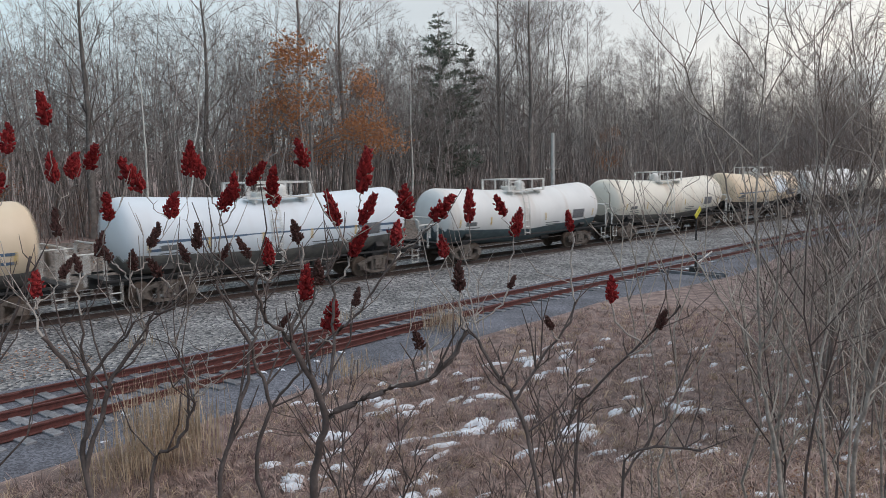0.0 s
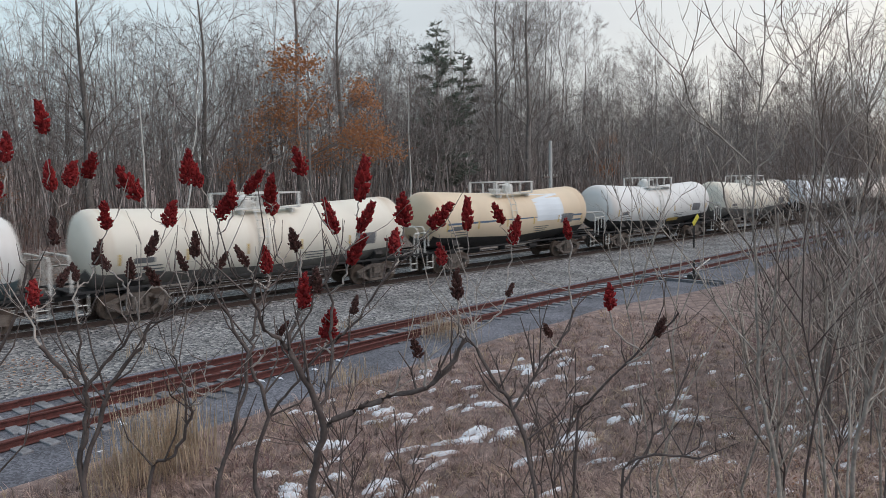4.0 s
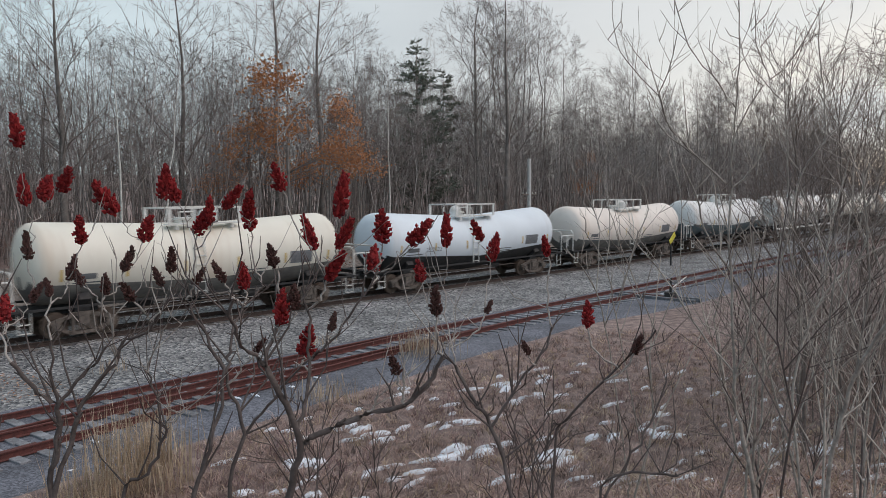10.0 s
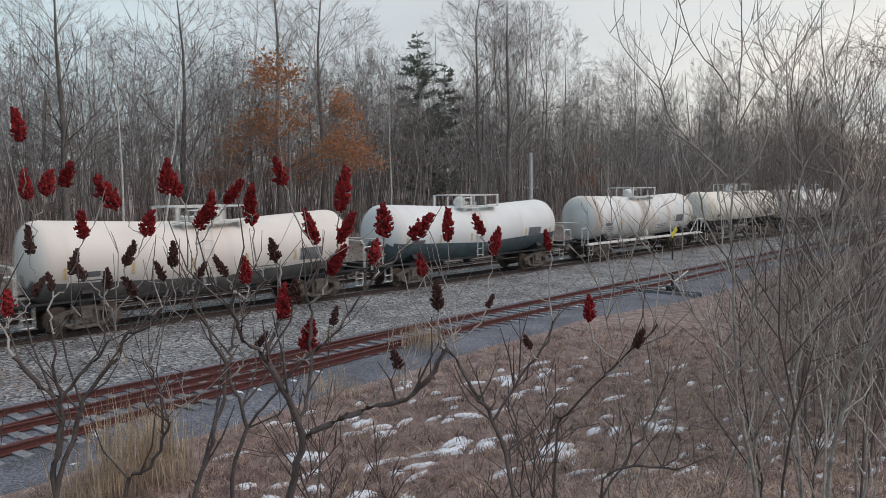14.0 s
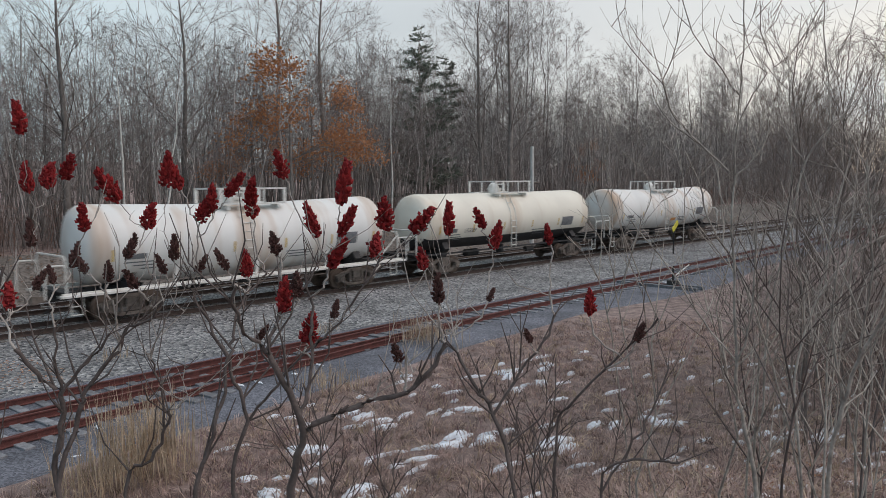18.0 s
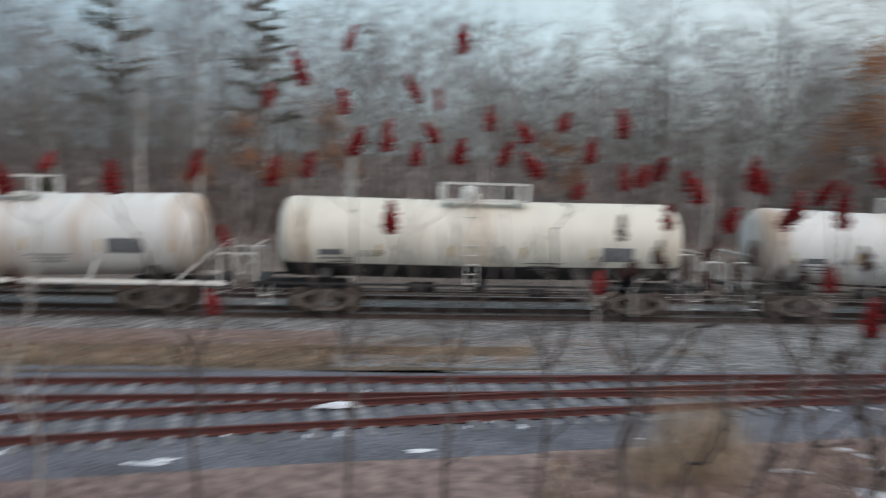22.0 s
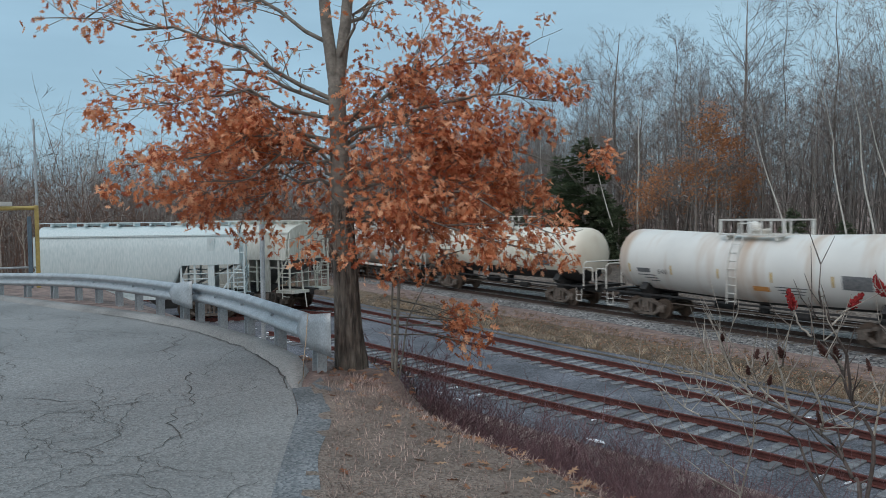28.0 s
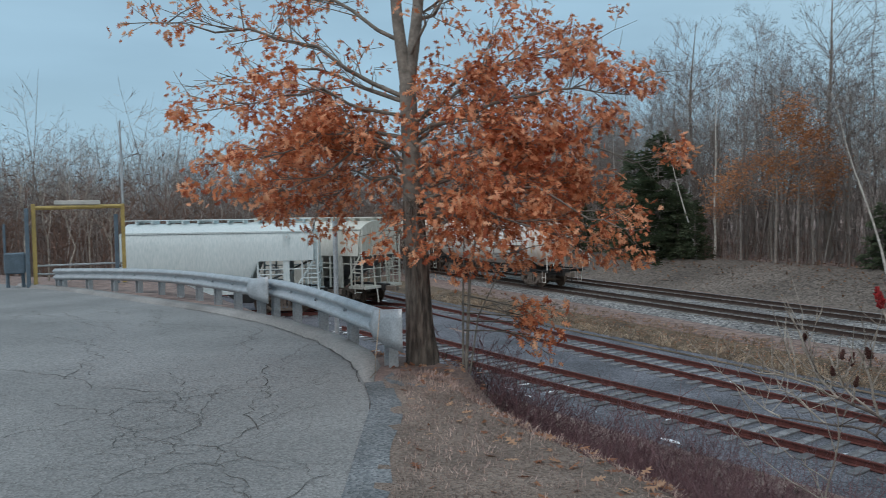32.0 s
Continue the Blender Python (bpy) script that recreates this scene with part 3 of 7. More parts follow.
def wheelset(bm):
    for s in (-1, 1):
        rod(bm, (0, s * 0.69, 0), (0, s * 0.80, 0), 0.455, n=28)
        rod(bm, (0, s * 0.665, 0), (0, s * 0.69, 0), 0.48, n=28)
        rod(bm, (0, s * 0.8, 0), (0, s * 0.83, 0), 0.13, n=12)
        for k in range(6):
            a = math.tau * k / 6
            box(bm, math.cos(a) * 0.27, s * 0.806, math.sin(a) * 0.27, 0.07, 0.02, 0.07)
    rod(bm, (0, -0.9, 0), (0, 0.9, 0), 0.09, n=10)


def coil(bm):
    for k in range(3):
        rod(bm, (-0.18 + 0.18 * k, 0, 0.3), (-0.18 + 0.18 * k, 0, 0.52), 0.07, n=8)


def end_rail(bm):
    """Bent handrail at a car's end."""
    p = [(0, -1.35, 0), (0, -1.35, 1.15), (0, -1.2, 1.3), (0, 1.2, 1.3), (0, 1.35, 1.15), (0, 1.35, 0)]
    for a, b in zip(p, p[1:]):
        rod(bm, a, b, 0.035, n=6)


def hoop(bm):
    p = [(0, 0, 0), (0, 0, 1.0), (0.08, 0, 1.12), (0.62, 0, 1.12), (0.7, 0, 1.02), (0.7, 0, 0.45)]
    for a, b in zip(p, p[1:]):
        rod(bm, a, b, 0.032, n=6)


def dome(bm):
    bmesh.ops.create_uvsphere(bm, u_segments=16, v_segments=8, radius=0.3, matrix=Matrix.Translation((0, 0, 0.32)) @ Matrix.Diagonal((1, 1, 0.9, 1)))
    rod(bm, (0, 0, -0.05), (0, 0, 0.34), 0.3, n=16)


def manway(bm):
    rod(bm, (0, 0, -0.05), (0, 0, 0.18), 0.36, n=18)
    rod(bm, (0, 0, 0.18), (0, 0, 0.25), 0.42, n=18)
    for k in range(8):
        a = math.tau * k / 8
        rod(bm, (0.38 * math.cos(a), 0.38 * math.sin(a), 0.14), (0.38 * math.cos(a), 0.38 * math.sin(a), 0.3), 0.025, n=5)


def stencil(name, text, size, mat, parent, x, z, length):
    """Writing on the near side of a tank, laid on its curve at one height."""
    cu = bpy.data.curves.new("stencil", "FONT")
    cu.body, cu.size, cu.space_character = text, size, 1.15
    tmp = new("stencil", cu)
    me = bpy.data.meshes.new_from_object(tmp.evaluated_get(bpy.context.evaluated_depsgraph_get()))
    bpy.data.objects.remove(tmp)
    me.materials.clear()
    o = part_of(name, me, mat, parent, "dark grey stencilled number")
    dz = z - tank_line(x / length)
    y = -math.sqrt(max(0.01, TANK_R ** 2 - (abs(dz) + 0.06) ** 2)) - 0.07
    o.matrix_basis = pose(x, y, z, 90 - math.degrees(math.atan2(dz, -y)), 0, 0)
    return o


def plate(name, mat, parent, x, z, w, h, length, label="", side=-1):
    """A flat or slightly bowed panel on the side of a tank."""
    vs, fs = [], []
    k = 5
    for i in range(k + 1):
        zz = z - h / 2 + h * i / k
        for xx in (x - w / 2, x + w / 2):
            dz = zz - tank_line(xx / length)
            vs.append((xx, side * (math.sqrt(max(0.02, TANK_R ** 2 - dz * dz)) + 0.012), zz))
        if i:
            fs.append((2 * i - 2, 2 * i - 1, 2 * i + 1, 2 * i))
    return part_of(name, mesh_of(name, vs, fs, mat), mat, parent, label)


WHEELS = []


def tank_car(label, length, paint, belly="none", cut=-0.55, number="", stripes=0, walkway=False, markers=None, orange=False, yellow_sill=False, panel=True, patch=False, drop=0.12, sag=0.3, seed=0):
    rng = random.Random(seed)
    SHAPE["drop"], SHAPE["sag"] = drop, sag
    car = new("tank_car")
    tagged(car, label, "tank car", "tank cars of the train")
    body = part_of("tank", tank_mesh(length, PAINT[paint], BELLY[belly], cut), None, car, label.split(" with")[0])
    mid = length / 2
    top = TANK_Z + TANK_R
    # trucks
    for x in (1.75, length - 1.75):
        tr = new("truck")
        tr.parent = car
        tr.matrix_basis = pose(x, 0, 0)
        for s in (-1, 1):
            put("side_frame", "side_frame", side_frame, M_TRUCK, tr, 0, s * 0.98, 0)
            put("spring", "spring", coil, M_TRUCK, tr, 0, s * 1.06, 0)
        put("bolster", "bolster", lambda bm: box(bm, 0, 0, 0.62, 0.4, 2.2, 0.3), M_TRUCK, tr)
        for dx in (-0.88, 0.88):
            w = put("wheelset", "wheelset", wheelset, M_WHEEL, car, x + dx, 0, 0.46)
            WHEELS.append((w, x + dx))
        put("saddle", "saddle", lambda bm: [box(bm, 0, 0, 1.1, 0.5, 1.9, 0.5), box(bm, 0, -0.95, 1.38, 0.42, 0.5, 0.42, Matrix.Rotation(radians(-38), 4, "X")), box(bm, 0, 0.95, 1.38, 0.42, 0.5, 0.42, Matrix.Rotation(radians(38), 4, "X"))], M_BLACK, car, x)
    # underframe, couplers and ends
    for e, sgn in ((0.0, -1), (length, 1)):
        put("draft_sill", "draft_sill", lambda bm: [box(bm, 0, 0, 0.98, 3.4, 0.5, 0.36), box(bm, 0, 0, 0.98, 3.0, 0.7, 0.06)], M_BLACK, car, e - sgn * 0.9)
        put("end_platform", "end_platform", lambda bm: [box(bm, 0, 0, 1.12, 0.16, 2.8, 0.16), box(bm, 0.0, 0, 1.2, 0.42, 2.6, 0.04)], M_BLACK if belly in ("black", "teal") else M_TRUCK, car, e + sgn * 0.5)
        put("coupler", "coupler", lambda bm: [box(bm, 0, 0, 0.9, 0.7, 0.2, 0.22), box(bm, 0.3, 0.05, 0.9, 0.22, 0.3, 0.3)], M_TRUCK, car, e + sgn * 0.95, 0, 0, 0 if sgn > 0 else 180)
        put("air_hose", "air_hose", lambda bm: [rod(bm, (0, 0.3, 0.85), (0.1, 0.32, 0.5), 0.03), rod(bm, (0.1, 0.32, 0.5), (0.25, 0.25, 0.42), 0.03)], M_BLACK, car, e + sgn * 0.8, 0, 0, 0 if sgn > 0 else 180)
        put("end_handrail", "end_rail", end_rail, M_RAILING, car, e + sgn * 0.62, 0, 1.15)
        for s in (-1, 1):
            put("side_hoop", "hoop", hoop, M_RAILING, car, e + (0.62 if sgn > 0 else -1.32), s * 1.36, 1.05)
            put("end_step", "end_step", lambda bm: [rod(bm, (-0.2, 0, 0.4), (-0.2, 0, 1.1), 0.022), rod(bm, (0.2, 0, 0.4), (0.2, 0, 1.1), 0.022), rod(bm, (-0.2, 0, 0.42), (0.2, 0, 0.42), 0.022), rod(bm, (-0.2, 0, 0.72), (0.2, 0, 0.72), 0.022)], M_RAILING, car, e + sgn * 0.3, s * 1.38)
    put("brake_wheel", "brake_wheel", lambda bm: [rod(bm, (0, 0, 1.95), (0.05, 0, 1.95), 0.28, n=16), rod(bm, (0, 0, 1.2), (0, 0, 1.95), 0.03)], M_TRUCK, car, length + 0.55, 0.4)
    for s in (-1, 1):
        put("running_rail", "run%.1f" % length, lambda bm: box(bm, length / 2, 0, 0, length + 1.6, 0.07, 0.08), M_RAILING if walkway else M_BLACK, car, 0, s * 1.42, 1.16)
        put("brake_pipe", "pipe%.1f" % length, lambda bm: rod(bm, (1.5, 0, 0), (length - 1.5, 0, 0), 0.03), M_TRUCK, car, 0, s * 0.5, 0.72)
    put("bottom_outlet", "outlet", lambda bm: [rod(bm, (0, 0, 0.72), (0, 0, 1.2), 0.22, n=12), box(bm, 0, 0, 0.66, 0.5, 0.6, 0.08)], M_BLACK, car, mid)
    put("brake_tank", "brake_tank", lambda bm: rod(bm, (-0.5, 0, 0.85), (0.5, 0, 0.85), 0.2, n=12), M_BLACK, car, mid - 2.2, 0.3)
    put("brake_cylinder", "brake_cyl", lambda bm: rod(bm, (-0.35, 0, 0.8), (0.35, 0, 0.8), 0.15, n=12), M_BLACK, car, mid + 2.1, -0.5)
    if walkway:
        for s in (-1, 1):
            put("walkway", "walk%.1f" % length, lambda bm: box(bm, length / 2, 0, 0, length + 1.8, 0.3, 0.07), M_RAILING, car, 0, s * 1.5, 1.1)
            for fx in (0.25, 0.5, 0.75):
                put("walkway_bracket", "bracket", lambda bm: [rod(bm, (-0.25, 0, 0), (0, 0.25, 0.75), 0.05), box(bm, -0.25, 0, 0, 0.3, 0.1, 0.1)], M_RAILING, car, length * fx, s * 1.42, 1.1, 0 if s < 0 else 180)
            put("diagonal_brace", "diag", lambda bm: rod(bm, (0, 0, 0.1), (1.3, 0, 1.2), 0.035), M_RAILING, car, length - 0.8, s * 1.45, 1.1)
    # top platform with its railing
    pw, ph = 3.1, 0.62
    pz = tank_line(0.5) + TANK_R
    put("platform", "platform", lambda bm: [box(bm, 0, s * 0.78, 0, 3.1, 0.42, 0.05) for s in (-1, 1)], M_RAILING, car, mid, 0, pz + 0.03)
    for x in (-1.2, 1.2):
        put("platform_beam", "platform_beam", lambda bm: box(bm, 0, 0, -0.1, 0.09, 2.05, 0.16), M_RAILING, car, mid + x, 0, pz)
    for x, s in product((-1.52, -0.45, 0.5, 1.52), (-1, 1)):
        wide = abs(x) > 1
        put("railing_post", "post_wide" if wide else "post", (lambda bm: box(bm, 0, 0, 0.32, 0.13, 0.05, 0.64)) if wide else (lambda bm: box(bm, 0, 0, 0.32, 0.06, 0.05, 0.64)), M_RAILING, car, mid + x, s * 0.98, pz)
    for s in (-1, 1):
        put("top_rail", "top_rail", lambda bm: box(bm, 0, 0, 0, 3.2, 0.06, 0.07), M_RAILING, car, mid, s * 0.98, pz + ph + 0.03)
    for x in (-1.52, 1.52):
        put("cross_rail", "cross_rail", lambda bm: box(bm, 0, 0, 0, 0.06, 1.96, 0.06), M_RAILING, car, mid + x, 0, pz + ph + 0.034)
    put("valve_dome", "valve_dome", dome, M_RAILING, car, mid + 0.55 * rng.choice((-1, 1)), 0, pz)
    put("manway", "manway", manway, M_RAILING, car, mid - 0.35, 0.1, pz)
    put("top_hoop", "top_hoop", lambda bm: [rod(bm, (-0.3, 0, 0), (-0.3, 0, 0.5), 0.03), rod(bm, (-0.3, 0, 0.5), (0.3, 0, 0.5), 0.03), rod(bm, (0.3, 0, 0.5), (0.3, 0, 0), 0.03)], M_RAILING, car, mid - 0.6, -0.6, pz)
    # side ladders that follow the tank's curve
    def curved_ladder(bm):
        pts = [Vector((0, -1.5, 1.15)), Vector((0, -1.5, 2.62)), Vector((0, -1.36, 3.3)), Vector((0, -1.08, 3.8)), Vector((0, -0.98, 4.1))]
        for dx in (-0.22, 0.22):
            for a, b in zip(pts, pts[1:]):
                rod(bm, a + Vector((dx, 0, 0)), b + Vector((dx, 0, 0)), 0.026, n=5)
        for k in range(8):
            z = 1.25 + 0.34 * k
            y = -1.5 if z < 2.7 else -1.5 + (z - 2.7) * 0.33
            rod(bm, (-0.22, y, z), (0.22, y, z), 0.018, n=5)
    put("side_ladder", "side_ladder", curved_ladder, M_RAILING, car, mid - 0.55)
    put("side_ladder", "side_ladder", curved_ladder, M_RAILING, car, mid + 0.55, 0, 0, 180)
    # paint marks on both sides
    zt = TANK_Z - drop
    for s in (-1, 1):
        for k in range(markers if markers is not None else 6):
            plate("reflector", M_YELLOW, car, length * (0.07 + 0.86 * k / 5), zt - 0.25, 0.09, 0.42, length, side=s)
        if panel:
            plate("data_panel", M_PANEL, car, length * 0.82 if s < 0 else length * 0.18, zt - 0.25, 1.15, 0.52, length, "grey lettered data panel", side=s)
        if patch:
            plate("repaint_patch", PAINT["blue"], car, length * 0.7, zt + 0.45, 2.5, 1.5, length, "cool white repainted patch", side=s)
        if orange:
            plate("orange_panel", M_ORANGE, car, length * 0.55, zt - 0.75, 0.75, 0.2, length, "faded orange notice", side=s)
        for k in range(3):
            plate("small_writing", M_MARK, car, length * 0.14 + 0.2 * k, zt - 0.55 - 0.13 * k, 1.1 - 0.25 * k, 0.045, length, side=s)
            plate("small_writing", M_MARK, car, length * 0.64, zt - 0.62 - 0.12 * k, 1.4 - 0.2 * k, 0.04, length, side=s)
        for k in range(stripes):
            plate("stripe", M_STRIPE, car, length / 2, zt - 0.1 - 0.3 * k, length - 1.9, 0.1, length, "dark blue painted stripe", side=s)
        if yellow_sill:
            plate("yellow_band", M_YELLOW, car, length * 0.6, zt - 1.02, 1.6, 0.22, length, "yellow painted band", side=s)
    plate("owner_mark", M_MARK, car, length * 0.13, zt - 0.33, 0.8, 0.2, length, "dark grey owner's mark")
    if number:
        stencil("number", number, 0.34, M_MARK, car, length * 0.19, zt - 0.46, length)
    return car


# label, coupled end position at the start, tank length and looks, from the tail of the train forward
CAR_SPECS = [
    ("clean white tank car with a rusty tail head", 206.9, 15.0, dict(paint="stained", belly="black", cut=-0.86, number="640", orange=True, drop=0.0, sag=0.2, seed=1)),
    ("cream tank car with rust stains and faded marks", 189.0, 15.0, dict(paint="cream", belly="black", cut=-0.6, number="15339", drop=0.0, sag=0.05, seed=2)),
    ("white tank car with a white side walkway", 171.5, 14.2, dict(paint="stained", belly="none", walkway=True, drop=0.0, sag=0.2, seed=3)),
    ("white tank car with a dark teal belly", 153.4, 13.7, dict(paint="white", belly="teal", cut=-0.3, seed=4)),
    ("dusty pinkish white tank car with grimy belly", 137.3, 13.7, dict(paint="peach", belly="grey", cut=-0.45, drop=0.25, sag=0.35, seed=5)),
    ("bright cool white tank car with black belly", 121.1, 13.9, dict(paint="blue", belly="black", cut=-0.45, number="202122", drop=0.22, sag=0.38, seed=6)),
    ("yellowed cream tank car with grey grimy belly", 104.6, 13.2, dict(paint="cream", belly="grey", cut=-0.45, seed=7)),
    ("white tank car with black belly and yellow band", 89.1, 13.8, dict(paint="white", belly="black", cut=-0.55, yellow_sill=True, drop=0.05, seed=8)),
    ("tan tank car with dark blue side stripes", 73.0, 13.4, dict(paint="tan", belly="black", cut=-0.6, stripes=2, patch=True, drop=0.05, seed=9)),
    ("cream white tank car with brown stains", 57.9, 14.9, dict(paint="cream", belly="grey", cut=-0.55, drop=0.2, seed=10)),
    ("white tank car with dirty green-grey belly", 41.1, 13.6, dict(paint="white", belly="teal", cut=-0.4, drop=0.3, sag=0.35, seed=11)),
    ("white tank car with blue side stripes", 25.0, 13.8, dict(paint="blue", belly="grey", cut=-0.5, stripes=2, seed=12)),
    ("pale tan tank car with dark stripes", 8.7, 13.8, dict(paint="tan", belly="grey", cut=-0.6, stripes=2, seed=13)),
    ("dull white tank car at the head of those seen", -7.6, 13.8, dict(paint="grey", belly="black", cut=-0.5, seed=14)),
    ("dull white tank car further up the train", -23.8, 13.8, dict(paint="white", belly="black", cut=-0.5, seed=15)),
]
CARS = []
for lab, right, ln, kw in CAR_SPECS:
    n0 = len(WHEELS)
    c = tank_car(lab, ln, **kw)
    CARS.append((c, right - ln, WHEELS[n0:]))


# ---- guardrail ----
M_GALV = surface("galvanised_steel", (0.46, 0.49, 0.52), (0.36, 0.39, 0.42), 5, 0.5, metal=0.35, fine=50, bump=0.08)
M_POST = surface("galvanised_post", (0.44, 0.47, 0.5), (0.34, 0.37, 0.4), 6, 0.6, metal=0.3, fine=40, bump=0.1)
W_BEAM = ((0.0, -0.155), (0.02, -0.15), (0.08, -0.11), (0.083, -0.07), (0.02, -0.025), (0.0, 0.0), (0.02, 0.025), (0.083, 0.07), (0.08, 0.11), (0.02, 0.15), (0.0, 0.155))


def beam(name, pts, z, parent):
    """A W-profile rail along plan points; its ridges face the road (towards smaller y)."""
    vs, fs = [], []
    k = len(W_BEAM)
    for i, p in enumerate(pts):
        d = (pts[min(i + 1, len(pts) - 1)] - pts[max(i - 1, 0)]).normalized()
        nrm = Vector((d.y, -d.x))
        if nrm.y > 0:
            nrm = -nrm
        for a, b in W_BEAM:
            vs.append((p.x + nrm.x * a, p.y + nrm.y * a, z + b - 1.2 * dip(p.x)))
        if i:
            o = (i - 1) * k
            for j in range(k - 1):
                fs.append((o + j, o + j + 1, o + k + j + 1, o + k + j))
    ob = part_of(name, mesh_of(name, vs, fs, M_GALV, True), M_GALV, parent)
    so = ob.modifiers.new("thick", "SOLIDIFY")
    so.thickness = 0.006
    return ob


def line_at(pts, step):
    out, left = [], 0.0
    for a, b in zip(pts, pts[1:]):
        ln = (b - a).length
        s = left
        while s < ln:
            out.append(a + (b - a) * s / ln)
            s += step
        left = s - ln
    return out + [pts[-1]]


def terminal(parent, p, d, z):
    """Flared end wing of a guardrail."""
    nrm = Vector((d.y, -d.x))
    if nrm.y > 0:
        nrm = -nrm
    vs, fs = [], []
    for i in range(7):
        u = i / 6
        c = p + d * 0.6 * u + nrm * (0.12 * math.cos(u * 1.5))
        hh = 0.155 + 0.075 * u
        for j in range(5):
            w = -1 + j / 2
            q = c + nrm * 0.05 * (1 - abs(w)) * (1 - u)
            vs.append((q.x, q.y, z + w * hh))
        if i:
            o = (i - 1) * 5
            for j in range(4):
                fs.append((o + j, o + j + 1, o + 6 + j, o + 5 + j))
    ob = part_of("end_wing", mesh_of("end_wing", vs, fs, M_GALV, True), M_GALV, parent, "flared galvanised end wing")
    so = ob.modifiers.new("thick", "SOLIDIFY")
    so.thickness = 0.006


post_bm = bmesh.new()
box(post_bm, 0, 0, 0.1, 0.15, 0.012, 1.05)
for s in (-1, 1):
    box(post_bm, s * 0.075, 0, 0.1, 0.01, 0.11, 1.05)
GUARD_POST = bpy.data.meshes.new("post")
post_bm.to_mesh(GUARD_POST)
post_bm.free()
GUARD_POST.materials.append(M_POST)


def guardrail(label, pts, spacing, wing0, wing1):
    g = new("guardrail")
    tagged(g, label, "guardrail", "guardrails")
    pts = [Vector(p) for p in pts]
    fine = line_at(pts, 0.25)
    z = 3.79
    beam("rail_beam", fine, z, g)
    if wing0:
        terminal(g, fine[0], (fine[0] - fine[1]).normalized(), z - 1.2 * dip(fine[0].x))
    if wing1:
        terminal(g, fine[-1], (fine[-1] - fine[-2]).normalized(), z - 1.2 * dip(fine[-1].x))
    for p in line_at(pts, spacing):
        o = part_of("post", GUARD_POST, None, g)
        i = min(range(len(fine) - 1), key=lambda k: (fine[k] - p).length)
        d = fine[i + 1] - fine[i]
        o.matrix_basis = pose(p.x + 0.02, p.y + 0.08, 3.27 - 1.2 * dip(p.x), 0, 0, math.degrees(math.atan2(d.y, d.x)))
        b = part_of("bolt", cached("guard_bolt", lambda bm: rod(bm, (0, 0, 0), (0, -0.03, 0), 0.018, n=6), M_POST), None, g)
        b.matrix_basis = pose(p.x, p.y - 0.01, 3.79 - 1.2 * dip(p.x))
    return g


guardrail("weathered galvanised guardrail ending beside the oak", ((-8.0, 3.25), (-9.6, 3.31), (-11.3, 3.37), (-12.5, 3.36), (-13.25, 3.3)), 1.38, True, True)
guardrail("long weathered galvanised guardrail curving round the asphalt", ((-13.45, 3.1), (-14.8, 2.93), (-16.1, 2.77), (-17.3, 2.6), (-18.5, 2.36), (-19.6, 2.1), (-20.8, 1.65), (-22.2, 0.98), (-23.9, 0.0)), 1.2, True, False)
guardrail("far stretch of guardrail beyond the gate", ((-26.4, -2.0), (-28.5, -3.0), (-31, -4.6), (-34, -7)), 1.6, False, False)

cord = Twigs()
cord.limb([Vector((-7.78, 3.12, 3.98)), Vector((-7.7, 3.06, 3.7)), Vector((-7.62, 3.0, 3.5)), Vector((-7.5, 2.95, 3.36)), Vector((-7.42, 2.86, 3.33))], [0.006] * 5, 5)
M_CORD = surface("tan_cord", (0.5, 0.38, 0.28), bump=0.1)
tagged(new("cord", cord.mesh("cord", M_CORD)), "thin tan cord hanging from the guardrail's end wing", "cord")

# ---- steel gate frame beside the road ----
M_GATE = surface("yellow_gate_paint", (0.48, 0.36, 0.12), (0.36, 0.27, 0.1), 3, 0.6, fine=30, bump=0.1)
M_BLUE = surface("blue_grey_paint", (0.12, 0.17, 0.22), (0.09, 0.13, 0.17), 3, 0.6, fine=30, bump=0.1)
M_LIGHT_PLATE = surface("pale_plate", (0.6, 0.6, 0.58), bump=0.05)
gate = new("gate_frame")
tagged(gate, "yellow and blue steel gate frame with a pale plate", "gate")
ga, gb = Vector((-25.6, -0.52, 3.05)), Vector((-25.7, 1.9, 3.05))
for q, h, mt in ((ga, 2.42, M_GATE), (gb, 2.42, M_GATE), (gb + Vector((0.05, -0.2, 0)), 2.1, M_BLUE), (ga + Vector((0.1, -0.18, 0)), 2.3, M_BLUE)):
    bm = soft_box(0.11, 0.11, h, 0.01)
    bmesh.ops.translate(bm, verts=bm.verts, vec=(q.x, q.y, q.z + h / 2 - 0.1))
    part("post", bm, mt, gate)
bm = bmesh.new()
rod(bm, ga + Vector((0, 0, 2.2)), gb + Vector((0, 0, 2.25)), 0.06, n=8)
part("crossbeam", bm, M_GATE, gate)
bm = soft_box(0.05, 1.25, 0.12, 0.01)
bmesh.ops.translate(bm, verts=bm.verts, vec=(-25.6, 0.65, 5.41))
part("plate", bm, M_LIGHT_PLATE, gate, "pale name plate without readable words")
bm = bmesh.new()
rod(bm, gb + Vector((0, 0.02, 2.2)), gb + Vector((-0.05, 0.0, 4.85)), 0.04, 0.026, n=6)
part("whip_mast", bm, M_POST, gate, "thin pale whip mast")
bm = soft_box(0.5, 0.55, 0.6, 0.03)
bmesh.ops.translate(bm, verts=bm.verts, vec=(-25.9, -1.05, 3.65))
part("machine_box", bm, M_BLUE, gate)
bm = bmesh.new()
for y in (-0.85, -1.25):
    rod(bm, (-25.9, y, 2.85), (-25.9, y, 3.4), 0.05)
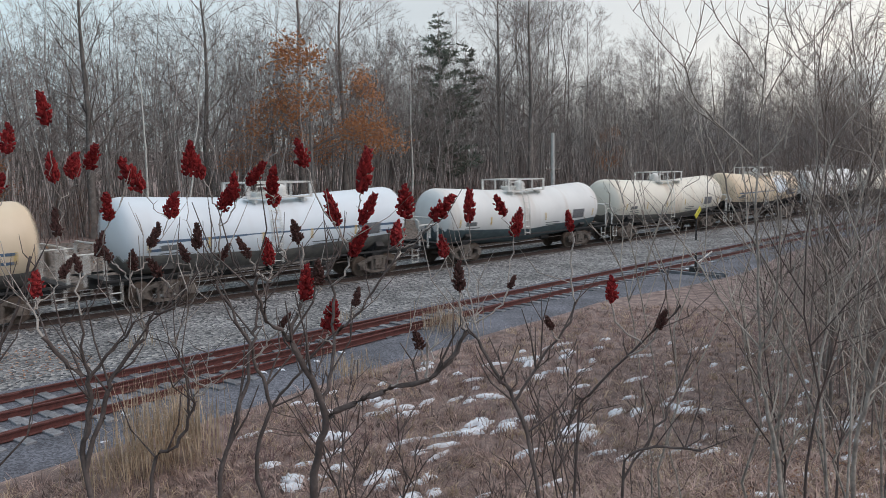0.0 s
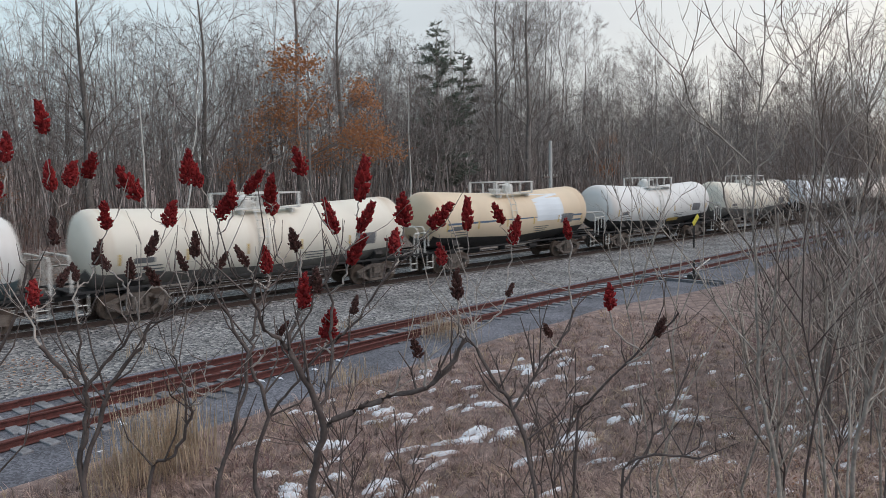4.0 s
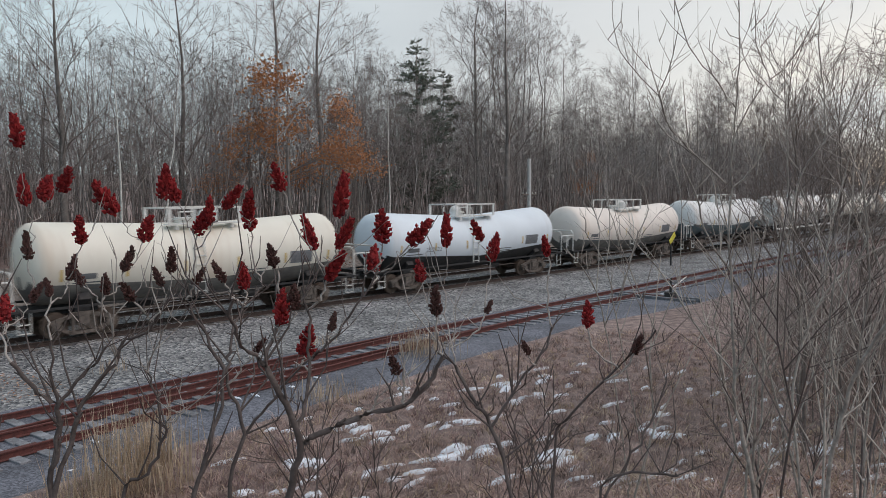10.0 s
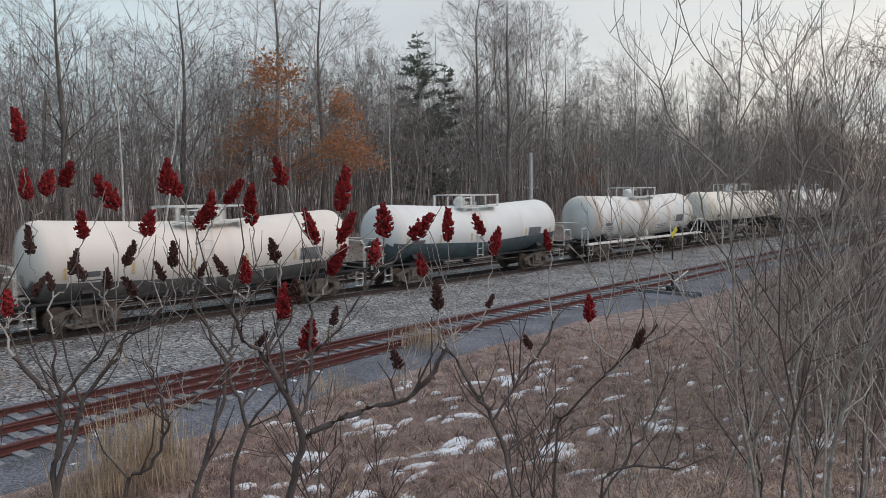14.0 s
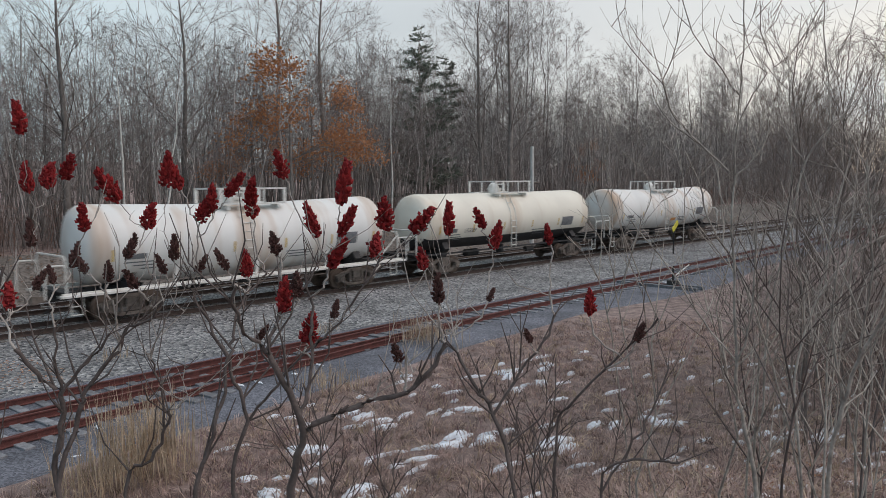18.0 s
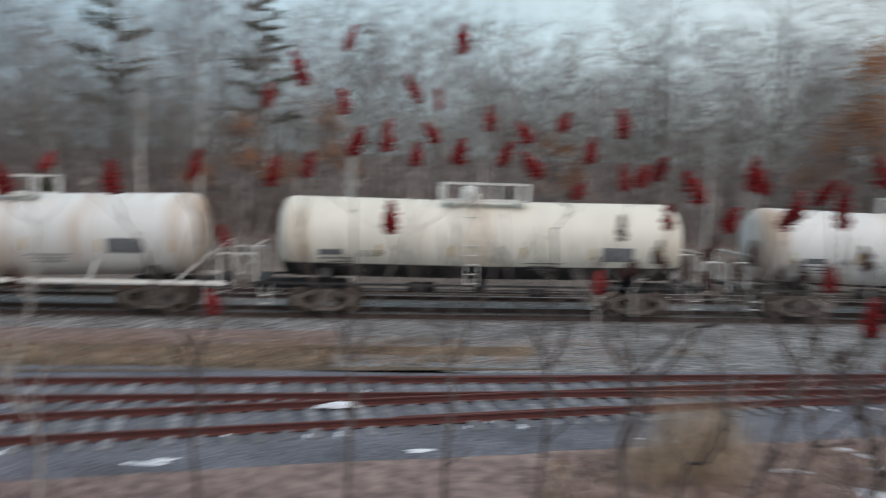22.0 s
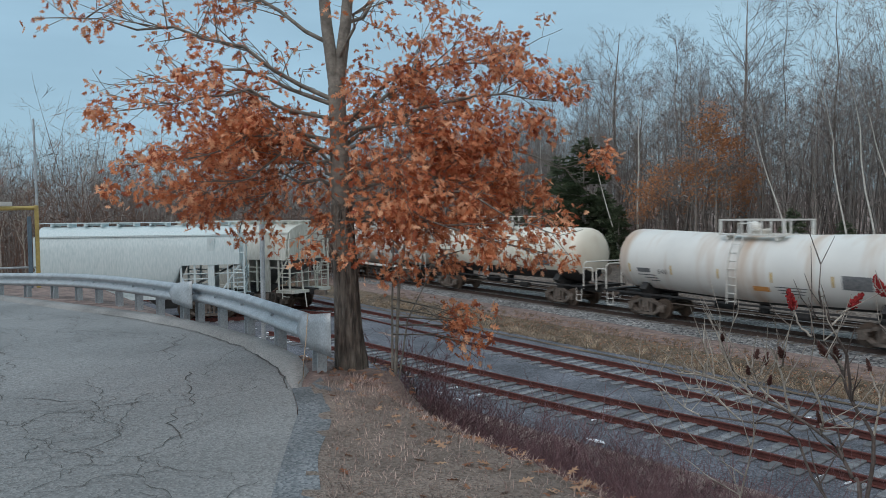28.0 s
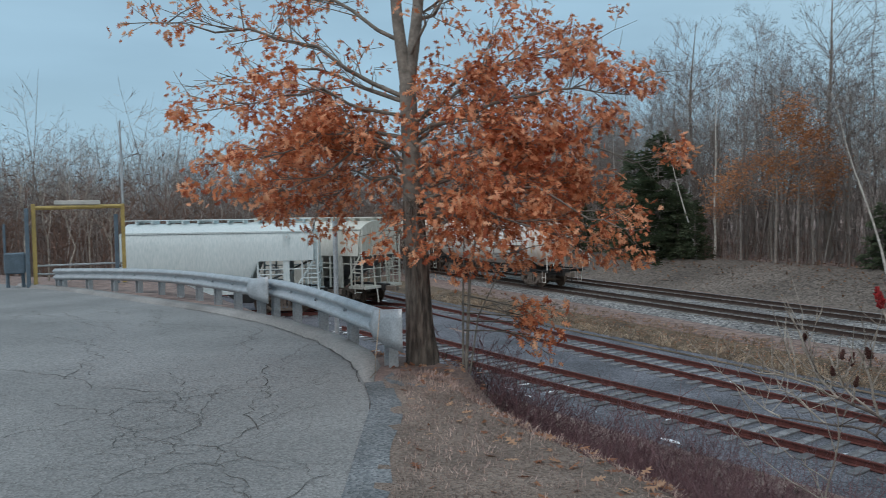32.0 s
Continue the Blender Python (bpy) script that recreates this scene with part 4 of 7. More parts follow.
rod(bm, (-25.95, -1.3, 3.85), (-25.95, -1.3, 4.8), 0.035)
part("machine_leg", bm, M_BLUE, gate)
bm = bmesh.new()
for z in (3.3, 3.55):
    rod(bm, (-25.8, -0.5, z), (-25.85, 1.9, z), 0.03)
part("gate_bar", bm, M_POST, gate)

post = new("marker_post")
tagged(post, "pale blue-grey steel post behind the guardrail", "post")
bm = bmesh.new()
rod(bm, (0, 0, -0.3), (0, 0, 2.55), 0.055, n=10)
part("shaft", bm, M_POST, post)
bm = bmesh.new()
rod(bm, (0, 0, 2.55), (0, 0, 2.59), 0.062, n=10)
part("cap", bm, M_POST, post)
post.matrix_basis = pose(-16.55, 5.6, 2.25)

# ---- covered hopper cars ----
M_HOPPER = surface("pale_grey_hopper_paint", (0.6, 0.68, 0.7), (0.56, 0.635, 0.655), 0.8, 0.6, fine=18, bump=0.05, streak=True)
M_HOPPER_WARM = surface("pale_buff_hopper_paint", (0.6, 0.6, 0.55), (0.5, 0.49, 0.44), 0.8, 0.6, fine=18, bump=0.05, streak=True)
# shade under the hopper bodies, put into a dark grey for slope sheets and bays
M_HOPPER_SHADE = surface("hopper_painted_shade", (0.16, 0.17, 0.17), (0.11, 0.115, 0.12), 2, 0.7, bump=0.05)


def hopper_car(label, paint, L, m):
    """A short two-bay covered hopper; x runs along the car."""
    car = new("hopper_car")
    tagged(car, label, "hopper car", "covered hopper cars")
    W, z0, z1 = 1.55, 1.15, 4.15
    # smoothly bowed side sheets under an arched roof; the ends are cut back over the slope sheets
    half = [(0.9, z0), (0.965, 1.5), (1.0, 1.95), (1.015, 2.45), (1.01, 2.95), (0.985, 3.4), (0.94, 3.75), (0.865, 4.0), (0.865, 4.02), (0.7, 4.2), (0.5, 4.33), (0.25, 4.42), (0, 4.45)]
    prof = [(-u * W, z) for u, z in half] + [(u * W, z) for u, z in reversed(half[:-1])]
    k = len(prof)
    vs, fs = [], []
    stations = ((3.5, z0), (2.9, 2.6), (0.3, 2.62))
    stations = ((0.3, 1.9), (0.4, 1.88), (1.2, z0)) + tuple((L - a, c) for a, c in stations)
    for x, lo in stations:
        for y, z in prof:
            vs.append((x, y, max(z, lo)))
    for j in range(5):
        for i in range(k - 1):
            fs.append((j * k + i, (j + 1) * k + i, (j + 1) * k + i + 1, j * k + i + 1))
        fs.append((j * k, j * k + k - 1, (j + 1) * k + k - 1, (j + 1) * k))
    fs += [tuple(range(k)), tuple(range(5 * k + k - 1, 5 * k - 1, -1))]
    body = mesh_of("body", vs, fs, paint, True)
    body.set_sharp_from_angle(angle=radians(26))
    part_of("body", body, paint, car)
    for y in (-1, 1):
        bm = bmesh.new()
        box(bm, L / 2, y * W * 0.885, 4.0, L - 0.55, 0.09, 0.07)
        part("roof_rail", bm, paint, car)
    for e, s in ((0.0, 1), (L, -1)):
        bm = bmesh.new()
        v = [bm.verts.new(c) for c in ((e + s * 0.4, -1.46, 2.6 if e else 1.85), (e + s * 0.4, 1.46, 2.6 if e else 1.85), (e + s * (3.4 if e else 1.2), 1.46, 1.12), (e + s * (3.4 if e else 1.2), -1.46, 1.12))]
        w = [bm.verts.new(q.co - Vector((0, 0, 0.02))) for q in v]
        bm.faces.new(v)
        bm.faces.new(w[::-1])
        for i in range(4):
            bm.faces.new((v[i], w[i], w[(i + 1) % 4], v[(i + 1) % 4]))
        part("slope_sheet", bm, M_HOPPER_SHADE, car, "slope sheet with its shade painted in dark grey")
        for y in (-1.5, 1.5) if e else ():
            for x, w_, ztop in ((0.1, 0.07, 3.7), (0.85, 0.07, 2.75), (1.6, 0.3, 3.9), (2.35, 0.09, 2.75), (2.95, 0.09, 2.75)):
                bm = bmesh.new()
                box(bm, e + s * x, y, (ztop + 0.95) / 2, w_, 0.08, ztop - 0.95)
                part("side_post", bm, paint, car)
            bm = bmesh.new()
            rod(bm, (e + s * 0.3, y * 0.98, 2.6), (e + s * 1.05, y * 0.98, 1.45), 0.05, n=5)
            part("brace", bm, paint, car)
            bm = bmesh.new()
            for kk in range(8):
                rod(bm, (e + s * 0.1, y * 1.02, 0.75 + 0.4 * kk), (e + s * 0.58, y * 1.02, 0.75 + 0.4 * kk), 0.02, n=5)
            rod(bm, (e + s * 0.58, y * 1.02, 0.65), (e + s * 0.58, y * 1.02, 3.7), 0.026, n=5)
            part("ladder", bm, paint, car)
            for z, x0_, x1_ in ((2.2, 0.1, 2.9), (1.75, 0.1, 0.85), (1.95, 1.6, 2.95), (1.45, 1.6, 3.1)):
                bm = bmesh.new()
                rod(bm, (e + s * x0_, y, z), (e + s * x1_, y, z), 0.03, n=5)
                part("grab_rail", bm, paint, car)
        for y in (-1.3, -0.55, 0.55, 1.3):
            bm = bmesh.new()
            box(bm, e + s * 0.22, y, 3.3, 0.09, 0.09, 1.4)
            part("end_post", bm, paint, car)
        for y in (-0.5, 0.5):
            bm = bmesh.new()
            rod(bm, (e + s * 0.25, y, 2.62), (e + s * 0.1, y, 1.05), 0.045, n=6)
            part("end_strut", bm, paint, car)
        for z in (1.5, 1.95, 2.4):
            bm = bmesh.new()
            rod(bm, (e + s * 0.06, -1.45, z), (e + s * 0.06, 1.45, z), 0.024, n=5)
            part("end_grab_rail", bm, paint, car)
        bm = bmesh.new()
        rod(bm, (e - s * 0.35, -0.75, 0.2), (e - s * 0.1, -0.6, 1.0), 0.03, n=5)
        part("uncoupling_lever", bm, paint, car)
        bm = bmesh.new()
        box(bm, e + s * 0.5, 0, 0.98, 1.2, 2.9, 0.14)
        part("end_deck", bm, paint, car)
        bm = bmesh.new()
        rim_pts = [Vector((e - s * 0.02, 0.5 + 0.29 * math.cos(math.tau * q / 16), 2.15 + 0.29 * math.sin(math.tau * q / 16))) for q in range(16)]
        for q in range(16):
            rod(bm, rim_pts[q], rim_pts[(q + 1) % 16], 0.028, n=5)
        for q in (1, 4, 7, 10, 13):
            rod(bm, (e - s * 0.02, 0.5, 2.15), rim_pts[q], 0.02, n=4)
        rod(bm, (e - s * 0.05, 0.5, 2.15), (e + s * 0.25, 0.5, 2.15), 0.06, n=8)
        part("brake_wheel", bm, paint, car)
        bm = bmesh.new()
        box(bm, e - s * 0.5, 0, 0.9, 1.0, 0.22, 0.24)
        part("coupler", bm, M_TRUCK, car)
        bm = bmesh.new()
        box(bm, e + s * 0.9, 0, 0.95, 2.4, 0.5, 0.3)
        part("draft_sill", bm, M_BLACK, car)
    bm = bmesh.new()
    for y in (-0.32, 0.32):
        box(bm, L / 2, y, z1 + 0.46, L - 0.4, 0.25, 0.04)
    for kk in range(12):
        box(bm, 0.8 + (L - 1.6) * kk / 11, 0, z1 + 0.36, 0.06, 1.6, 0.14)
    part("running_board", bm, paint, car)
    for kk in range(6):
        bm = soft_box(0.75, 0.55, 0.13, 0.03)
        bmesh.ops.translate(bm, verts=bm.verts, vec=(1.2 + (L - 2.4) * kk / 5, 0, z1 + 0.4))
        part("roof_hatch", bm, paint, car)
    for x in (L * 0.39, L * 0.61):
        bm = bmesh.new()
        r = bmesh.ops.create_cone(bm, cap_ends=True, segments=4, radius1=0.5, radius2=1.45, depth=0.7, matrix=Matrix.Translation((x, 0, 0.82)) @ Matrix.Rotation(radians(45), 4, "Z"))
        part("discharge_bay", bm, M_HOPPER_SHADE, car)
    for y in (-1.52, 1.52):
        bm = bmesh.new()
        box(bm, L / 2, y, 1.12, L - 6.4, 0.1, 0.16)
        part("side_sill", bm, paint, car)
        for kk in range(3):
            bm = bmesh.new()
            box(bm, 3.2 + 0.2 * kk, y * 1.03, 2.0 - 0.18 * kk, 0.5, 0.012, 0.09)
            part("small_writing", bm, M_MARK, car)
    for x in (1.9, L - 1.9):
        tr = new("truck")
        tr.parent = car
        tr.matrix_basis = pose(x, 0, 0)
        for s in (-1, 1):
            put("side_frame", "side_frame", side_frame, M_TRUCK, tr, 0, s * 0.98, 0)
            put("spring", "spring", coil, M_TRUCK, tr, 0, s * 1.06, 0)
        put("bolster", "bolster", lambda bm: box(bm, 0, 0, 0.62, 0.4, 2.2, 0.3), M_TRUCK, tr)
        for dx in (-0.88, 0.88):
            put("wheelset", "wheelset", wheelset, M_WHEEL, tr, dx, 0, 0.46)
    car.matrix_basis = m
    return car


hopper_car("pale grey covered hopper car standing side-on on the curled siding", M_HOPPER, 9.5, pose(-40.86, 3.03, SIDE_Z + 0.2, 0, 0, 70.2))
hopper_car("pale buff covered hopper car standing behind the grey one", M_HOPPER_WARM, 10.0, pose(-47.0, 10.94, SIDE_Z + 0.2, 0, 0, 27.0))

# ---- poles and lineside things ----
M_POLE = surface("pale_weathered_pole", (0.58, 0.565, 0.54), (0.44, 0.425, 0.4), 4, 0.9, fine=30, bump=0.3)


def line_pole(label, x, y, h, cross):
    p = new("utility_pole")
    tagged(p, label, "utility pole", "lineside poles")
    bm = bmesh.new()
    rod(bm, (0, 0, -0.4), (0, 0, h), 0.17, 0.13, n=12)
    part("shaft", bm, M_POLE, p)
    for z in cross:
        bm = bmesh.new()
        box(bm, 0, 0, z, 1.9, 0.1, 0.1)
        part("crossarm", bm, M_TRUCK, p)
        for sx in (-0.8, -0.4, 0.4, 0.8):
            bm = bmesh.new()
            rod(bm, (sx, 0, z + 0.05), (sx, 0, z + 0.2), 0.035, n=6)
            part("insulator", bm, M_RAILING, p)
    p.matrix_basis = pose(x, y, ground_z(x, y))
    return p


line_pole("pale square-cut pole with a dark crossarm beyond the tracks", 49.2, 37.3, 7.7, (4.9,))
line_pole("pale line pole beyond the tracks", -1.02, 37.3, 6.2, ())

stand = new("switch_stand")
tagged(stand, "black switch stand on snowy ties with a pale rod", "switch stand")
sx, sy = 34.4, 17.6
bm = bmesh.new()
box(bm, sx, sy, -0.05, 0.5, 0.4, 0.22)
rod(bm, (sx, sy, 0), (sx, sy, 0.75), 0.07, 0.05, n=8)
part("stand_body", bm, M_BLACK, stand)
bm = bmesh.new()
rod(bm, (sx + 0.05, sy - 0.1, 0.3), (sx + 0.9, sy - 0.35, 0.75), 0.035, n=6)
part("throw_lever", bm, M_RAILING, stand)
bm = bmesh.new()
box(bm, sx, sy + 1.0, -0.17, 0.1, 2.6, 0.04)
part("throw_rod", bm, M_RAIL, stand)
for dx in (-0.35, 0.35):
    bm = soft_box(0.24, 4.2, 0.17, 0.012)
    bmesh.ops.translate(bm, verts=bm.verts, vec=(sx + dx, sy + 0.7, -0.24))
    part("long_tie", bm, M_TIE_OLD, stand, "snow-dusted long tie")
sign = new("marker_sign")
tagged(sign, "small tilted yellow marker on a dark post", "sign")
mx_, my_ = 49.6, 25.4
bm = bmesh.new()
rod(bm, (mx_, my_, -0.7), (mx_, my_, 1.5), 0.06, n=6)
part("marker_post", bm, M_BLACK, sign)
bm = soft_box(0.95, 0.05, 0.36, 0.02)
bmesh.ops.rotate(bm, verts=bm.verts, matrix=Matrix.Rotation(radians(-38), 3, "Y"))
bmesh.ops.translate(bm, verts=bm.verts, vec=(mx_ + 0.1, my_ - 0.05, 1.6))
part("marker_board", bm, surface("yellow_board", (0.62, 0.55, 0.06), rough=0.6), sign)


# ---- trees ----
M_BARK = surface("grey_bark", (0.27, 0.238, 0.215), (0.17, 0.148, 0.133), 3, 0.95, fine=25, bump=0.5, random_tint=0.3)
M_TWIG = surface("brown_twigs", (0.25, 0.212, 0.194), (0.165, 0.137, 0.124), 2, 0.95, fine=10, bump=0.0, random_tint=0.25)
M_BIRCH = surface("white_birch_bark", (0.66, 0.635, 0.59), (0.42, 0.395, 0.36), 4, 0.85, fine=12, bump=0.2)
M_RED_TWIG = surface("reddish_undergrowth", (0.22, 0.135, 0.105), (0.16, 0.108, 0.09), 1.5, 0.95, fine=8, bump=0.0)
M_OAK_BARK = surface("oak_bark", (0.24, 0.2, 0.17), (0.05, 0.04, 0.035), 16, 0.95, fine=38, bump=1.0, streak=True, depth=0.06)
M_OAK_LIMB = surface("smooth_oak_limb", (0.27, 0.245, 0.215), (0.15, 0.135, 0.12), 7, 0.9, fine=30, bump=0.4)


def leaf_material(name, a, b, c):
    m = bpy.data.materials.new(name)
    m.use_nodes = True
    n, l = m.node_tree.nodes, m.node_tree.links
    bs = n["Principled BSDF"]
    g = n.new("ShaderNodeNewGeometry")
    r = n.new("ShaderNodeValToRGB")
    r.color_ramp.elements.new(0.5)
    for i, col in enumerate((a, b, c)):
        r.color_ramp.elements[i].position = 0.05 + 0.45 * i
        r.color_ramp.elements[i].color = (*col, 1)
    l.new(g.outputs["Random Per Island"], r.inputs[0])
    co = n.new("ShaderNodeTexCoord")
    nz = n.new("ShaderNodeTexNoise")
    nz.inputs["Scale"].default_value = 30
    l.new(co.outputs["Object"], nz.inputs["Vector"])
    mx = n.new("ShaderNodeMix")
    mx.data_type, mx.blend_type = "RGBA", "OVERLAY"
    mx.inputs[0].default_value = 0.4
    l.new(r.outputs[0], mx.inputs[6])
    l.new(nz.outputs[0], mx.inputs[7])
    l.new(mx.outputs[2], bs.inputs["Base Color"])
    bs.inputs["Roughness"].default_value = 0.75
    tr = n.new("ShaderNodeBsdfTranslucent")
    l.new(mx.outputs[2], tr.inputs[0])
    ms = n.new("ShaderNodeMixShader")
    ms.inputs[0].default_value = 0.4
    l.new(bs.outputs[0], ms.inputs[1])
    l.new(tr.outputs[0], ms.inputs[2])
    l.new(ms.outputs[0], n["Material Output"].inputs[0])
    return m


def spray_material(name, a, b, c):
    """Bare twigs, each with a tone of its own."""
    m = bpy.data.materials.new(name)
    m.use_nodes = True
    n, l = m.node_tree.nodes, m.node_tree.links
    g = n.new("ShaderNodeNewGeometry")
    r = n.new("ShaderNodeValToRGB")
    r.color_ramp.elements.new(0.5)
    for i, col in enumerate((a, b, c)):
        r.color_ramp.elements[i].position = 0.05 + 0.45 * i
        r.color_ramp.elements[i].color = (*col, 1)
    l.new(g.outputs["Random Per Island"], r.inputs[0])
    l.new(r.outputs[0], n["Principled BSDF"].inputs["Base Color"])
    n["Principled BSDF"].inputs["Roughness"].default_value = 0.95
    return m


def grass_material(name, a, b, c, patch):
    """Blades whose tone also drifts from clump to clump."""
    m = leaf_material(name, a, b, c)
    n, l = m.node_tree.nodes, m.node_tree.links
    co = n["Texture Coordinate"]
    nz = n.new("ShaderNodeTexNoise")
    nz.inputs["Scale"].default_value, nz.inputs["Detail"].default_value = patch, 3
    l.new(co.outputs["Object"], nz.inputs["Vector"])
    mr = n.new("ShaderNodeMapRange")
    mr.inputs[1].default_value, mr.inputs[2].default_value = 0.36, 0.64
    mr.inputs[3].default_value, mr.inputs[4].default_value = 0.45, 1.45
    l.new(nz.outputs[0], mr.inputs[0])
    hsv = n.new("ShaderNodeHueSaturation")
    l.new(mr.outputs[0], hsv.inputs["Value"])
    l.new(n["Mix"].outputs[2], hsv.inputs["Color"])
    l.new(hsv.outputs[0], n["Principled BSDF"].inputs["Base Color"])
    return m


M_OAK_LEAF = leaf_material("dry_oak_leaves", (0.36, 0.09, 0.043), (0.72, 0.262, 0.115), (0.92, 0.51, 0.31))
M_FAR_LEAF = leaf_material("far_dry_leaves", (0.36, 0.16, 0.08), (0.55, 0.27, 0.13), (0.44, 0.19, 0.09))
M_PINE = leaf_material("pine_needles", (0.1, 0.12, 0.095), (0.15, 0.172, 0.138), (0.21, 0.225, 0.185))
M_SPRAY = spray_material("pale_wood_twigs", (0.14, 0.118, 0.11), (0.29, 0.258, 0.242), (0.47, 0.435, 0.412))
M_CEDAR = leaf_material("hemlock_needles", (0.055, 0.075, 0.045), (0.085, 0.115, 0.062), (0.115, 0.14, 0.08))


def grow(tw, rng, p, d, ln, r, depth, spread, up, n=4, kids=(3, 5), shrink=0.62, tip=None, fine=False, thin=0.003):
    """One limb and its branches."""
    if fine and depth <= 0:
        tw.blade(p, d, d.orthogonal().normalized(), ln * 1.2, 0.0095)
        return
    steps = 3 if depth > 1 else 2
    pts, rad = [p], [r]
    for k in range(steps):
        d = (d + Vector((rng.gauss(0, 0.09), rng.gauss(0, 0.09), up * 0.12 + rng.gauss(0, 0.05)))).normalized()
        pts.append(pts[-1] + d * ln / steps)
        rad.append(r * (1 - 0.75 * (k + 1) / steps) + thin)
    tw.limb(pts, rad, n if depth > 1 else 3)
    if tip is not None and depth <= 1:
        tip.append((pts[-1], d))
    if depth <= 0:
        return
    for _ in range(rng.randint(*kids)):
        u = rng.uniform(0.3, 1.0) * steps
        i = min(int(u), steps - 1)
        q = pts[i].lerp(pts[i + 1], u - i)
        a = rng.uniform(0, math.tau)
        s = d.orthogonal().normalized()
        side = (s * math.cos(a) + d.cross(s) * math.sin(a))
        nd = (d * rng.uniform(0.5, 1.0) + side * spread * rng.uniform(0.5, 1.1)).normalized()
        grow(tw, rng, q, nd, ln * shrink * rng.uniform(0.7, 1.1), max(2 * thin, r * 0.45), depth - 1, spread, up, 3, kids, shrink, tip, fine, thin)


def bare_tree(seed, h, r, lean=0.0, clear=0.3, spread=0.75, boughs=16, depth=3):
    """Meshes of a leafless tree: the trunk, and the crown of boughs and twigs."""
    rng = random.Random(seed)
    trunk, crown = Twigs(), Twigs()
    pts, rad = [Vector((0, 0, -0.3))], [r * 1.25]
    for k in range(1, 8):
        u = k / 7
        pts.append(Vector((lean * h * u + rng.gauss(0, 0.006) * h, rng.gauss(0, 0.006) * h, h * u)))
        rad.append(max(0.015, r * (1 - 0.93 * u)))
    trunk.limb(pts, rad, 6)
    for _ in range(boughs):
        u = clear + (0.97 - clear) * rng.random() ** 0.8
        i = min(6, int(u * 7))
        q = pts[i].lerp(pts[i + 1], u * 7 - i)
        a = rng.uniform(0, math.tau)
        d = Vector((math.cos(a) * spread, math.sin(a) * spread, rng.uniform(0.5, 1.2))).normalized()
        grow(crown, rng, q, d, h * 0.26 * (1.2 - u) + 0.8, max(0.014, r * 0.27 * (1.15 - u)), depth, 0.7, 0.5, 3, (3, 5), 0.62, None, True)
    return trunk.mesh("trunk", M_BARK), crown.mesh("crown", M_TWIG)


def stand_tree(name, label, category, meshes, x, y, s, turn, group, z=None):
    t = new(name)
    tagged(t, label, category, group)
    for nm, me in meshes:
        part_of(nm, me, None, t)
    t.matrix_basis = Matrix.Translation((x, y, ground_z(x, y) if z is None else z)) @ Matrix.Rotation(turn, 4, "Z") @ Matrix.Diagonal((s, s, s, 1))
    return t


random.seed(21)
KINDS = [bare_tree(100 + k, 17 + 1.2 * (k % 4), 0.095 + 0.02 * (k % 3), clear=(0.25, 0.4, 0.5)[k % 3], spread=(0.75, 0.55, 0.9)[k % 3], boughs=(13, 12, 15)[k % 3]) for k in range(7)]
BIRCHES = []
for k in range(3):
    tr, cr = bare_tree(200 + k, 15, 0.11, lean=(0.0, -0.28, -0.16)[k], clear=0.55, spread=0.6, boughs=9)
    tr.materials.clear()
    tr.materials.append(M_BIRCH)
    BIRCHES.append((tr, cr))


def spray_tree(seed, h, low, fan, boughs, twigs):
    """A slim leafless tree deep in the wood: stem, upswept boughs and fine twigs, as corners and faces."""
    rg = random.Random(seed)
    tw = Twigs()
    lean = Vector((rg.gauss(0, 0.1) * h, rg.gauss(0, 0.1) * h, 0))
    stem = [Vector((0, 0, -0.3)), lean * 0.4 + Vector((rg.gauss(0, 0.35), rg.gauss(0, 0.35), h * 0.5)), lean + Vector((0, 0, h))]
    tw.limb(stem, [0.065, 0.04, 0.01], 3)
    for _ in range(boughs):
        u = low + (0.97 - low) * rg.random()
        q = stem[0].lerp(stem[1], u * 2) if u < 0.5 else stem[1].lerp(stem[2], u * 2 - 1)
        a = rg.uniform(0, math.tau)
        d = Vector((math.cos(a) * fan, math.sin(a) * fan, rg.uniform(0.25, 1.0))).normalized()
        ln = h * 0.3 * (1.15 - u) + rg.uniform(0.3, 0.9)
        tw.blade(q, d, d.orthogonal().normalized(), ln, 0.017)
        for _ in range(twigs):
            e = (d + Vector((rg.gauss(0, 0.6), rg.gauss(0, 0.6), rg.gauss(0.2, 0.4)))).normalized()
            tw.blade(q + d * ln * rg.uniform(0.2, 0.95), e, e.orthogonal().normalized(), rg.uniform(0.45, 1.25), rg.uniform(0.008, 0.014))
    return np.array([tuple(p) for p in tw.v]), np.array(tw.f)


SPRAYS = [spray_tree(150 + k, 11.5 + 0.7 * k, 0.22 + 0.05 * (k % 3), 0.7 + 0.2 * (k % 3), 15, 7) for k in range(7)]


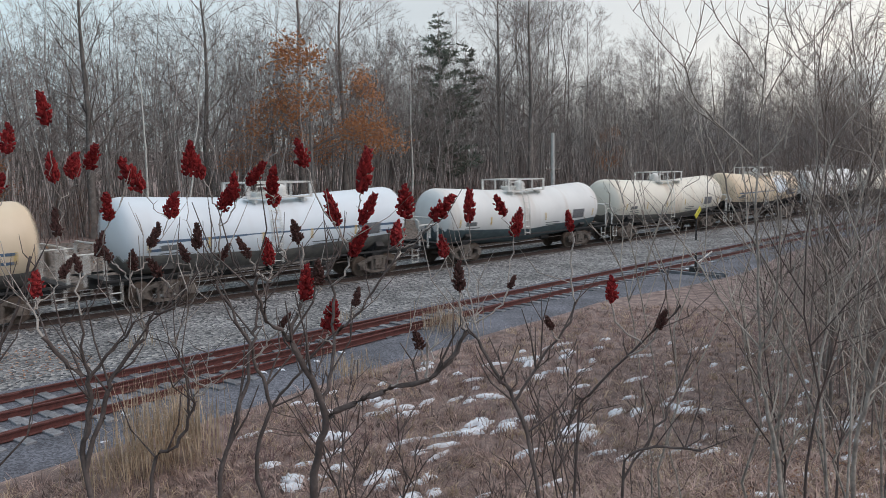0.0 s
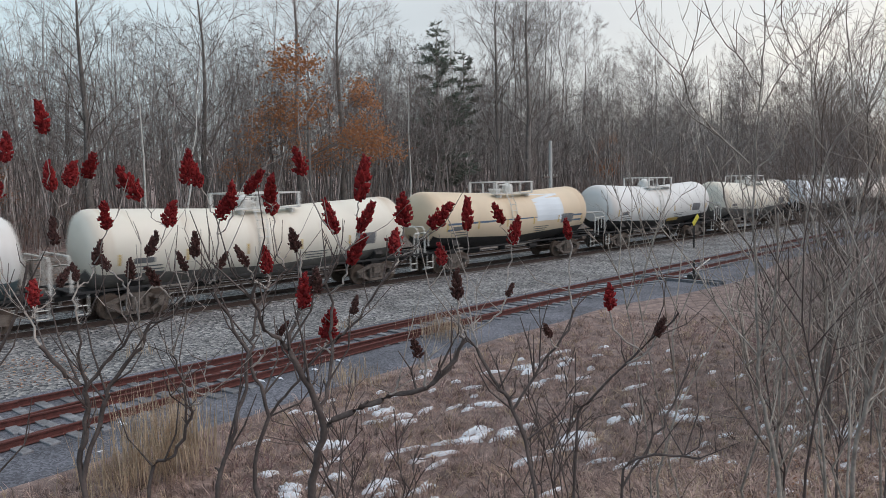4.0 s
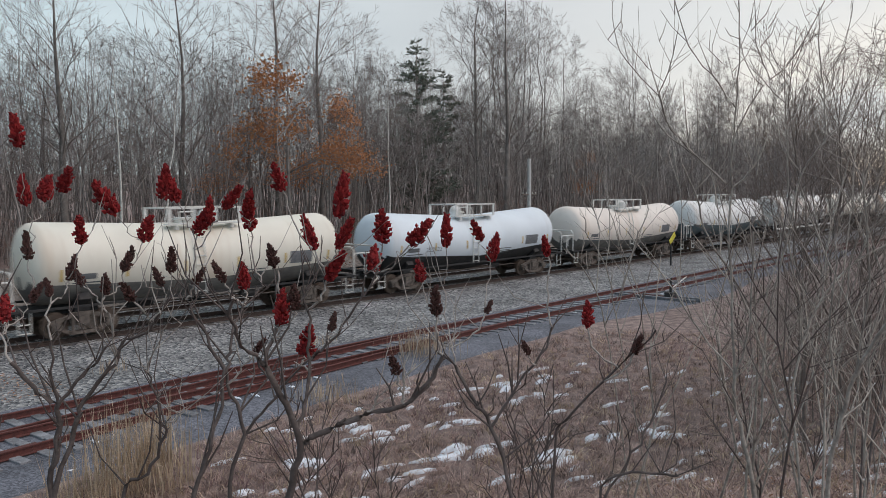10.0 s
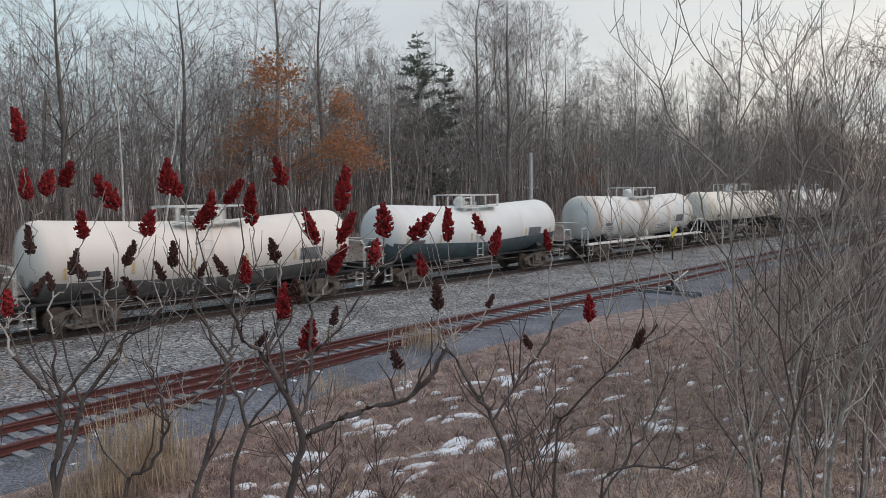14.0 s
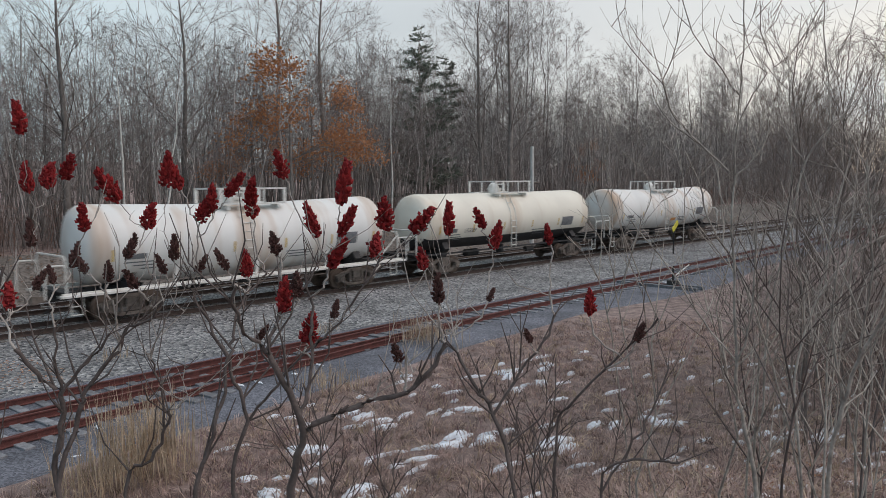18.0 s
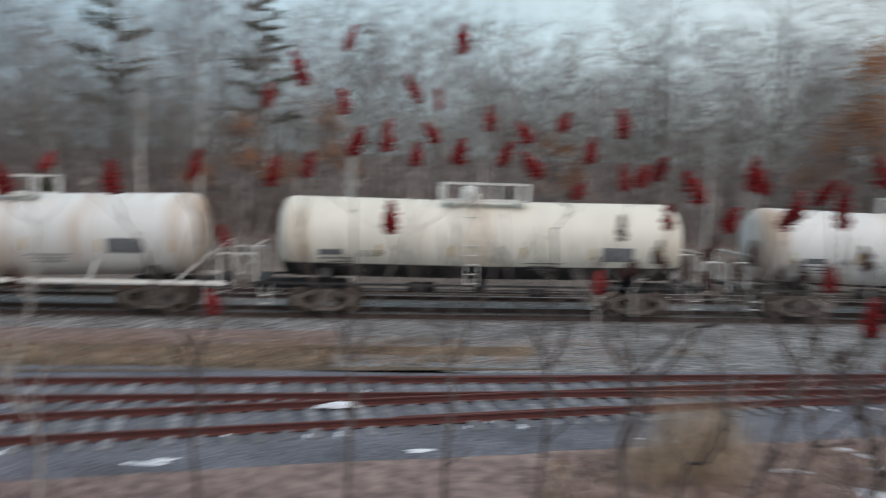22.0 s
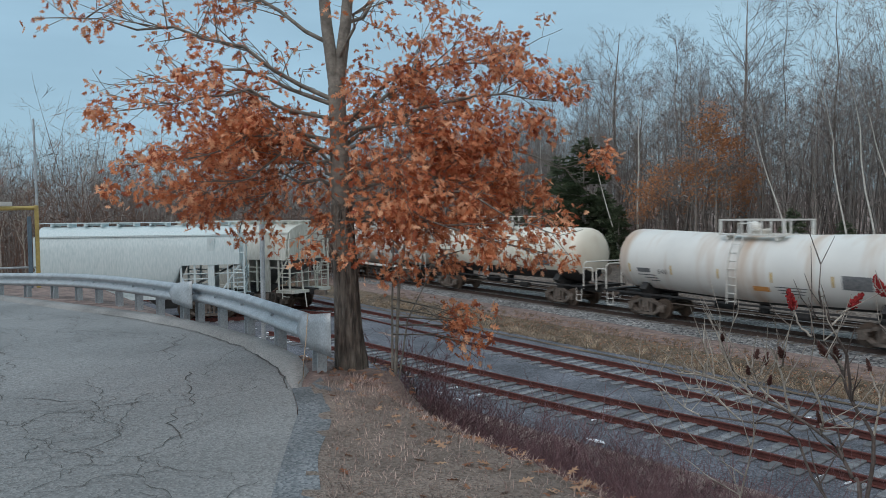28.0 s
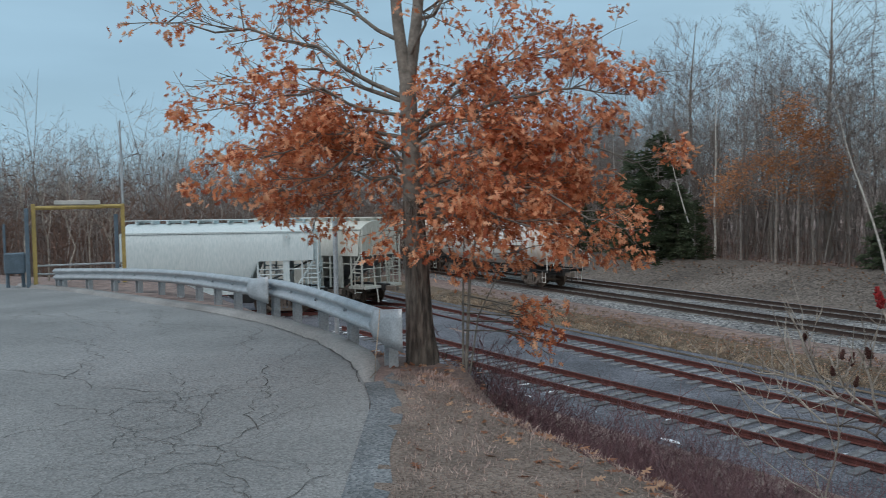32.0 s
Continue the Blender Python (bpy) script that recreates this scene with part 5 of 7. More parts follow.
def far_wood(label, spots):
    """Trees too far off to tell apart, joined."""
    v, f, base = [], [], 0
    rg = random.Random(len(spots))
    for x, y, s in spots:
        a = rg.uniform(0, math.tau)
        c, sn = math.cos(a) * s, math.sin(a) * s
        co, fa = rg.choice(SPRAYS)
        v.append(np.column_stack((co[:, 0] * c - co[:, 1] * sn + x, co[:, 0] * sn + co[:, 1] * c + y, co[:, 2] * s + ground_z(x, y))))
        f.append(fa + base)
        base += len(co)
    v, f = np.concatenate(v), np.concatenate(f)
    me = bpy.data.meshes.new("far_wood")
    me.vertices.add(len(v))
    me.vertices.foreach_set("co", v.ravel())
    me.loops.add(f.size)
    me.loops.foreach_set("vertex_index", f.ravel())
    me.polygons.add(len(f))
    me.polygons.foreach_set("loop_start", np.arange(len(f)) * 4)
    me.update(calc_edges=True)
    me.materials.append(M_SPRAY)
    tagged(new("far_wood", me), label, "wood", kind="stuff")


for row, (ya, yb, gap) in enumerate(((43.5, 48, 2.0), (49, 57, 2.3))):
    x = -105 - row * 10
    while x < 150 + row * 20:
        x += gap * random.uniform(0.5, 1.5) * (1.0 if abs(x) < 80 else 1.8)
        y = random.uniform(ya, yb)
        s = random.uniform(0.62, 1.02) * (0.74 if row == 0 else 1.0) * (1.06 if x < 5 else 1.0) * (1.3 if x > 62 else 1.0) * (0.78 if 6 < x < 30 else 1.0)
        k = random.choice(KINDS)
        stand_tree("bare_tree", random.choice(("slender leafless grey-brown tree at the wood's edge", "leafless forked hardwood in the wood", "thin bare tree with fine upswept twigs")),
                   "tree", (("trunk", k[0]), ("crown", k[1])), x, y, s, random.uniform(0, math.tau), "bare trees of the wood")
far_wood("bare hardwoods deep in the wood", [(random.uniform(-112, 165), random.uniform(46.5, 60), random.uniform(0.7, 1.05)) for _ in range(3000)])
far_wood("taller bare hardwoods behind them", [(random.uniform(-125, 180), random.uniform(60, 78), random.uniform(0.85, 1.22)) for _ in range(900)])
# trees beyond the gate and the hopper cars, at the far end of the place
far_wood("leafless trees beyond the far end of the yard", [(random.uniform(-130, -60), random.uniform(-42, 44), random.uniform(0.6, 1.0)) for _ in range(1700)])


def polar(az, dist_y):
    return dist_y * math.tan(radians(az)), dist_y


for az, yy, kind, s, turn in ((-45.2, 46, 1, 0.66, 0.3), (-44.1, 47, 0, 0.9, 0), (-33.5, 45.5, 1, 0.72, 0.5), (-30.2, 46, 2, 0.75, 0.4), (-28.6, 46, 2, 0.8, 0.2), (-26.5, 47, 1, 0.7, 0.6),
                              (-16.0, 46, 0, 0.95, 0), (-12.2, 47, 0, 1.0, 1), (-20.5, 47, 2, 0.8, 0.1), (8, 47, 0, 0.8, 2), (24, 46, 0, 0.8, 1.0), (26.5, 47, 2, 0.8, 3.4), (42.6, 46, 0, 0.85, 2), (-51, 47, 0, 0.8, 1)):
    x, y = polar(az, yy - 3.2)
    tr, cr = BIRCHES[kind]
    stand_tree("birch_tree", "white-barked birch leaning at the wood's edge" if kind else "upright white-barked birch at the wood's edge", "tree", (("trunk", tr), ("crown", cr)), x, y, s, turn, "birches")


# broad old hardwoods that stand over the rest
BROAD = [bare_tree(300 + k, 18, 0.26, clear=0.22, spread=1.0, boughs=20) for k in range(2)]
for az, yy, s, turn, k in ((51.2, 46, 1.25, 0.4, 0), (49.0, 48, 1.2, 2.1, 1), (37.8, 48, 1.12, 1.0, 1), (34.6, 47, 1.1, 3.0, 0), (28.0, 49, 1.0, 4.4, 1), (20.5, 47, 0.95, 0.9, 0), (-45.5, 50, 1.1, 2.6, 1), (-37, 50, 1.1, 5.2, 0)):
    x, y = polar(az, yy)
    stand_tree("bare_tree", "tall spreading leafless oak above the bare wood", "tree", (("trunk", BROAD[k][0]), ("crown", BROAD[k][1])), x, y, s, turn, "bare trees of the wood")


def conifer(seed, h, width, low, mat, droop=0.1, gap=0.42, sparse=0.0):
    rng = random.Random(seed)
    trunk, needles = Twigs(), Twigs()
    trunk.limb([Vector((0, 0, -0.3)), Vector((0.05, 0, h * 0.5)), Vector((0, 0.04, h))], [h * 0.014, h * 0.009, 0.01], 6)
    z = low
    while z < h * 0.985:
        u = (z - low) / (h - low)
        reach = width * (1 - u) ** 0.75 + 0.15
        for _ in range(rng.randint(4, 6)):
            if rng.random() < sparse:
                continue
            a = rng.uniform(0, math.tau)
            ln = reach * rng.uniform(0.55, 1.1)
            d = Vector((math.cos(a), math.sin(a), 0.25 - droop + rng.gauss(0, 0.1))).normalized()
            p = Vector((0, 0, z))
            trunk.limb([p, p + d * ln * 0.9], [0.03, 0.008], 3)
            for q in range(int(ln * 26)):
                t = rng.uniform(0.18, 1.0)
                c = p + d * ln * t + Vector((rng.gauss(0, 0.1), rng.gauss(0, 0.1), rng.gauss(0, 0.06)))
                e = (d + Vector((rng.gauss(0, 0.7), rng.gauss(0, 0.7), rng.gauss(0.1, 0.4)))).normalized()
                needles.blade(c, e, e.orthogonal().normalized(), rng.uniform(0.3, 0.6), rng.uniform(0.04, 0.09))
        z += gap * rng.uniform(0.7, 1.3)
    return (("trunk", trunk.mesh("trunk", M_BARK)), ("crown", needles.mesh("crown", mat, False)))


PINE_A = conifer(1, 17.5, 4.6, 2.5, M_PINE, 0.0, 0.5, 0.25)
PINE_B = conifer(2, 18, 3.2, 7.5, M_PINE, 0.0, 0.65, 0.35)
HEMLOCK = conifer(3, 8.5, 3.0, 0.3, M_CEDAR, 0.3, 0.3)
for az, yy, kind, s in ((44.7, 50, PINE_A, 0.99), (46.6, 53, PINE_B, 0.88), (-17.5, 50, PINE_B, 1.0), (-8, 52, PINE_B, 0.9)):
    x, y = polar(az, yy)
    stand_tree("pine_tree", "tall dark pine standing above the bare wood", "tree", kind, x, y, s, az, "pines")
for az, yy, s in ((-47.9, 42.5, 1.2), (-49.6, 43, 1.05), (-46.6, 43, 0.72), (-45.4, 42.8, 0.55), (-33.9, 44, 0.5), (-30.8, 44, 0.42), (-46.2, 44, 0.6), (-22, 45, 0.45), (-51.5, 43.5, 0.7), (-53.5, 44, 0.8)):
    x, y = polar(az, yy)
    stand_tree("hemlock_tree", "dense dark green hemlock at the wood's edge", "tree", HEMLOCK, x, y, s, az * 2, "hemlocks")


def leafy_oak(seed, h):
    """A young oak that keeps its dry leaves, seen from afar."""
    rng = random.Random(seed)
    tw, lv = Twigs(), Twigs()
    tw.limb([Vector((0, 0, -0.3)), Vector((0.1, 0, h * 0.5)), Vector((0, 0.1, h))], [0.14, 0.1, 0.02], 6)
    tips = []
    for k in range(15):
        u = rng.uniform(0.38, 0.98)
        a = rng.uniform(0, math.tau)
        grow(tw, rng, Vector((0, 0, h * u)), Vector((math.cos(a), math.sin(a), 0.35)).normalized(), h * 0.33 * (1.25 - u), 0.04, 2, 0.7, 0.1, 3, (3, 4), 0.62, tips)
    for p, d in tips:
        for _ in range(rng.randint(6, 13)):
            c = p + Vector((rng.gauss(0, 0.45), rng.gauss(0, 0.45), rng.gauss(0, 0.3)))
            e = Vector((rng.gauss(0, 1), rng.gauss(0, 1), rng.gauss(-0.5, 0.6))).normalized()
            lv.blade(c, e, e.orthogonal().normalized(), rng.uniform(0.18, 0.32), rng.uniform(0.06, 0.1))
    return (("trunk", tw.mesh("trunk", M_BARK)), ("crown", lv.mesh("crown", M_FAR_LEAF, False)))


YOUNG_OAK = leafy_oak(7, 13)
for az, yy, s in ((35.4, 43.4, 0.96), (38.2, 43.8, 0.8), (32.6, 47, 0.7), (-40.2, 43.2, 0.86), (-38.8, 43.8, 0.74), (-42, 46, 0.6), (13.5, 47, 0.5), (-10, 47, 0.55), (-4, 48, 0.6), (57, 50, 0.6)):
    x, y = polar(az, yy)
    stand_tree("young_oak", "young oak holding dry orange-brown leaves", "tree", YOUNG_OAK, x, y, s, az * 3.1, "young oaks of the wood")

# undergrowth of saplings that closes the wood's foot
def thicket(name, label, n, x0, x1, y0, y1, h0, h1, mat, seed, wide=None):
    rng = random.Random(seed)
    tw = Twigs()
    for _ in range(n):
        x, y = rng.uniform(x0, x1), rng.uniform(y0, y1)
        h = rng.uniform(h0, h1)
        b = Vector((x, y, ground_z(x, y) - 0.1))
        top = b + Vector((rng.gauss(0, 0.1) * h, rng.gauss(0, 0.1) * h, h))
        r = 0.008 + 0.0045 * h
        tw.limb([b, b.lerp(top, 0.55) + Vector((rng.gauss(0, 0.05) * h, 0, 0)), top], [r, r * 0.65, 0.006], 3)
        for _ in range(5):
            u = rng.uniform(0.3, 0.95)
            q = b.lerp(top, u)
            d = Vector((rng.gauss(0, 1), rng.gauss(0, 1), rng.uniform(0.4, 1.4))).normalized()
            e = q + d * h * rng.uniform(0.12, 0.3)
            tw.limb([q, e], [r * 0.5, 0.005], 3)
            for _ in range(4):
                g = (d + Vector((rng.gauss(0, 0.6), rng.gauss(0, 0.6), rng.gauss(0.1, 0.4)))).normalized()
                tw.blade(q.lerp(e, rng.uniform(0.3, 1.0)), g, g.orthogonal().normalized(), h * rng.uniform(0.06, 0.14), wide or (0.009 if h1 < 5 else 0.014))
    o = new(name, tw.mesh(name, mat))
    tagged(o, label, "thicket", kind="stuff")


thicket("thicket", "dense grey-brown saplings along the wood's foot", 1500, -105, 140, 43, 54, 2.5, 8.0, M_TWIG, 31)
thicket("thicket", "reddish undergrowth along the wood's foot", 1500, -100, 130, 42.5, 50, 0.8, 3.2, M_RED_TWIG, 32)
thicket("thicket", "brown understorey deep in the wood", 1500, -115, 150, 57, 76, 4, 9, M_TWIG, 35, 0.04)
thicket("thicket", "grey scrub beyond the far end of the yard", 1300, -110, -54, -36, 30, 1.5, 6.5, M_TWIG, 34)
thicket("thicket", "taller scrub behind the hopper cars", 800, -120, -62, -38, 40, 5, 11, M_TWIG, 41, 0.03)
thicket("thicket", "reddish-brown understorey beyond the hopper cars", 1500, -95, -56, -30, 34, 3, 8, M_RED_TWIG, 42, 0.03)
thicket("thicket", "bare scrub wood beyond the field", 2000, 60, 175, -30, 11, 5, 12, M_TWIG, 37, 0.02)
thicket("thicket", "distant bare woodland closing the view along the tracks", 1300, 192, 235, -25, 75, 7, 16, M_TWIG, 38, 0.05)

# ---- the oak beside the guardrail ----
OAK = Vector((-8.0, 3.72, 3.25))
SIDE, DEEP = Vector((0.413, 0.911, 0)), Vector((-0.911, 0.413, 0))
LOBES = [(0.0, 0.0), (0.03, 0.12), (0.25, 0.2), (0.06, 0.3), (0.37, 0.5), (0.07, 0.55), (0.31, 0.82), (0.06, 0.77), (0.07, 0.92), (0.0, 1.0)]
LEAF_SHAPE = LOBES + [(-a, b) for a, b in reversed(LOBES[1:-1])]


class Leaves:
    def __init__(self):
        self.v, self.f = [], []

    def add(self, p, d, side, ln, fold):
        nrm = d.cross(side)
        b = len(self.v)
        k = len(LOBES)
        for a, t in LEAF_SHAPE:
            self.v.append(p + d * (ln * t) + side * (ln * a) + nrm * (ln * (fold * abs(a) + 0.25 * fold * t * t)))
        self.f.append(tuple(range(b, b + k)))
        self.f.append((b,) + tuple(range(b + k - 1, b + len(LEAF_SHAPE))))


def build_oak():
    rng = random.Random(77)
    oak = new("oak_tree")
    tagged(oak, "oak holding rust-brown dry leaves beside the guardrail", "tree")
    tw = Twigs()
    fork = OAK + SIDE * -0.12 + Vector((0, 0, 3.1))
    tw.limb([OAK + Vector((0, 0, -0.9)), OAK + Vector((0, 0, 0.12)), OAK + SIDE * -0.02 + Vector((0, 0, 0.5)), OAK + SIDE * -0.05 + Vector((0, 0, 1.2)), OAK + SIDE * -0.08 + Vector((0, 0, 1.9))],
            [0.23, 0.185, 0.152, 0.132, 0.118], 30)
    for q in tw.v:
        axis = OAK + SIDE * -0.04 * (q.z - OAK.z)
        k = 1 + 0.05 * math.sin(9 * math.atan2(q.y - axis.y, q.x - axis.x) + q.z * 1.7) + rng.uniform(-0.035, 0.035)
        q.x, q.y = axis.x + (q.x - axis.x) * k, axis.y + (q.y - axis.y) * k
    part_of("trunk", tw.mesh("trunk", M_OAK_BARK), M_OAK_BARK, oak)
    tw = Twigs()
    tw.limb([OAK + SIDE * -0.075 + Vector((0, 0, 1.84)), OAK + SIDE * -0.085 + Vector((0, 0, 2.1)), OAK + SIDE * -0.1 + Vector((0, 0, 2.6)), fork + Vector((0, 0, 0.1))], [0.117, 0.108, 0.1, 0.095], 16)
    part_of("upper_trunk", tw.mesh("upper_trunk", M_OAK_LIMB), M_OAK_LIMB, oak, "paler smooth grey upper trunk")
    for s, top in ((-0.2, 3.4), (0.22, 3.9)):
        tw = Twigs()
        tw.limb([fork, fork + SIDE * s * 0.5 + Vector((0, 0, 0.8)), fork + SIDE * s * 1.0 + DEEP * 0.1 + Vector((0, 0, 2)), fork + SIDE * s * 1.8 + Vector((0, 0, top))], [0.078, 0.066, 0.05, 0.018], 10)
        part_of("leader", tw.mesh("leader", M_OAK_LIMB), M_OAK_LIMB, oak)
    lv = Leaves()
    # start height over the base, reach along the picture plane, reach in depth, rise, leaves per tip
    limbs = ((3.05, -2.7, -0.3, 0.75, 6), (3.0, -2.1, 0.5, 0.3, 1), (2.75, -1.85, -0.6, 0.15, 15), (2.6, -1.75, 0.4, -0.15, 16), (2.45, -1.5, -0.9, -0.15, 17), (2.4, -1.3, 0.9, 0.0, 14),
             (2.3, -1.35, -0.4, -0.3, 16), (2.2, -0.9, 1.0, 0.0, 12), (2.3, -1.0, -0.3, 0.2, 14), (2.1, -1.2, 0.3, -0.25, 13),
             (2.75, 2.0, 0.4, 0.85, 14), (2.6, 2.4, -0.4, 0.45, 16), (2.5, 1.6, 0.9, 0.6, 14), (2.25, 2.5, -0.2, 0.1, 18), (2.1, 2.3, 0.7, -0.2, 16), (1.9, 2.1, -0.8, -0.3, 16),
             (1.8, 1.3, -1.0, -0.3, 15), (1.7, 2.2, 0.1, -0.4, 14), (1.75, 0.7, 1.2, -0.2, 10), (2.4, 1.1, -0.6, 0.2, 15), (2.0, 1.5, 0.2, 0.0, 16), (2.7, 1.3, -0.2, 0.7, 13), (1.7, 1.2, 0.0, -0.5, 12), (1.62, -0.12, -0.55, -0.1, 8), (2.05, 0.45, -0.75, 0.0, 10),
             (3.7, -1.9, 0.3, 0.7, 6), (3.9, 1.6, 0.2, 0.7, 6), (4.3, -1.3, -0.4, 0.9, 6), (4.4, 1.4, -0.5, 0.9, 6), (3.5, 0.6, -1.2, 0.6, 6), (4.8, 0.3, 0.8, 1.0, 6), (5.2, -0.7, 0.3, 0.9, 6), (5.4, 0.8, 0, 0.9, 6))
    for h0, u, w, dz, lush in limbs:
        tw, tips = Twigs(), []
        p = OAK + SIDE * (-0.04 * h0 + (0.1 * (h0 - 3) * (1 if u > 0 else -1) if h0 > 3.1 else 0)) + Vector((0, 0, h0))
        end = p + SIDE * u + DEEP * w + Vector((0, 0, dz))
        mid = p.lerp(end, 0.5) + Vector((0, 0, 0.16 + 0.05 * rng.random()))
        r = 0.019 + 0.0045 * abs(u)
        way = [p]
        for k in range(1, 9):
            g = k / 8
            q = p.lerp(mid, g * 2) if g < 0.5 else mid.lerp(end, g * 2 - 1)
            way.append(q + Vector((rng.gauss(0, 0.035), rng.gauss(0, 0.035), 0.07 * math.sin(g * math.pi) + rng.gauss(0, 0.035))))
        tw.limb(way, [r * (1 - 0.82 * k / 8) for k in range(9)], 6)
        for k in range(15):
            f = rng.uniform(0.18, 1.0)
            i = min(7, int(f * 8))
            q = way[i].lerp(way[i + 1], f * 8 - i)
            d = ((end - p).normalized() + Vector((rng.gauss(0, 0.7), rng.gauss(0, 0.7), rng.gauss(0.1, 0.4)))).normalized()
            grow(tw, rng, q, d, rng.uniform(0.3, 0.65), r * 0.3, 1, 0.8, 0.1, 3, (2, 4), 0.6, tips, thin=0.0015)
        part_of("limb", tw.mesh("limb", M_OAK_LIMB), M_OAK_LIMB, oak)
        for q, d in tips:
            if rng.random() < 0.36:
                continue
            for _ in range(max(1, int(rng.gauss(lush * 1.4, 2.5)))):
                e = (d * 0.4 + Vector((rng.gauss(0, 0.7), rng.gauss(0, 0.7), rng.gauss(-0.55, 0.5)))).normalized()
                s = e.cross(Vector((rng.gauss(0, 1), rng.gauss(0, 1), rng.gauss(0, 1)))).normalized()
                lv.add(q + Vector((rng.gauss(0, 0.07), rng.gauss(0, 0.07), rng.gauss(-0.04, 0.06))), e, s, rng.uniform(0.06, 0.11), rng.uniform(-0.4, 0.7))
    o = part_of("leaves", mesh_of("leaves", lv.v, lv.f, M_OAK_LEAF), M_OAK_LEAF, oak, "rust-brown lobed dry oak leaves")
    o["kind"] = "stuff"
    # a low sprig and the thin sapling stems at its foot
    low, lvs, tips = Twigs(), Leaves(), []
    b = OAK + SIDE * 0.45 + DEEP * -0.2
    for u, z, r in ((0.15, 2.0, 0.022), (0.02, 1.5, 0.016), (0.3, 1.2, 0.012)):
        low.limb([b + SIDE * u * 0.2 + Vector((0, 0, -0.2)), b + SIDE * u * 0.6 + Vector((0, 0, z * 0.5)), b + SIDE * u * 1.6 + Vector((0, 0, z))], [r, r * 0.8, r * 0.4], 5)
    for k in range(5):
        grow(low, rng, b + Vector((0, 0, 0.45 + 0.1 * k)), (SIDE * 1.0 + Vector((rng.gauss(0, 0.2), rng.gauss(0, 0.2), 0.05 - 0.06 * k))).normalized(), 0.75, 0.012, 1, 0.5, -0.3, 3, (3, 4), 0.6, tips)
    sap = new("oak_sapling")
    tagged(sap, "thin oak sapling with a low sprig of dry leaves", "sapling")
    part_of("stem", low.mesh("stems", M_OAK_LIMB), M_OAK_LIMB, sap)
    for q, d in tips:
        for _ in range(8):
            e = (d * 0.3 + Vector((rng.gauss(0, 0.6), rng.gauss(0, 0.6), rng.gauss(-0.5, 0.4)))).normalized()
            s = e.cross(Vector((rng.gauss(0, 1), rng.gauss(0, 1), rng.gauss(0, 1)))).normalized()
            lvs.add(q + Vector((rng.gauss(0, 0.07), rng.gauss(0, 0.07), rng.gauss(0, 0.05))), e, s, rng.uniform(0.08, 0.14), rng.uniform(-0.4, 0.6))
    o = part_of("leaves", mesh_of("leaves", lvs.v, lvs.f, M_OAK_LEAF), M_OAK_LEAF, sap)
    o["kind"] = "stuff"


build_oak()


# ---- sumac and scrub near the eye ----
M_SUMAC_STEM = surface("grey_sumac_stem", (0.47, 0.42, 0.38), (0.29, 0.25, 0.225), 12, 0.9, fine=50, bump=0.3)
M_SUMAC_DARK = surface("dark_sumac_stem", (0.14, 0.11, 0.1), (0.085, 0.066, 0.06), 12, 0.9, fine=50, bump=0.3)
M_SAPLING = surface("grey_sapling_bark", (0.43, 0.38, 0.328), (0.22, 0.188, 0.163), 10, 0.9, fine=50, bump=0.3)
M_SCRUB = surface("grey_brown_scrub", (0.23, 0.186, 0.162), (0.135, 0.107, 0.094), 4, 0.9, fine=30, bump=0.0)
M_BRAMBLE = surface("purple_brown_twigs", (0.23, 0.125, 0.135), (0.15, 0.086, 0.1), 6, 0.9, fine=30, bump=0.0)
M_HEAD = leaf_material("crimson_sumac_fruit", (0.3, 0.017, 0.021), (0.47, 0.034, 0.034), (0.19, 0.013, 0.017))
M_HEAD_OLD = leaf_material("withered_sumac_fruit", (0.1, 0.04, 0.035), (0.16, 0.07, 0.06), (0.065, 0.035, 0.028))
M_FALLEN = leaf_material("fallen_oak_leaves", (0.26, 0.105, 0.062), (0.44, 0.22, 0.125), (0.56, 0.36, 0.24))
M_LITTER = leaf_material("brown_leaf_litter", (0.2, 0.1, 0.06), (0.3, 0.17, 0.1), (0.14, 0.08, 0.055))
M_STRAW = grass_material("straw", (0.52, 0.4, 0.29), (0.4, 0.3, 0.215), (0.66, 0.53, 0.4), 2.0)
M_THATCH = grass_material("thatch_blades", (0.38, 0.27, 0.242), (0.6, 0.452, 0.392), (0.21, 0.143, 0.132), 3.2)
M_VERGE_GRASS = grass_material("brown_verge_blades", (0.2, 0.135, 0.09), (0.33, 0.225, 0.15), (0.14, 0.11, 0.062), 0.9)
M_WEED = grass_material("dark_weed_blades", (0.12, 0.085, 0.08), (0.19, 0.14, 0.12), (0.09, 0.066, 0.064), 3.0)


def eye_point(az, el, d):
    """A place d metres off (on the level) in the direction az, el from the eye."""
    a, e = radians(az), radians(el)
    return Vector((d * math.sin(a), d * math.cos(a), EYE + d * math.tan(e)))


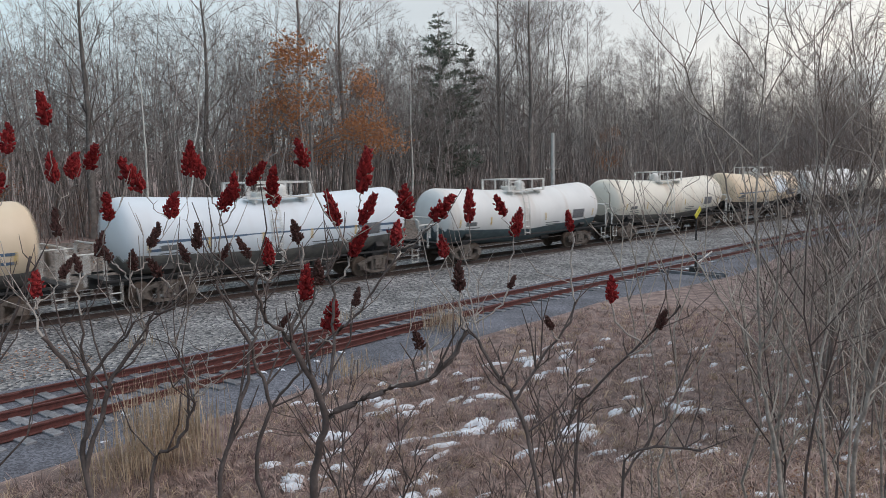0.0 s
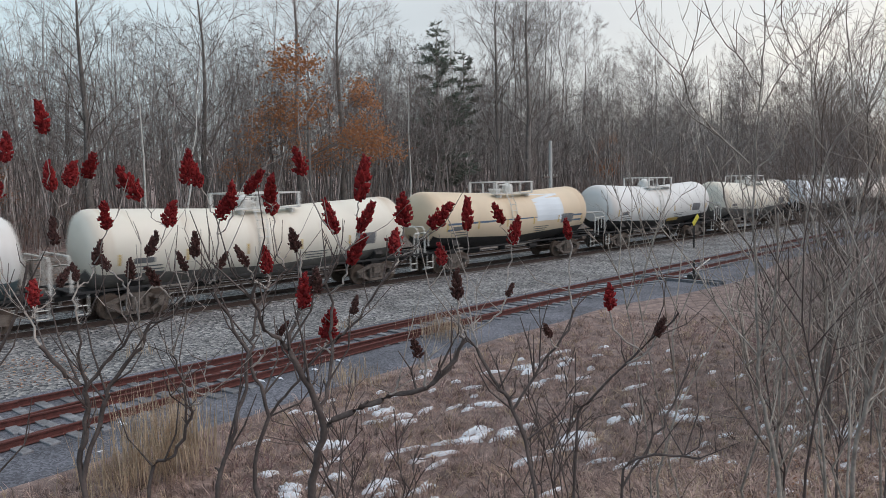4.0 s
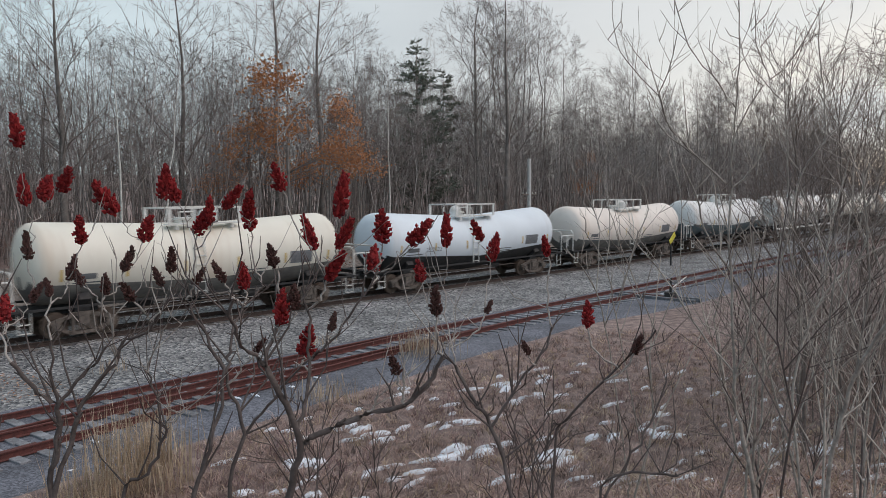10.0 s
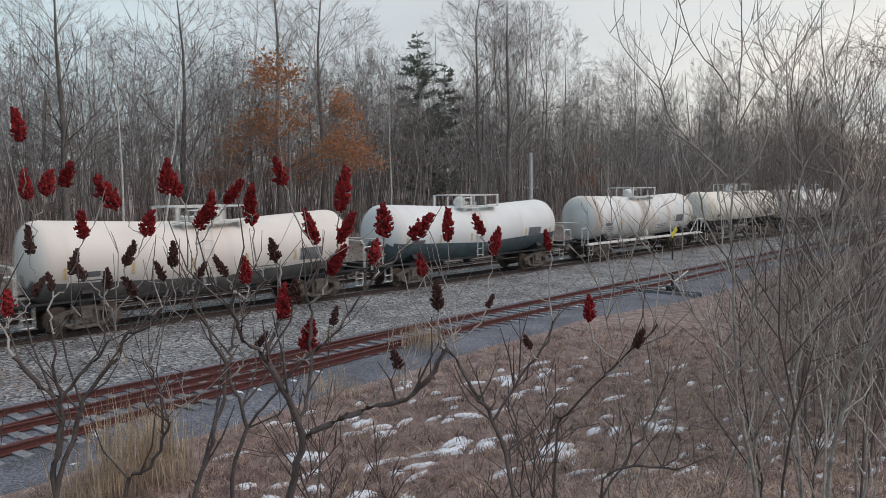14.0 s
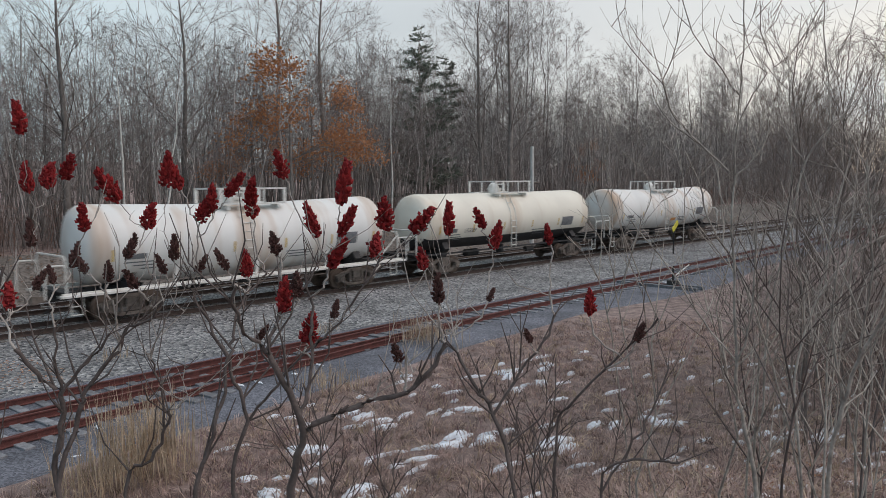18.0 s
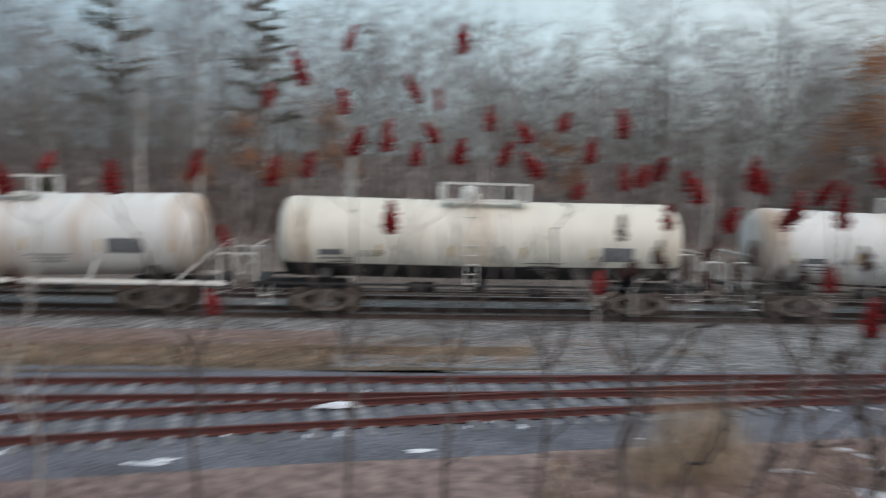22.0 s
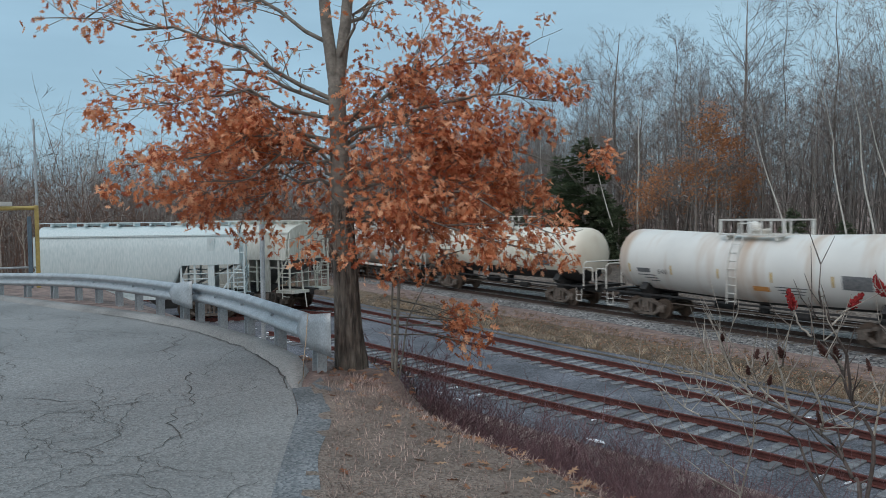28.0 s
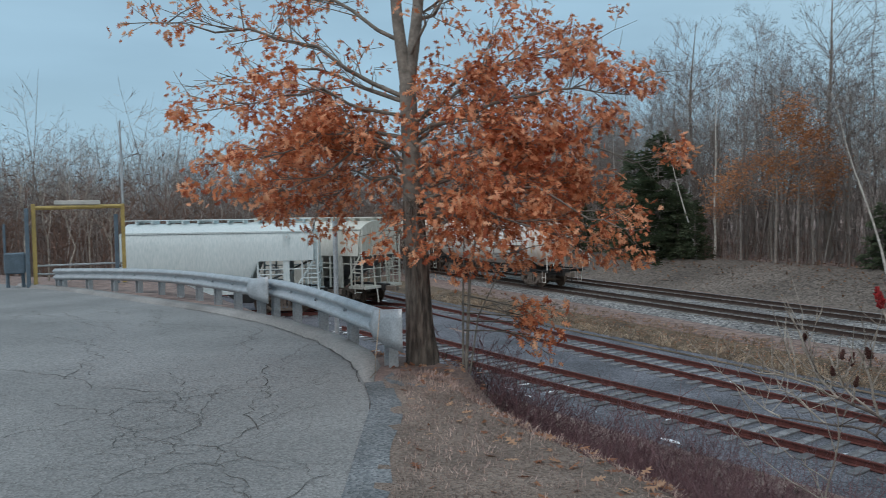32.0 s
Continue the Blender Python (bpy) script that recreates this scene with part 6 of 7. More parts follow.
def head_mesh(seed):
    """A ragged, pointed sumac cone: spikelets of small downy berries."""
    rng = random.Random(seed)
    v, f = [], []
    full = rng.uniform(0.85, 1.15)
    for k in range(40):
        t = (k + 0.5) / 40
        rad = 0.036 * full * (math.sin(math.pi * min(1, 0.2 + 0.8 * t)) ** 0.7) * (1.25 - 0.55 * t) * rng.uniform(0.82, 1.08)
        a = k * 2.39996 + rng.gauss(0, 0.3)
        p0 = Vector((0, 0, 0.15 * t))
        p1 = p0 + Vector((rad * math.cos(a), rad * math.sin(a), 0.012 + rng.uniform(0, 0.02)))
        for q in range(5):
            c = p0.lerp(p1, (q + 1.6) / 6.6) + Vector((rng.gauss(0, 0.004), rng.gauss(0, 0.004), rng.gauss(0, 0.004)))
            s = rng.uniform(0.0075, 0.012)
            b = len(v)
            out = Vector((math.cos(a), math.sin(a), 1.0)).normalized()
            sd = Vector((-math.sin(a), math.cos(a), 0))
            w = out.cross(sd)
            v += [c + out * s * 1.6, c + sd * s, c + w * s, c - sd * s, c - w * s, c - out * s]
            f += [(b, b + 1, b + 2), (b, b + 2, b + 3), (b, b + 3, b + 4), (b, b + 4, b + 1), (b + 5, b + 2, b + 1), (b + 5, b + 3, b + 2), (b + 5, b + 4, b + 3), (b + 5, b + 1, b + 4)]
    return v, f


HEADS, OLD_HEADS = [], []
for k in range(4):
    v, f = head_mesh(k)
    HEADS.append(mesh_of("fruit_head", v, f, M_HEAD))
    OLD_HEADS.append(mesh_of("fruit_head", v, f, M_HEAD_OLD))


def shrub(label, d, limbs, heads=(), seed=0, name="sumac_shrub", category="shrub", group="sumac shrubs", low=M_SUMAC_DARK, pale=M_SUMAC_STEM, deep=0.25, side=5, fine=0.0058, size=1.0, stout=1.0):
    """A shrub near the eye, about d metres off. limbs: (radius in mm, bends of the limb as azimuth, elevation, ...), thickest first;
    a limb that starts on another grows from it, the rest from the ground. heads: (azimuth, elevation, withered; None for a bare tip)."""
    rng = random.Random(seed)
    sh = new(name)
    tagged(sh, label, category, group)
    marks = []

    def curve(pts, k=4):
        out = []
        for i in range(len(pts) - 1):
            a, b, c, e = pts[max(0, i - 1)], pts[i], pts[i + 1], pts[min(len(pts) - 1, i + 2)]
            for j in range(k):
                t = j / k
                out.append(0.5 * (2 * b + (c - a) * t + (2 * a - 5 * b + 4 * c - e) * t * t + (3 * b - a - 3 * c + e) * t ** 3))
        return out + [pts[-1]]

    def sprout(tw, p, d0, ln, r):
        """A short side twig that turns up."""
        e = (d0 * 0.5 + Vector((rng.gauss(0, 0.7), rng.gauss(0, 0.7), rng.uniform(0.2, 1.0)))).normalized()
        q = p + e * ln * 0.5 + Vector((rng.gauss(0, 0.02), rng.gauss(0, 0.02), 0))
        tw.limb([p, q, q + (e + Vector((rng.gauss(0, 0.25), rng.gauss(0, 0.25), 0.45))).normalized() * ln * 0.5], [r, r * 0.75, r * 0.4], 4)
        return q

    def lay(pts, r0, r1, mat, nm, grow_side):
        tw = Twigs()
        fine_pts = curve(pts)
        n = len(fine_pts) - 1
        for i in range(1, n):
            fine_pts[i] = fine_pts[i] + Vector((rng.gauss(0, 0.2), rng.gauss(0, 0.2), rng.gauss(0, 0.12))) * (0.03 + r0 * 0.3) * (0.55 if stout < 1 else 1)
        rad = [(r0 + (r1 - r0) * i / n) * rng.uniform(0.93, 1.1) for i in range(n + 1)]
        tw.limb(fine_pts, rad, 7 if r0 > 0.012 else 5)
        for i, p in enumerate(fine_pts):
            az = math.degrees(math.atan2(p.x, p.y))
            marks.append((az, math.degrees(math.atan2(p.z - EYE, math.hypot(p.x, p.y))), p, rad[i]))
            if i and rng.random() < 0.3:
                knot = Vector((rng.gauss(0, 1), rng.gauss(0, 1), rng.uniform(0.2, 1.2))).normalized()
                tw.limb([p, p + knot * rng.uniform(0.012, 0.05)], [rad[i] * 0.5, rad[i] * 0.3], 4)
        for _ in range(grow_side):
            i = rng.randint(max(1, n // 3), n)
            q = sprout(tw, fine_pts[i], (fine_pts[i] - fine_pts[i - 1]).normalized(), rng.uniform(0.12, 0.5), min(rad[i] * 0.6, 0.006))
            if rng.random() < 0.5:
                sprout(tw, q, Vector((0, 0, 1)), rng.uniform(0.08, 0.25), 0.0032)
        part_of(nm, tw.mesh(nm, mat), mat, sh)

    for mm, bends in limbs:
        pairs = [(bends[i], bends[i + 1]) for i in range(0, len(bends), 2)]
        near = min(marks, key=lambda m: math.hypot(m[0] - pairs[0][0], m[1] - pairs[0][1])) if marks else None
        r0 = mm * 0.00074 * stout
        if near and math.hypot(near[0] - pairs[0][0], near[1] - pairs[0][1]) < 1.7:
            d0 = math.hypot(near[2].x, near[2].y)
            r0 = min(r0, near[3] * 0.95)
            first = [near[2]]
        else:
            d0 = d + rng.uniform(-deep, deep)
            p = eye_point(*pairs[0], d0)
            gx0, gy0 = p.x + rng.gauss(0, 0.08), p.y + rng.gauss(0, 0.08)
            first = [Vector((gx0, gy0, ground_z(gx0, gy0) - 0.1)), p]
        slant = rng.uniform(-deep, deep) * 1.5
        rest = [eye_point(a, e, d0 + slant * (i + 1) / len(pairs)) for i, (a, e) in enumerate(pairs[1:])]
        lay(first + rest, r0, r0 * 0.6, low if mm > 10 else pale, "branch", side)
    for a, e, old in sorted(heads, key=lambda h: h[1]):
        tip_el = e - (1.0 if old is not None else 0)
        def cost(m):
            da, de = a - m[0], tip_el - m[1]
            return math.hypot(da, de) + (50 if de < 0.7 * abs(da) + 0.4 else 0) + 0.25 * abs(da)
        m = min(marks, key=cost)
        d0 = math.hypot(m[2].x, m[2].y)
        end = eye_point(a, tip_el, d0 + rng.uniform(-0.12, 0.12))
        p = m[2]
        bend = p.lerp(end, 0.4)
        bend = Vector((p.x + (end.x - p.x) * rng.uniform(0.5, 0.72), p.y + (end.y - p.y) * 0.6, bend.z)) + Vector((rng.gauss(0, 0.012), rng.gauss(0, 0.012), 0))
        r = min(m[3], fine if old is not None else fine * 0.7)
        lay([p, bend, end], r, r * 0.8 if old is not None else r * 0.4, pale, "twig", 1 if rng.random() < 0.5 else 0)
        if old is None:
            continue
        hd = part_of("fruit_head", rng.choice(OLD_HEADS if old else HEADS), None, sh)
        s = rng.uniform(0.72, 1.04) * (0.68 if old else 1.0) * size
        dv = (end - bend).normalized() + Vector((rng.gauss(0, 0.22), rng.gauss(0, 0.22), 0.35))
        w = s * rng.uniform(0.85, 1.1)
        hd.matrix_basis = Matrix.Translation(end) @ dv.to_track_quat("Z", "Y").to_matrix().to_4x4() @ Matrix.Rotation(rng.uniform(0, 6), 4, "Z") @ Matrix.Diagonal((w, w, s * rng.uniform(0.9, 1.15), 1))
    return sh


def at(*vals, old=False):
    return [(vals[i], vals[i + 1], old) for i in range(0, len(vals), 2)]


LAB = "sumac with crimson fruit heads on grey forking stems"
shrub(LAB, 4.1, ((19, (19.0, -19.9, 19.4, -16.8, 19.6, -14.1, 18.5, -13.0, 17.0, -10.8)), (20, (19.8, -20.0, 20.5, -15.5, 21.1, -13.9, 23.2, -11.5, 23.8, -10.1)), (12, (23.8, -10.1, 25.5, -9.4, 26.6, -7.6)),
                 (10, (23.2, -11.5, 23.2, -10.2, 23.0, -8.1)), (11, (19.6, -14.1, 19.4, -12.3, 19.4, -9.6)), (12, (19.6, -14.1, 20.6, -12.7, 21.8, -11.6, 22.7, -10.4)), (8, (17.0, -10.8, 16.2, -8.5))),
      at(18.1, 4.0, 18.3, 0.2, 19.3, 0.5, 20.4, 1.1, 21.5, -2.4, 16.8, -7.2, 23.7, -0.5, 25.3, -2.4) + at(18.3, -3.3, 18.3, -6.1, 19.5, -5.8, 20.6, -4.8, 21.5, -5.2, 24.0, -4.4, 22.8, -5.9, 24.6, -6.4, 26.5, -5.5, old=True), 1)
shrub("low sumac with a crooked dark stem and bare tips", 3.9, ((15, (23.2, -20.6, 24.9, -19.0, 26.1, -16.9, 26.3, -15.9)), (11, (26.1, -16.9, 25.9, -14.6, 25.3, -12.3)), (8, (26.3, -15.9, 27.3, -15.5, 27.6, -14.8)), (7, (25.3, -12.3, 26.4, -9.5))),
      at(26.8, 0.5) + at(27.1, -4.6, old=True) + [(24.6, -11.0, None), (26.9, -12.8, None)], 2)
shrub(LAB, 4.0, ((17, (28.0, -21.3, 29.0, -18.5, 30.0, -15.8, 30.5, -12.6, 30.9, -11.1)), (17, (30.6, -21.6, 31.6, -17.1, 30.9, -14.3, 30.2, -11.8)), (11, (30.5, -12.6, 29.6, -10.7, 28.4, -8.2, 27.6, -7.1)), (11, (30.9, -11.1, 31.6, -8.7, 33.4, -6.8)),
                 (11, (31.6, -17.1, 33.4, -15.2, 35.1, -13.5, 37.1, -11.4))),
      at(27.7, 0.3, 28.9, -2.0, 29.8, -1.3, 30.8, -0.2, 32.4, -0.8, 32.1, -6.0, 32.6, -1.8) + at(28.6, -5.5, 30.7, -5.4, 32.6, -10.5, old=True), 3)
shrub("sumac with a thick dark forked stem and crimson heads", 3.7, ((27, (34.7, -22.0, 35.7, -18.0, 34.5, -14.5, 33.2, -12.4)), (20, (35.7, -18.0, 37.8, -17.1, 40.7, -16.3, 43.5, -15.6, 45.0, -14.3, 46.4, -12.1)), (13, (33.2, -12.4, 31.9, -10.9, 31.1, -9.2, 31.0, -7.6)),
                 (12, (33.2, -12.4, 34.1, -10.2, 34.5, -9.4, 36.4, -7.5)), (13, (35.8, -17.5, 36.2, -15.4, 36.6, -12.2, 36.5, -9.4, 36.1, -6.9)), (11, (36.6, -12.2, 38.0, -11.0, 40.0, -8.5, 41.7, -5.7)), (9, (43.5, -15.6, 43.3, -14.2, 44.3, -12.7)), (8, (40.8, -16.3, 41.2, -15.7, 41.5, -14.8))),
      at(34.9, 1.0, 37.1, -3.3, 38.8, -0.9, 38.7, -3.2, 37.9, -5.5, 34.5, -8.7, 36.1, -10.9, 41.3, -4.9, 42.0, -2.9, 44.0, -3.0) + at(34.2, -4.5, 35.5, -7.6, 38.1, -9.2, 43.0, -12.5, 45.9, -8.3, old=True), 4, side=4)
shrub("sumac with dark crooked stems and few crimson heads", 4.2, ((18, (51.5, -22.5, 50.1, -17.3, 48.6, -15.4, 47.3, -12.9, 45.9, -11.8)), (13, (50.1, -17.3, 51.5, -15.0, 53.6, -12.1, 54.5, -10.0)), (8, (47.3, -12.9, 46.8, -10.0, 46.4, -7.0))),
      at(44.9, -5.8, 46.7, -3.2, 49.3, -2.7, 50.0, -4.3, 54.2, -3.9) + at(49.6, -8.1, 52.8, -11, old=True), 5, side=7)
shrub("sumac with dark arching stems and one crimson head", 4.2, ((13, (58.0, -22.2, 59.7, -20.1, 62.4, -19.9, 63.6, -19.9)), (12, (59.0, -22.1, 60.0, -19.4, 61.6, -16.6, 62.7, -13.6)), (12, (54.8, -18.5, 55.5, -16.7, 59.2, -12.8, 61.9, -10.1))), at(57.1, -9.1) + at(60.4, -10.8, old=True), 6, side=6)


def bowl(az):
    """Limbs of a sumac that forks low into a wide bowl."""
    return ((19, (az, -21, az + 0.4, -16, az - 0.2, -12.5)), (13, (az - 0.2, -12.5, az - 2.2, -9, az - 3.6, -5)), (13, (az, -13.5, az + 2.0, -10, az + 3.4, -5.5)), (11, (az - 0.2, -12.5, az + 0.4, -8, az + 0.2, -3.5)))


shrub(LAB, 4.2, bowl(-12.5), at(-7.6, 5.4, -12.8, 0.2, -17.8, -0.9, -10.3, -4.5, -7.3, -0.1, -11.1, -9.3), 7)
shrub(LAB, 4.0, bowl(-1.5), at(-2.1, 5.2, -2.1, 9.7, -4.8, 7.1, -4.8, 0.6, -1.6, 2.2, 1.0, 2.6, 1.4, -3.4), 8)
shrub(LAB, 4.0, bowl(6.0), at(6.3, 9.7, 3.3, 6.2, 4.8, 5.7, 8.5, 4.3, 4.8, 3.4, 3.1, 1.6, 6.1, 1.8, 9.3, 1.8), 9)
shrub(LAB, 4.3, bowl(13.2), at(11.5, 3.5, 12.4, 1.0, 13.6, 4.4, 14.8, -0.5, 15.7, 2.1), 10)
shrub("leaning pale sumac with withered heads below the bank", 4.4, ((16, (-29.6, -18.5, -30.2, -17.1, -31.5, -15.1, -34.0, -13.5, -36.3, -12.6)), (9, (-36.3, -12.6, -38.8, -11.6, -41.5, -11.3)), (10, (-34.0, -13.5, -35.9, -11.9, -36.8, -10.0)), (9, (-36.3, -12.6, -37.5, -11.3, -38.5, -9.5)),
                 (10, (-32.1, -15.0, -32.0, -13.5, -32.8, -10.7)), (10, (-33.7, -13.7, -34.5, -11.1, -35.2, -9.3))),
      at(-38.4, -8.0, -34.4, -8.9, -36.6, -10.2, -35.6, -9.5, -36.2, -9.1, -32.1, -13.0, -35.3, -10.8, old=True) + [(-39.6, -10.4, None), (-37.6, -9.2, None), (-41.0, -10.0, None)], 31, pale=M_SAPLING, side=5, size=0.66, stout=0.95)
shrub("leaning sumac with a crimson head and bare pale tips", 4.3, ((15, (-29.0, -16, -30.3, -12.4, -31.1, -10.0, -32.7, -8.4)), (11, (-30.3, -12.4, -30.6, -9.5, -31.5, -7.6, -32.3, -5.4)), (9, (-29.4, -14.5, -28.0, -9.5, -27.4, -6.0))),
      at(-33.8, -5.7, -30.5, -5.4, -28.4, -4.6) + at(-31.8, -8.7, -31.1, -8.8, -29.2, -9.4, old=True), 11, pale=M_SAPLING, side=4, size=0.72, stout=0.95)
shrub("pale bare sumac stems reaching over the bank", 4.7, ((13, (-31.0, -20.5, -32.6, -17.4, -34.0, -14.7, -37.0, -14.3, -39.7, -14.2)), (8, (-39.7, -14.2, -41.3, -13.3, -44.1, -11.1)), (8, (-37.0, -19.1, -36.3, -15.4, -36.4, -12.9)), (8, (-37.0, -14.3, -39.0, -12.6, -40.5, -12.4))), [(-42.5, -12.6, None), (-45.0, -12.5, None), (-38.5, -12.2, None)], 32, pale=M_SAPLING, side=7, stout=0.95)
shrub("leaning sumac with withered fruit heads below the lawn", 4.2, ((15, (-22.5, -19, -24.5, -14, -25.0, -9)), (11, (-24.5, -14, -22.8, -9, -22.4, -4)), (10, (-24.8, -11.5, -26.6, -8.6))), at(-24.0, -1.0, -22.0, 0.5) + at(-26.2, -6.0, -23.5, -7.0, old=True), 12, low=M_SUMAC_STEM)


def sapling(label, x, y, h, r, seed, mat, lean=0.0, spread=0.45, forks=7, depth=2, n=5, kids=(2, 3)):
    """A thin, many-forked young tree near the eye."""
    rng = random.Random(seed)
    tw = Twigs()
    pts, rad = [Vector((0, 0, -0.15))], [r * 1.2]
    a = rng.uniform(0, math.tau)
    for k in range(1, 7):
        u = k / 6
        pts.append(Vector((lean * h * u + rng.gauss(0, 0.018) * h, rng.gauss(0, 0.018) * h, h * u)))
        rad.append(max(0.0035, r * (1 - 0.85 * u)))
    tw.limb(pts, rad, 6)
    main, tw = tw, Twigs()
    for k in range(forks):
        u = rng.uniform(0.3, 0.9)
        i = min(5, int(u * 6))
        q = pts[i].lerp(pts[i + 1], u * 6 - i)
        a += 2.4
        d = Vector((math.cos(a) * spread, math.sin(a) * spread, 1.0)).normalized()
        grow(tw, rng, q, d, h * 0.42 * (1.15 - u), r * 0.55 * (1.1 - u) + 0.003, depth, spread * 0.9, 0.45, 4, kids, 0.62, thin=0.0014)
    t = new("sapling")
    tagged(t, label, "sapling", "saplings beside the field")
    part_of("stem", main.mesh("stem", mat), mat, t)
    part_of("branch", tw.mesh("branch", mat), mat, t)["kind"] = "stuff"
    t.matrix_basis = pose(x, y, ground_z(x, y))


random.seed(91)


def place(az, d):
    return d * math.sin(radians(az)), d * math.cos(radians(az))


def tips(*vals):
    return [(vals[i], vals[i + 1], None) for i in range(0, len(vals), 2)]


# the tall forked sapling and its neighbours
BARE = dict(name="sapling", category="sapling", group="saplings beside the field", low=M_SAPLING, pale=M_SAPLING, deep=0.35, side=6, stout=0.74)
shrub("tall pale grey sapling forking into long upswept limbs", 5.4, ((30, (68.8, -21.1, 68.1, -17.7, 67.3, -14.6, 67.3, -12.8)), (21, (67.3, -12.8, 67.0, -7.0, 66.7, -3.0, 66.9, 0.0)), (17, (66.9, 0.0, 66.8, 1.9, 67.0, 5.4, 67.2, 9.3, 67.0, 13.5)), (15, (67.3, -12.8, 67.9, -11.1, 68.2, -8.8, 68.3, -3.0)), (15, (66.9, 0.0, 64.5, 2.2, 62.8, 4.1, 61.9, 6.5)),
      (11, (61.9, 6.5, 60.2, 8.3, 59.0, 10.2, 58.6, 13.5)), (9, (61.9, 6.5, 62.7, 8.6, 63.2, 11.0)), (9, (64.2, 2.3, 62.6, 3.7, 61.5, 5.3, 61.2, 6.5)), (13, (66.9, -0.2, 68.3, 1.4, 69.0, 3.3)), (14, (66.9, 3.6, 67.6, 5.0, 68.7, 6.8, 70.6, 8.6, 72.8, 13.0)), (9, (68.7, 6.8, 67.9, 7.8, 67.2, 9.7)),
      (10, (68.9, 7.3, 68.3, 9.6, 67.9, 14.0)), (12, (67.0, 5.4, 65.8, 7.2, 63.9, 9.7, 62.6, 14.0)), (12, (67.3, -12.8, 65.0, -10.1, 62.7, -6.6, 59.9, -3.1))), (), 21, **BARE)
shrub("leaning pale grey sapling with long side limbs", 5.9, ((18, (68.2, -19, 69.0, -16.7, 69.1, -13.1, 69.4, -8.8, 70.5, -3.0, 71.2, 0.8, 72.6, 3.0, 73.6, 4.3, 74.4, 6.6)), (11, (72.6, 3.0, 72.5, 5.8, 72.1, 8.7, 72.0, 11.5)), (9, (70.5, -3.0, 70.3, 2.8, 70.1, 5.5, 70.0, 8.5)), (10, (70.2, 4.0, 71.4, 6.0, 72.3, 6.8, 73.5, 9.0, 74.1, 12.4)), (9, (69.4, -8.8, 68.0, -4, 66.6, -1)), (8, (71.2, 0.8, 70.0, 2.9, 69.4, 5.0))), (), 22, **BARE)
shrub("slender grey sapling leaning across its neighbours", 5.5, ((15, (71.6, -20.5, 70.4, -15.7, 68.6, -9.9, 67.0, -6.1, 65.4, -3.5, 64.5, -0.6, 63.6, 1.6)), (9, (68.6, -9.9, 69.6, -6.0, 70.2, -2.5)), (8, (66.2, -4.8, 66.0, -1.5, 65.2, 2.0))), (), 23, **BARE)
shrub("grey sapling arching out of the scrub", 5.2, ((18, (71.6, -19.4, 71.0, -14.3, 71.6, -10.4, 72.7, -7.4, 74.6, -4.9, 77.5, -3.0)), (11, (71.6, -10.4, 71.0, -6, 70.0, -2)), (10, (72.7, -7.4, 73.0, -3, 74.0, 2.0)), (9, (74.6, -4.9, 76.4, -0.5))), (), 24, **BARE)
shrub("thick grey sapling leaning outward", 4.9, ((25, (73.3, -20.4, 73.8, -16.2, 74.8, -12.1, 76.4, -8.8, 79, -4)), (12, (74.0, -15.0, 73.2, -10, 73.4, -4)), (10, (74.8, -12.1, 75.4, -6, 74.8, 1))), (), 25, **BARE)
shrub("slender grey sapling leaning across its neighbours", 5.7, ((14, (75.6, -20, 75.0, -18.1, 73.7, -12.9, 72.3, -8.6, 71.0, -5.3, 69.8, -2)), (9, (73.7, -12.9, 74.2, -8, 75.2, -3)), (8, (72.3, -8.6, 72.6, -5, 72.0, -1))), (), 26, **BARE)
shrub("slender grey sapling beside the field", 5.8, ((12, (61.9, -22, 61.4, -20.5, 60.4, -15.5, 59.1, -9.1, 58.4, -5.7, 56.9, -3.1)), (8, (59.1, -9.1, 60.4, -4.0, 61.3, -1.5, 60.7, 0.5, 59.4, 1.6, 58.1, 3.8)), (7, (58.4, -5.7, 58.6, -2, 58.0, 1.2))), (), 27, **BARE)
shrub("slender grey sapling beside the field", 5.6, ((11, (60.2, -22, 59.9, -19.7, 58.9, -12.8, 57.7, -7.5, 55.5, -4.3)), (8, (57.7, -7.5, 57.9, -3.0, 57.2, -1.0, 56.1, 1.2, 55.5, 2.6)), (7, (58.3, -10.2, 59.7, -6.5, 60.6, -3))), (), 28, **BARE)
shrub("grey sapling with crooked upper limbs", 5.3, ((14, (75.4, -20, 75.4, -17.8, 75.6, -11.6, 74.5, -8.5, 72.4, -3.4, 71.0, 0.5)), (9, (75.6, -11.6, 77, -6, 77.5, 0)), (9, (74.0, -7.2, 74.6, -3, 76.0, 1.5))), (), 29, **BARE)
for k in range(16):
    az = 57.5 + 21 * random.random() ** 0.72
    x, y = place(az, random.uniform(5.2, 9.5))
    h = random.uniform(1.6, 4.2)
    sapling("thin pale bare sapling in the scrub", x, y, h, random.uniform(0.009, 0.016), 400 + k, random.choice((M_SAPLING, M_SAPLING, M_SUMAC_DARK)), random.gauss(0, 0.2), 0.75, 7, 1, 4)
for k in range(24):
    az = 68 + 12 * random.random() ** 0.6
    x, y = place(az, random.uniform(12, 22))
    sapling("thin grey-brown bare sapling in the scrub", x, y, random.uniform(2.6, 4.8), random.uniform(0.01, 0.016), 430 + k, random.choice((M_SAPLING, M_SCRUB, M_SCRUB)), random.gauss(0, 0.18), 0.9, 8, 2, 4, (2, 3))
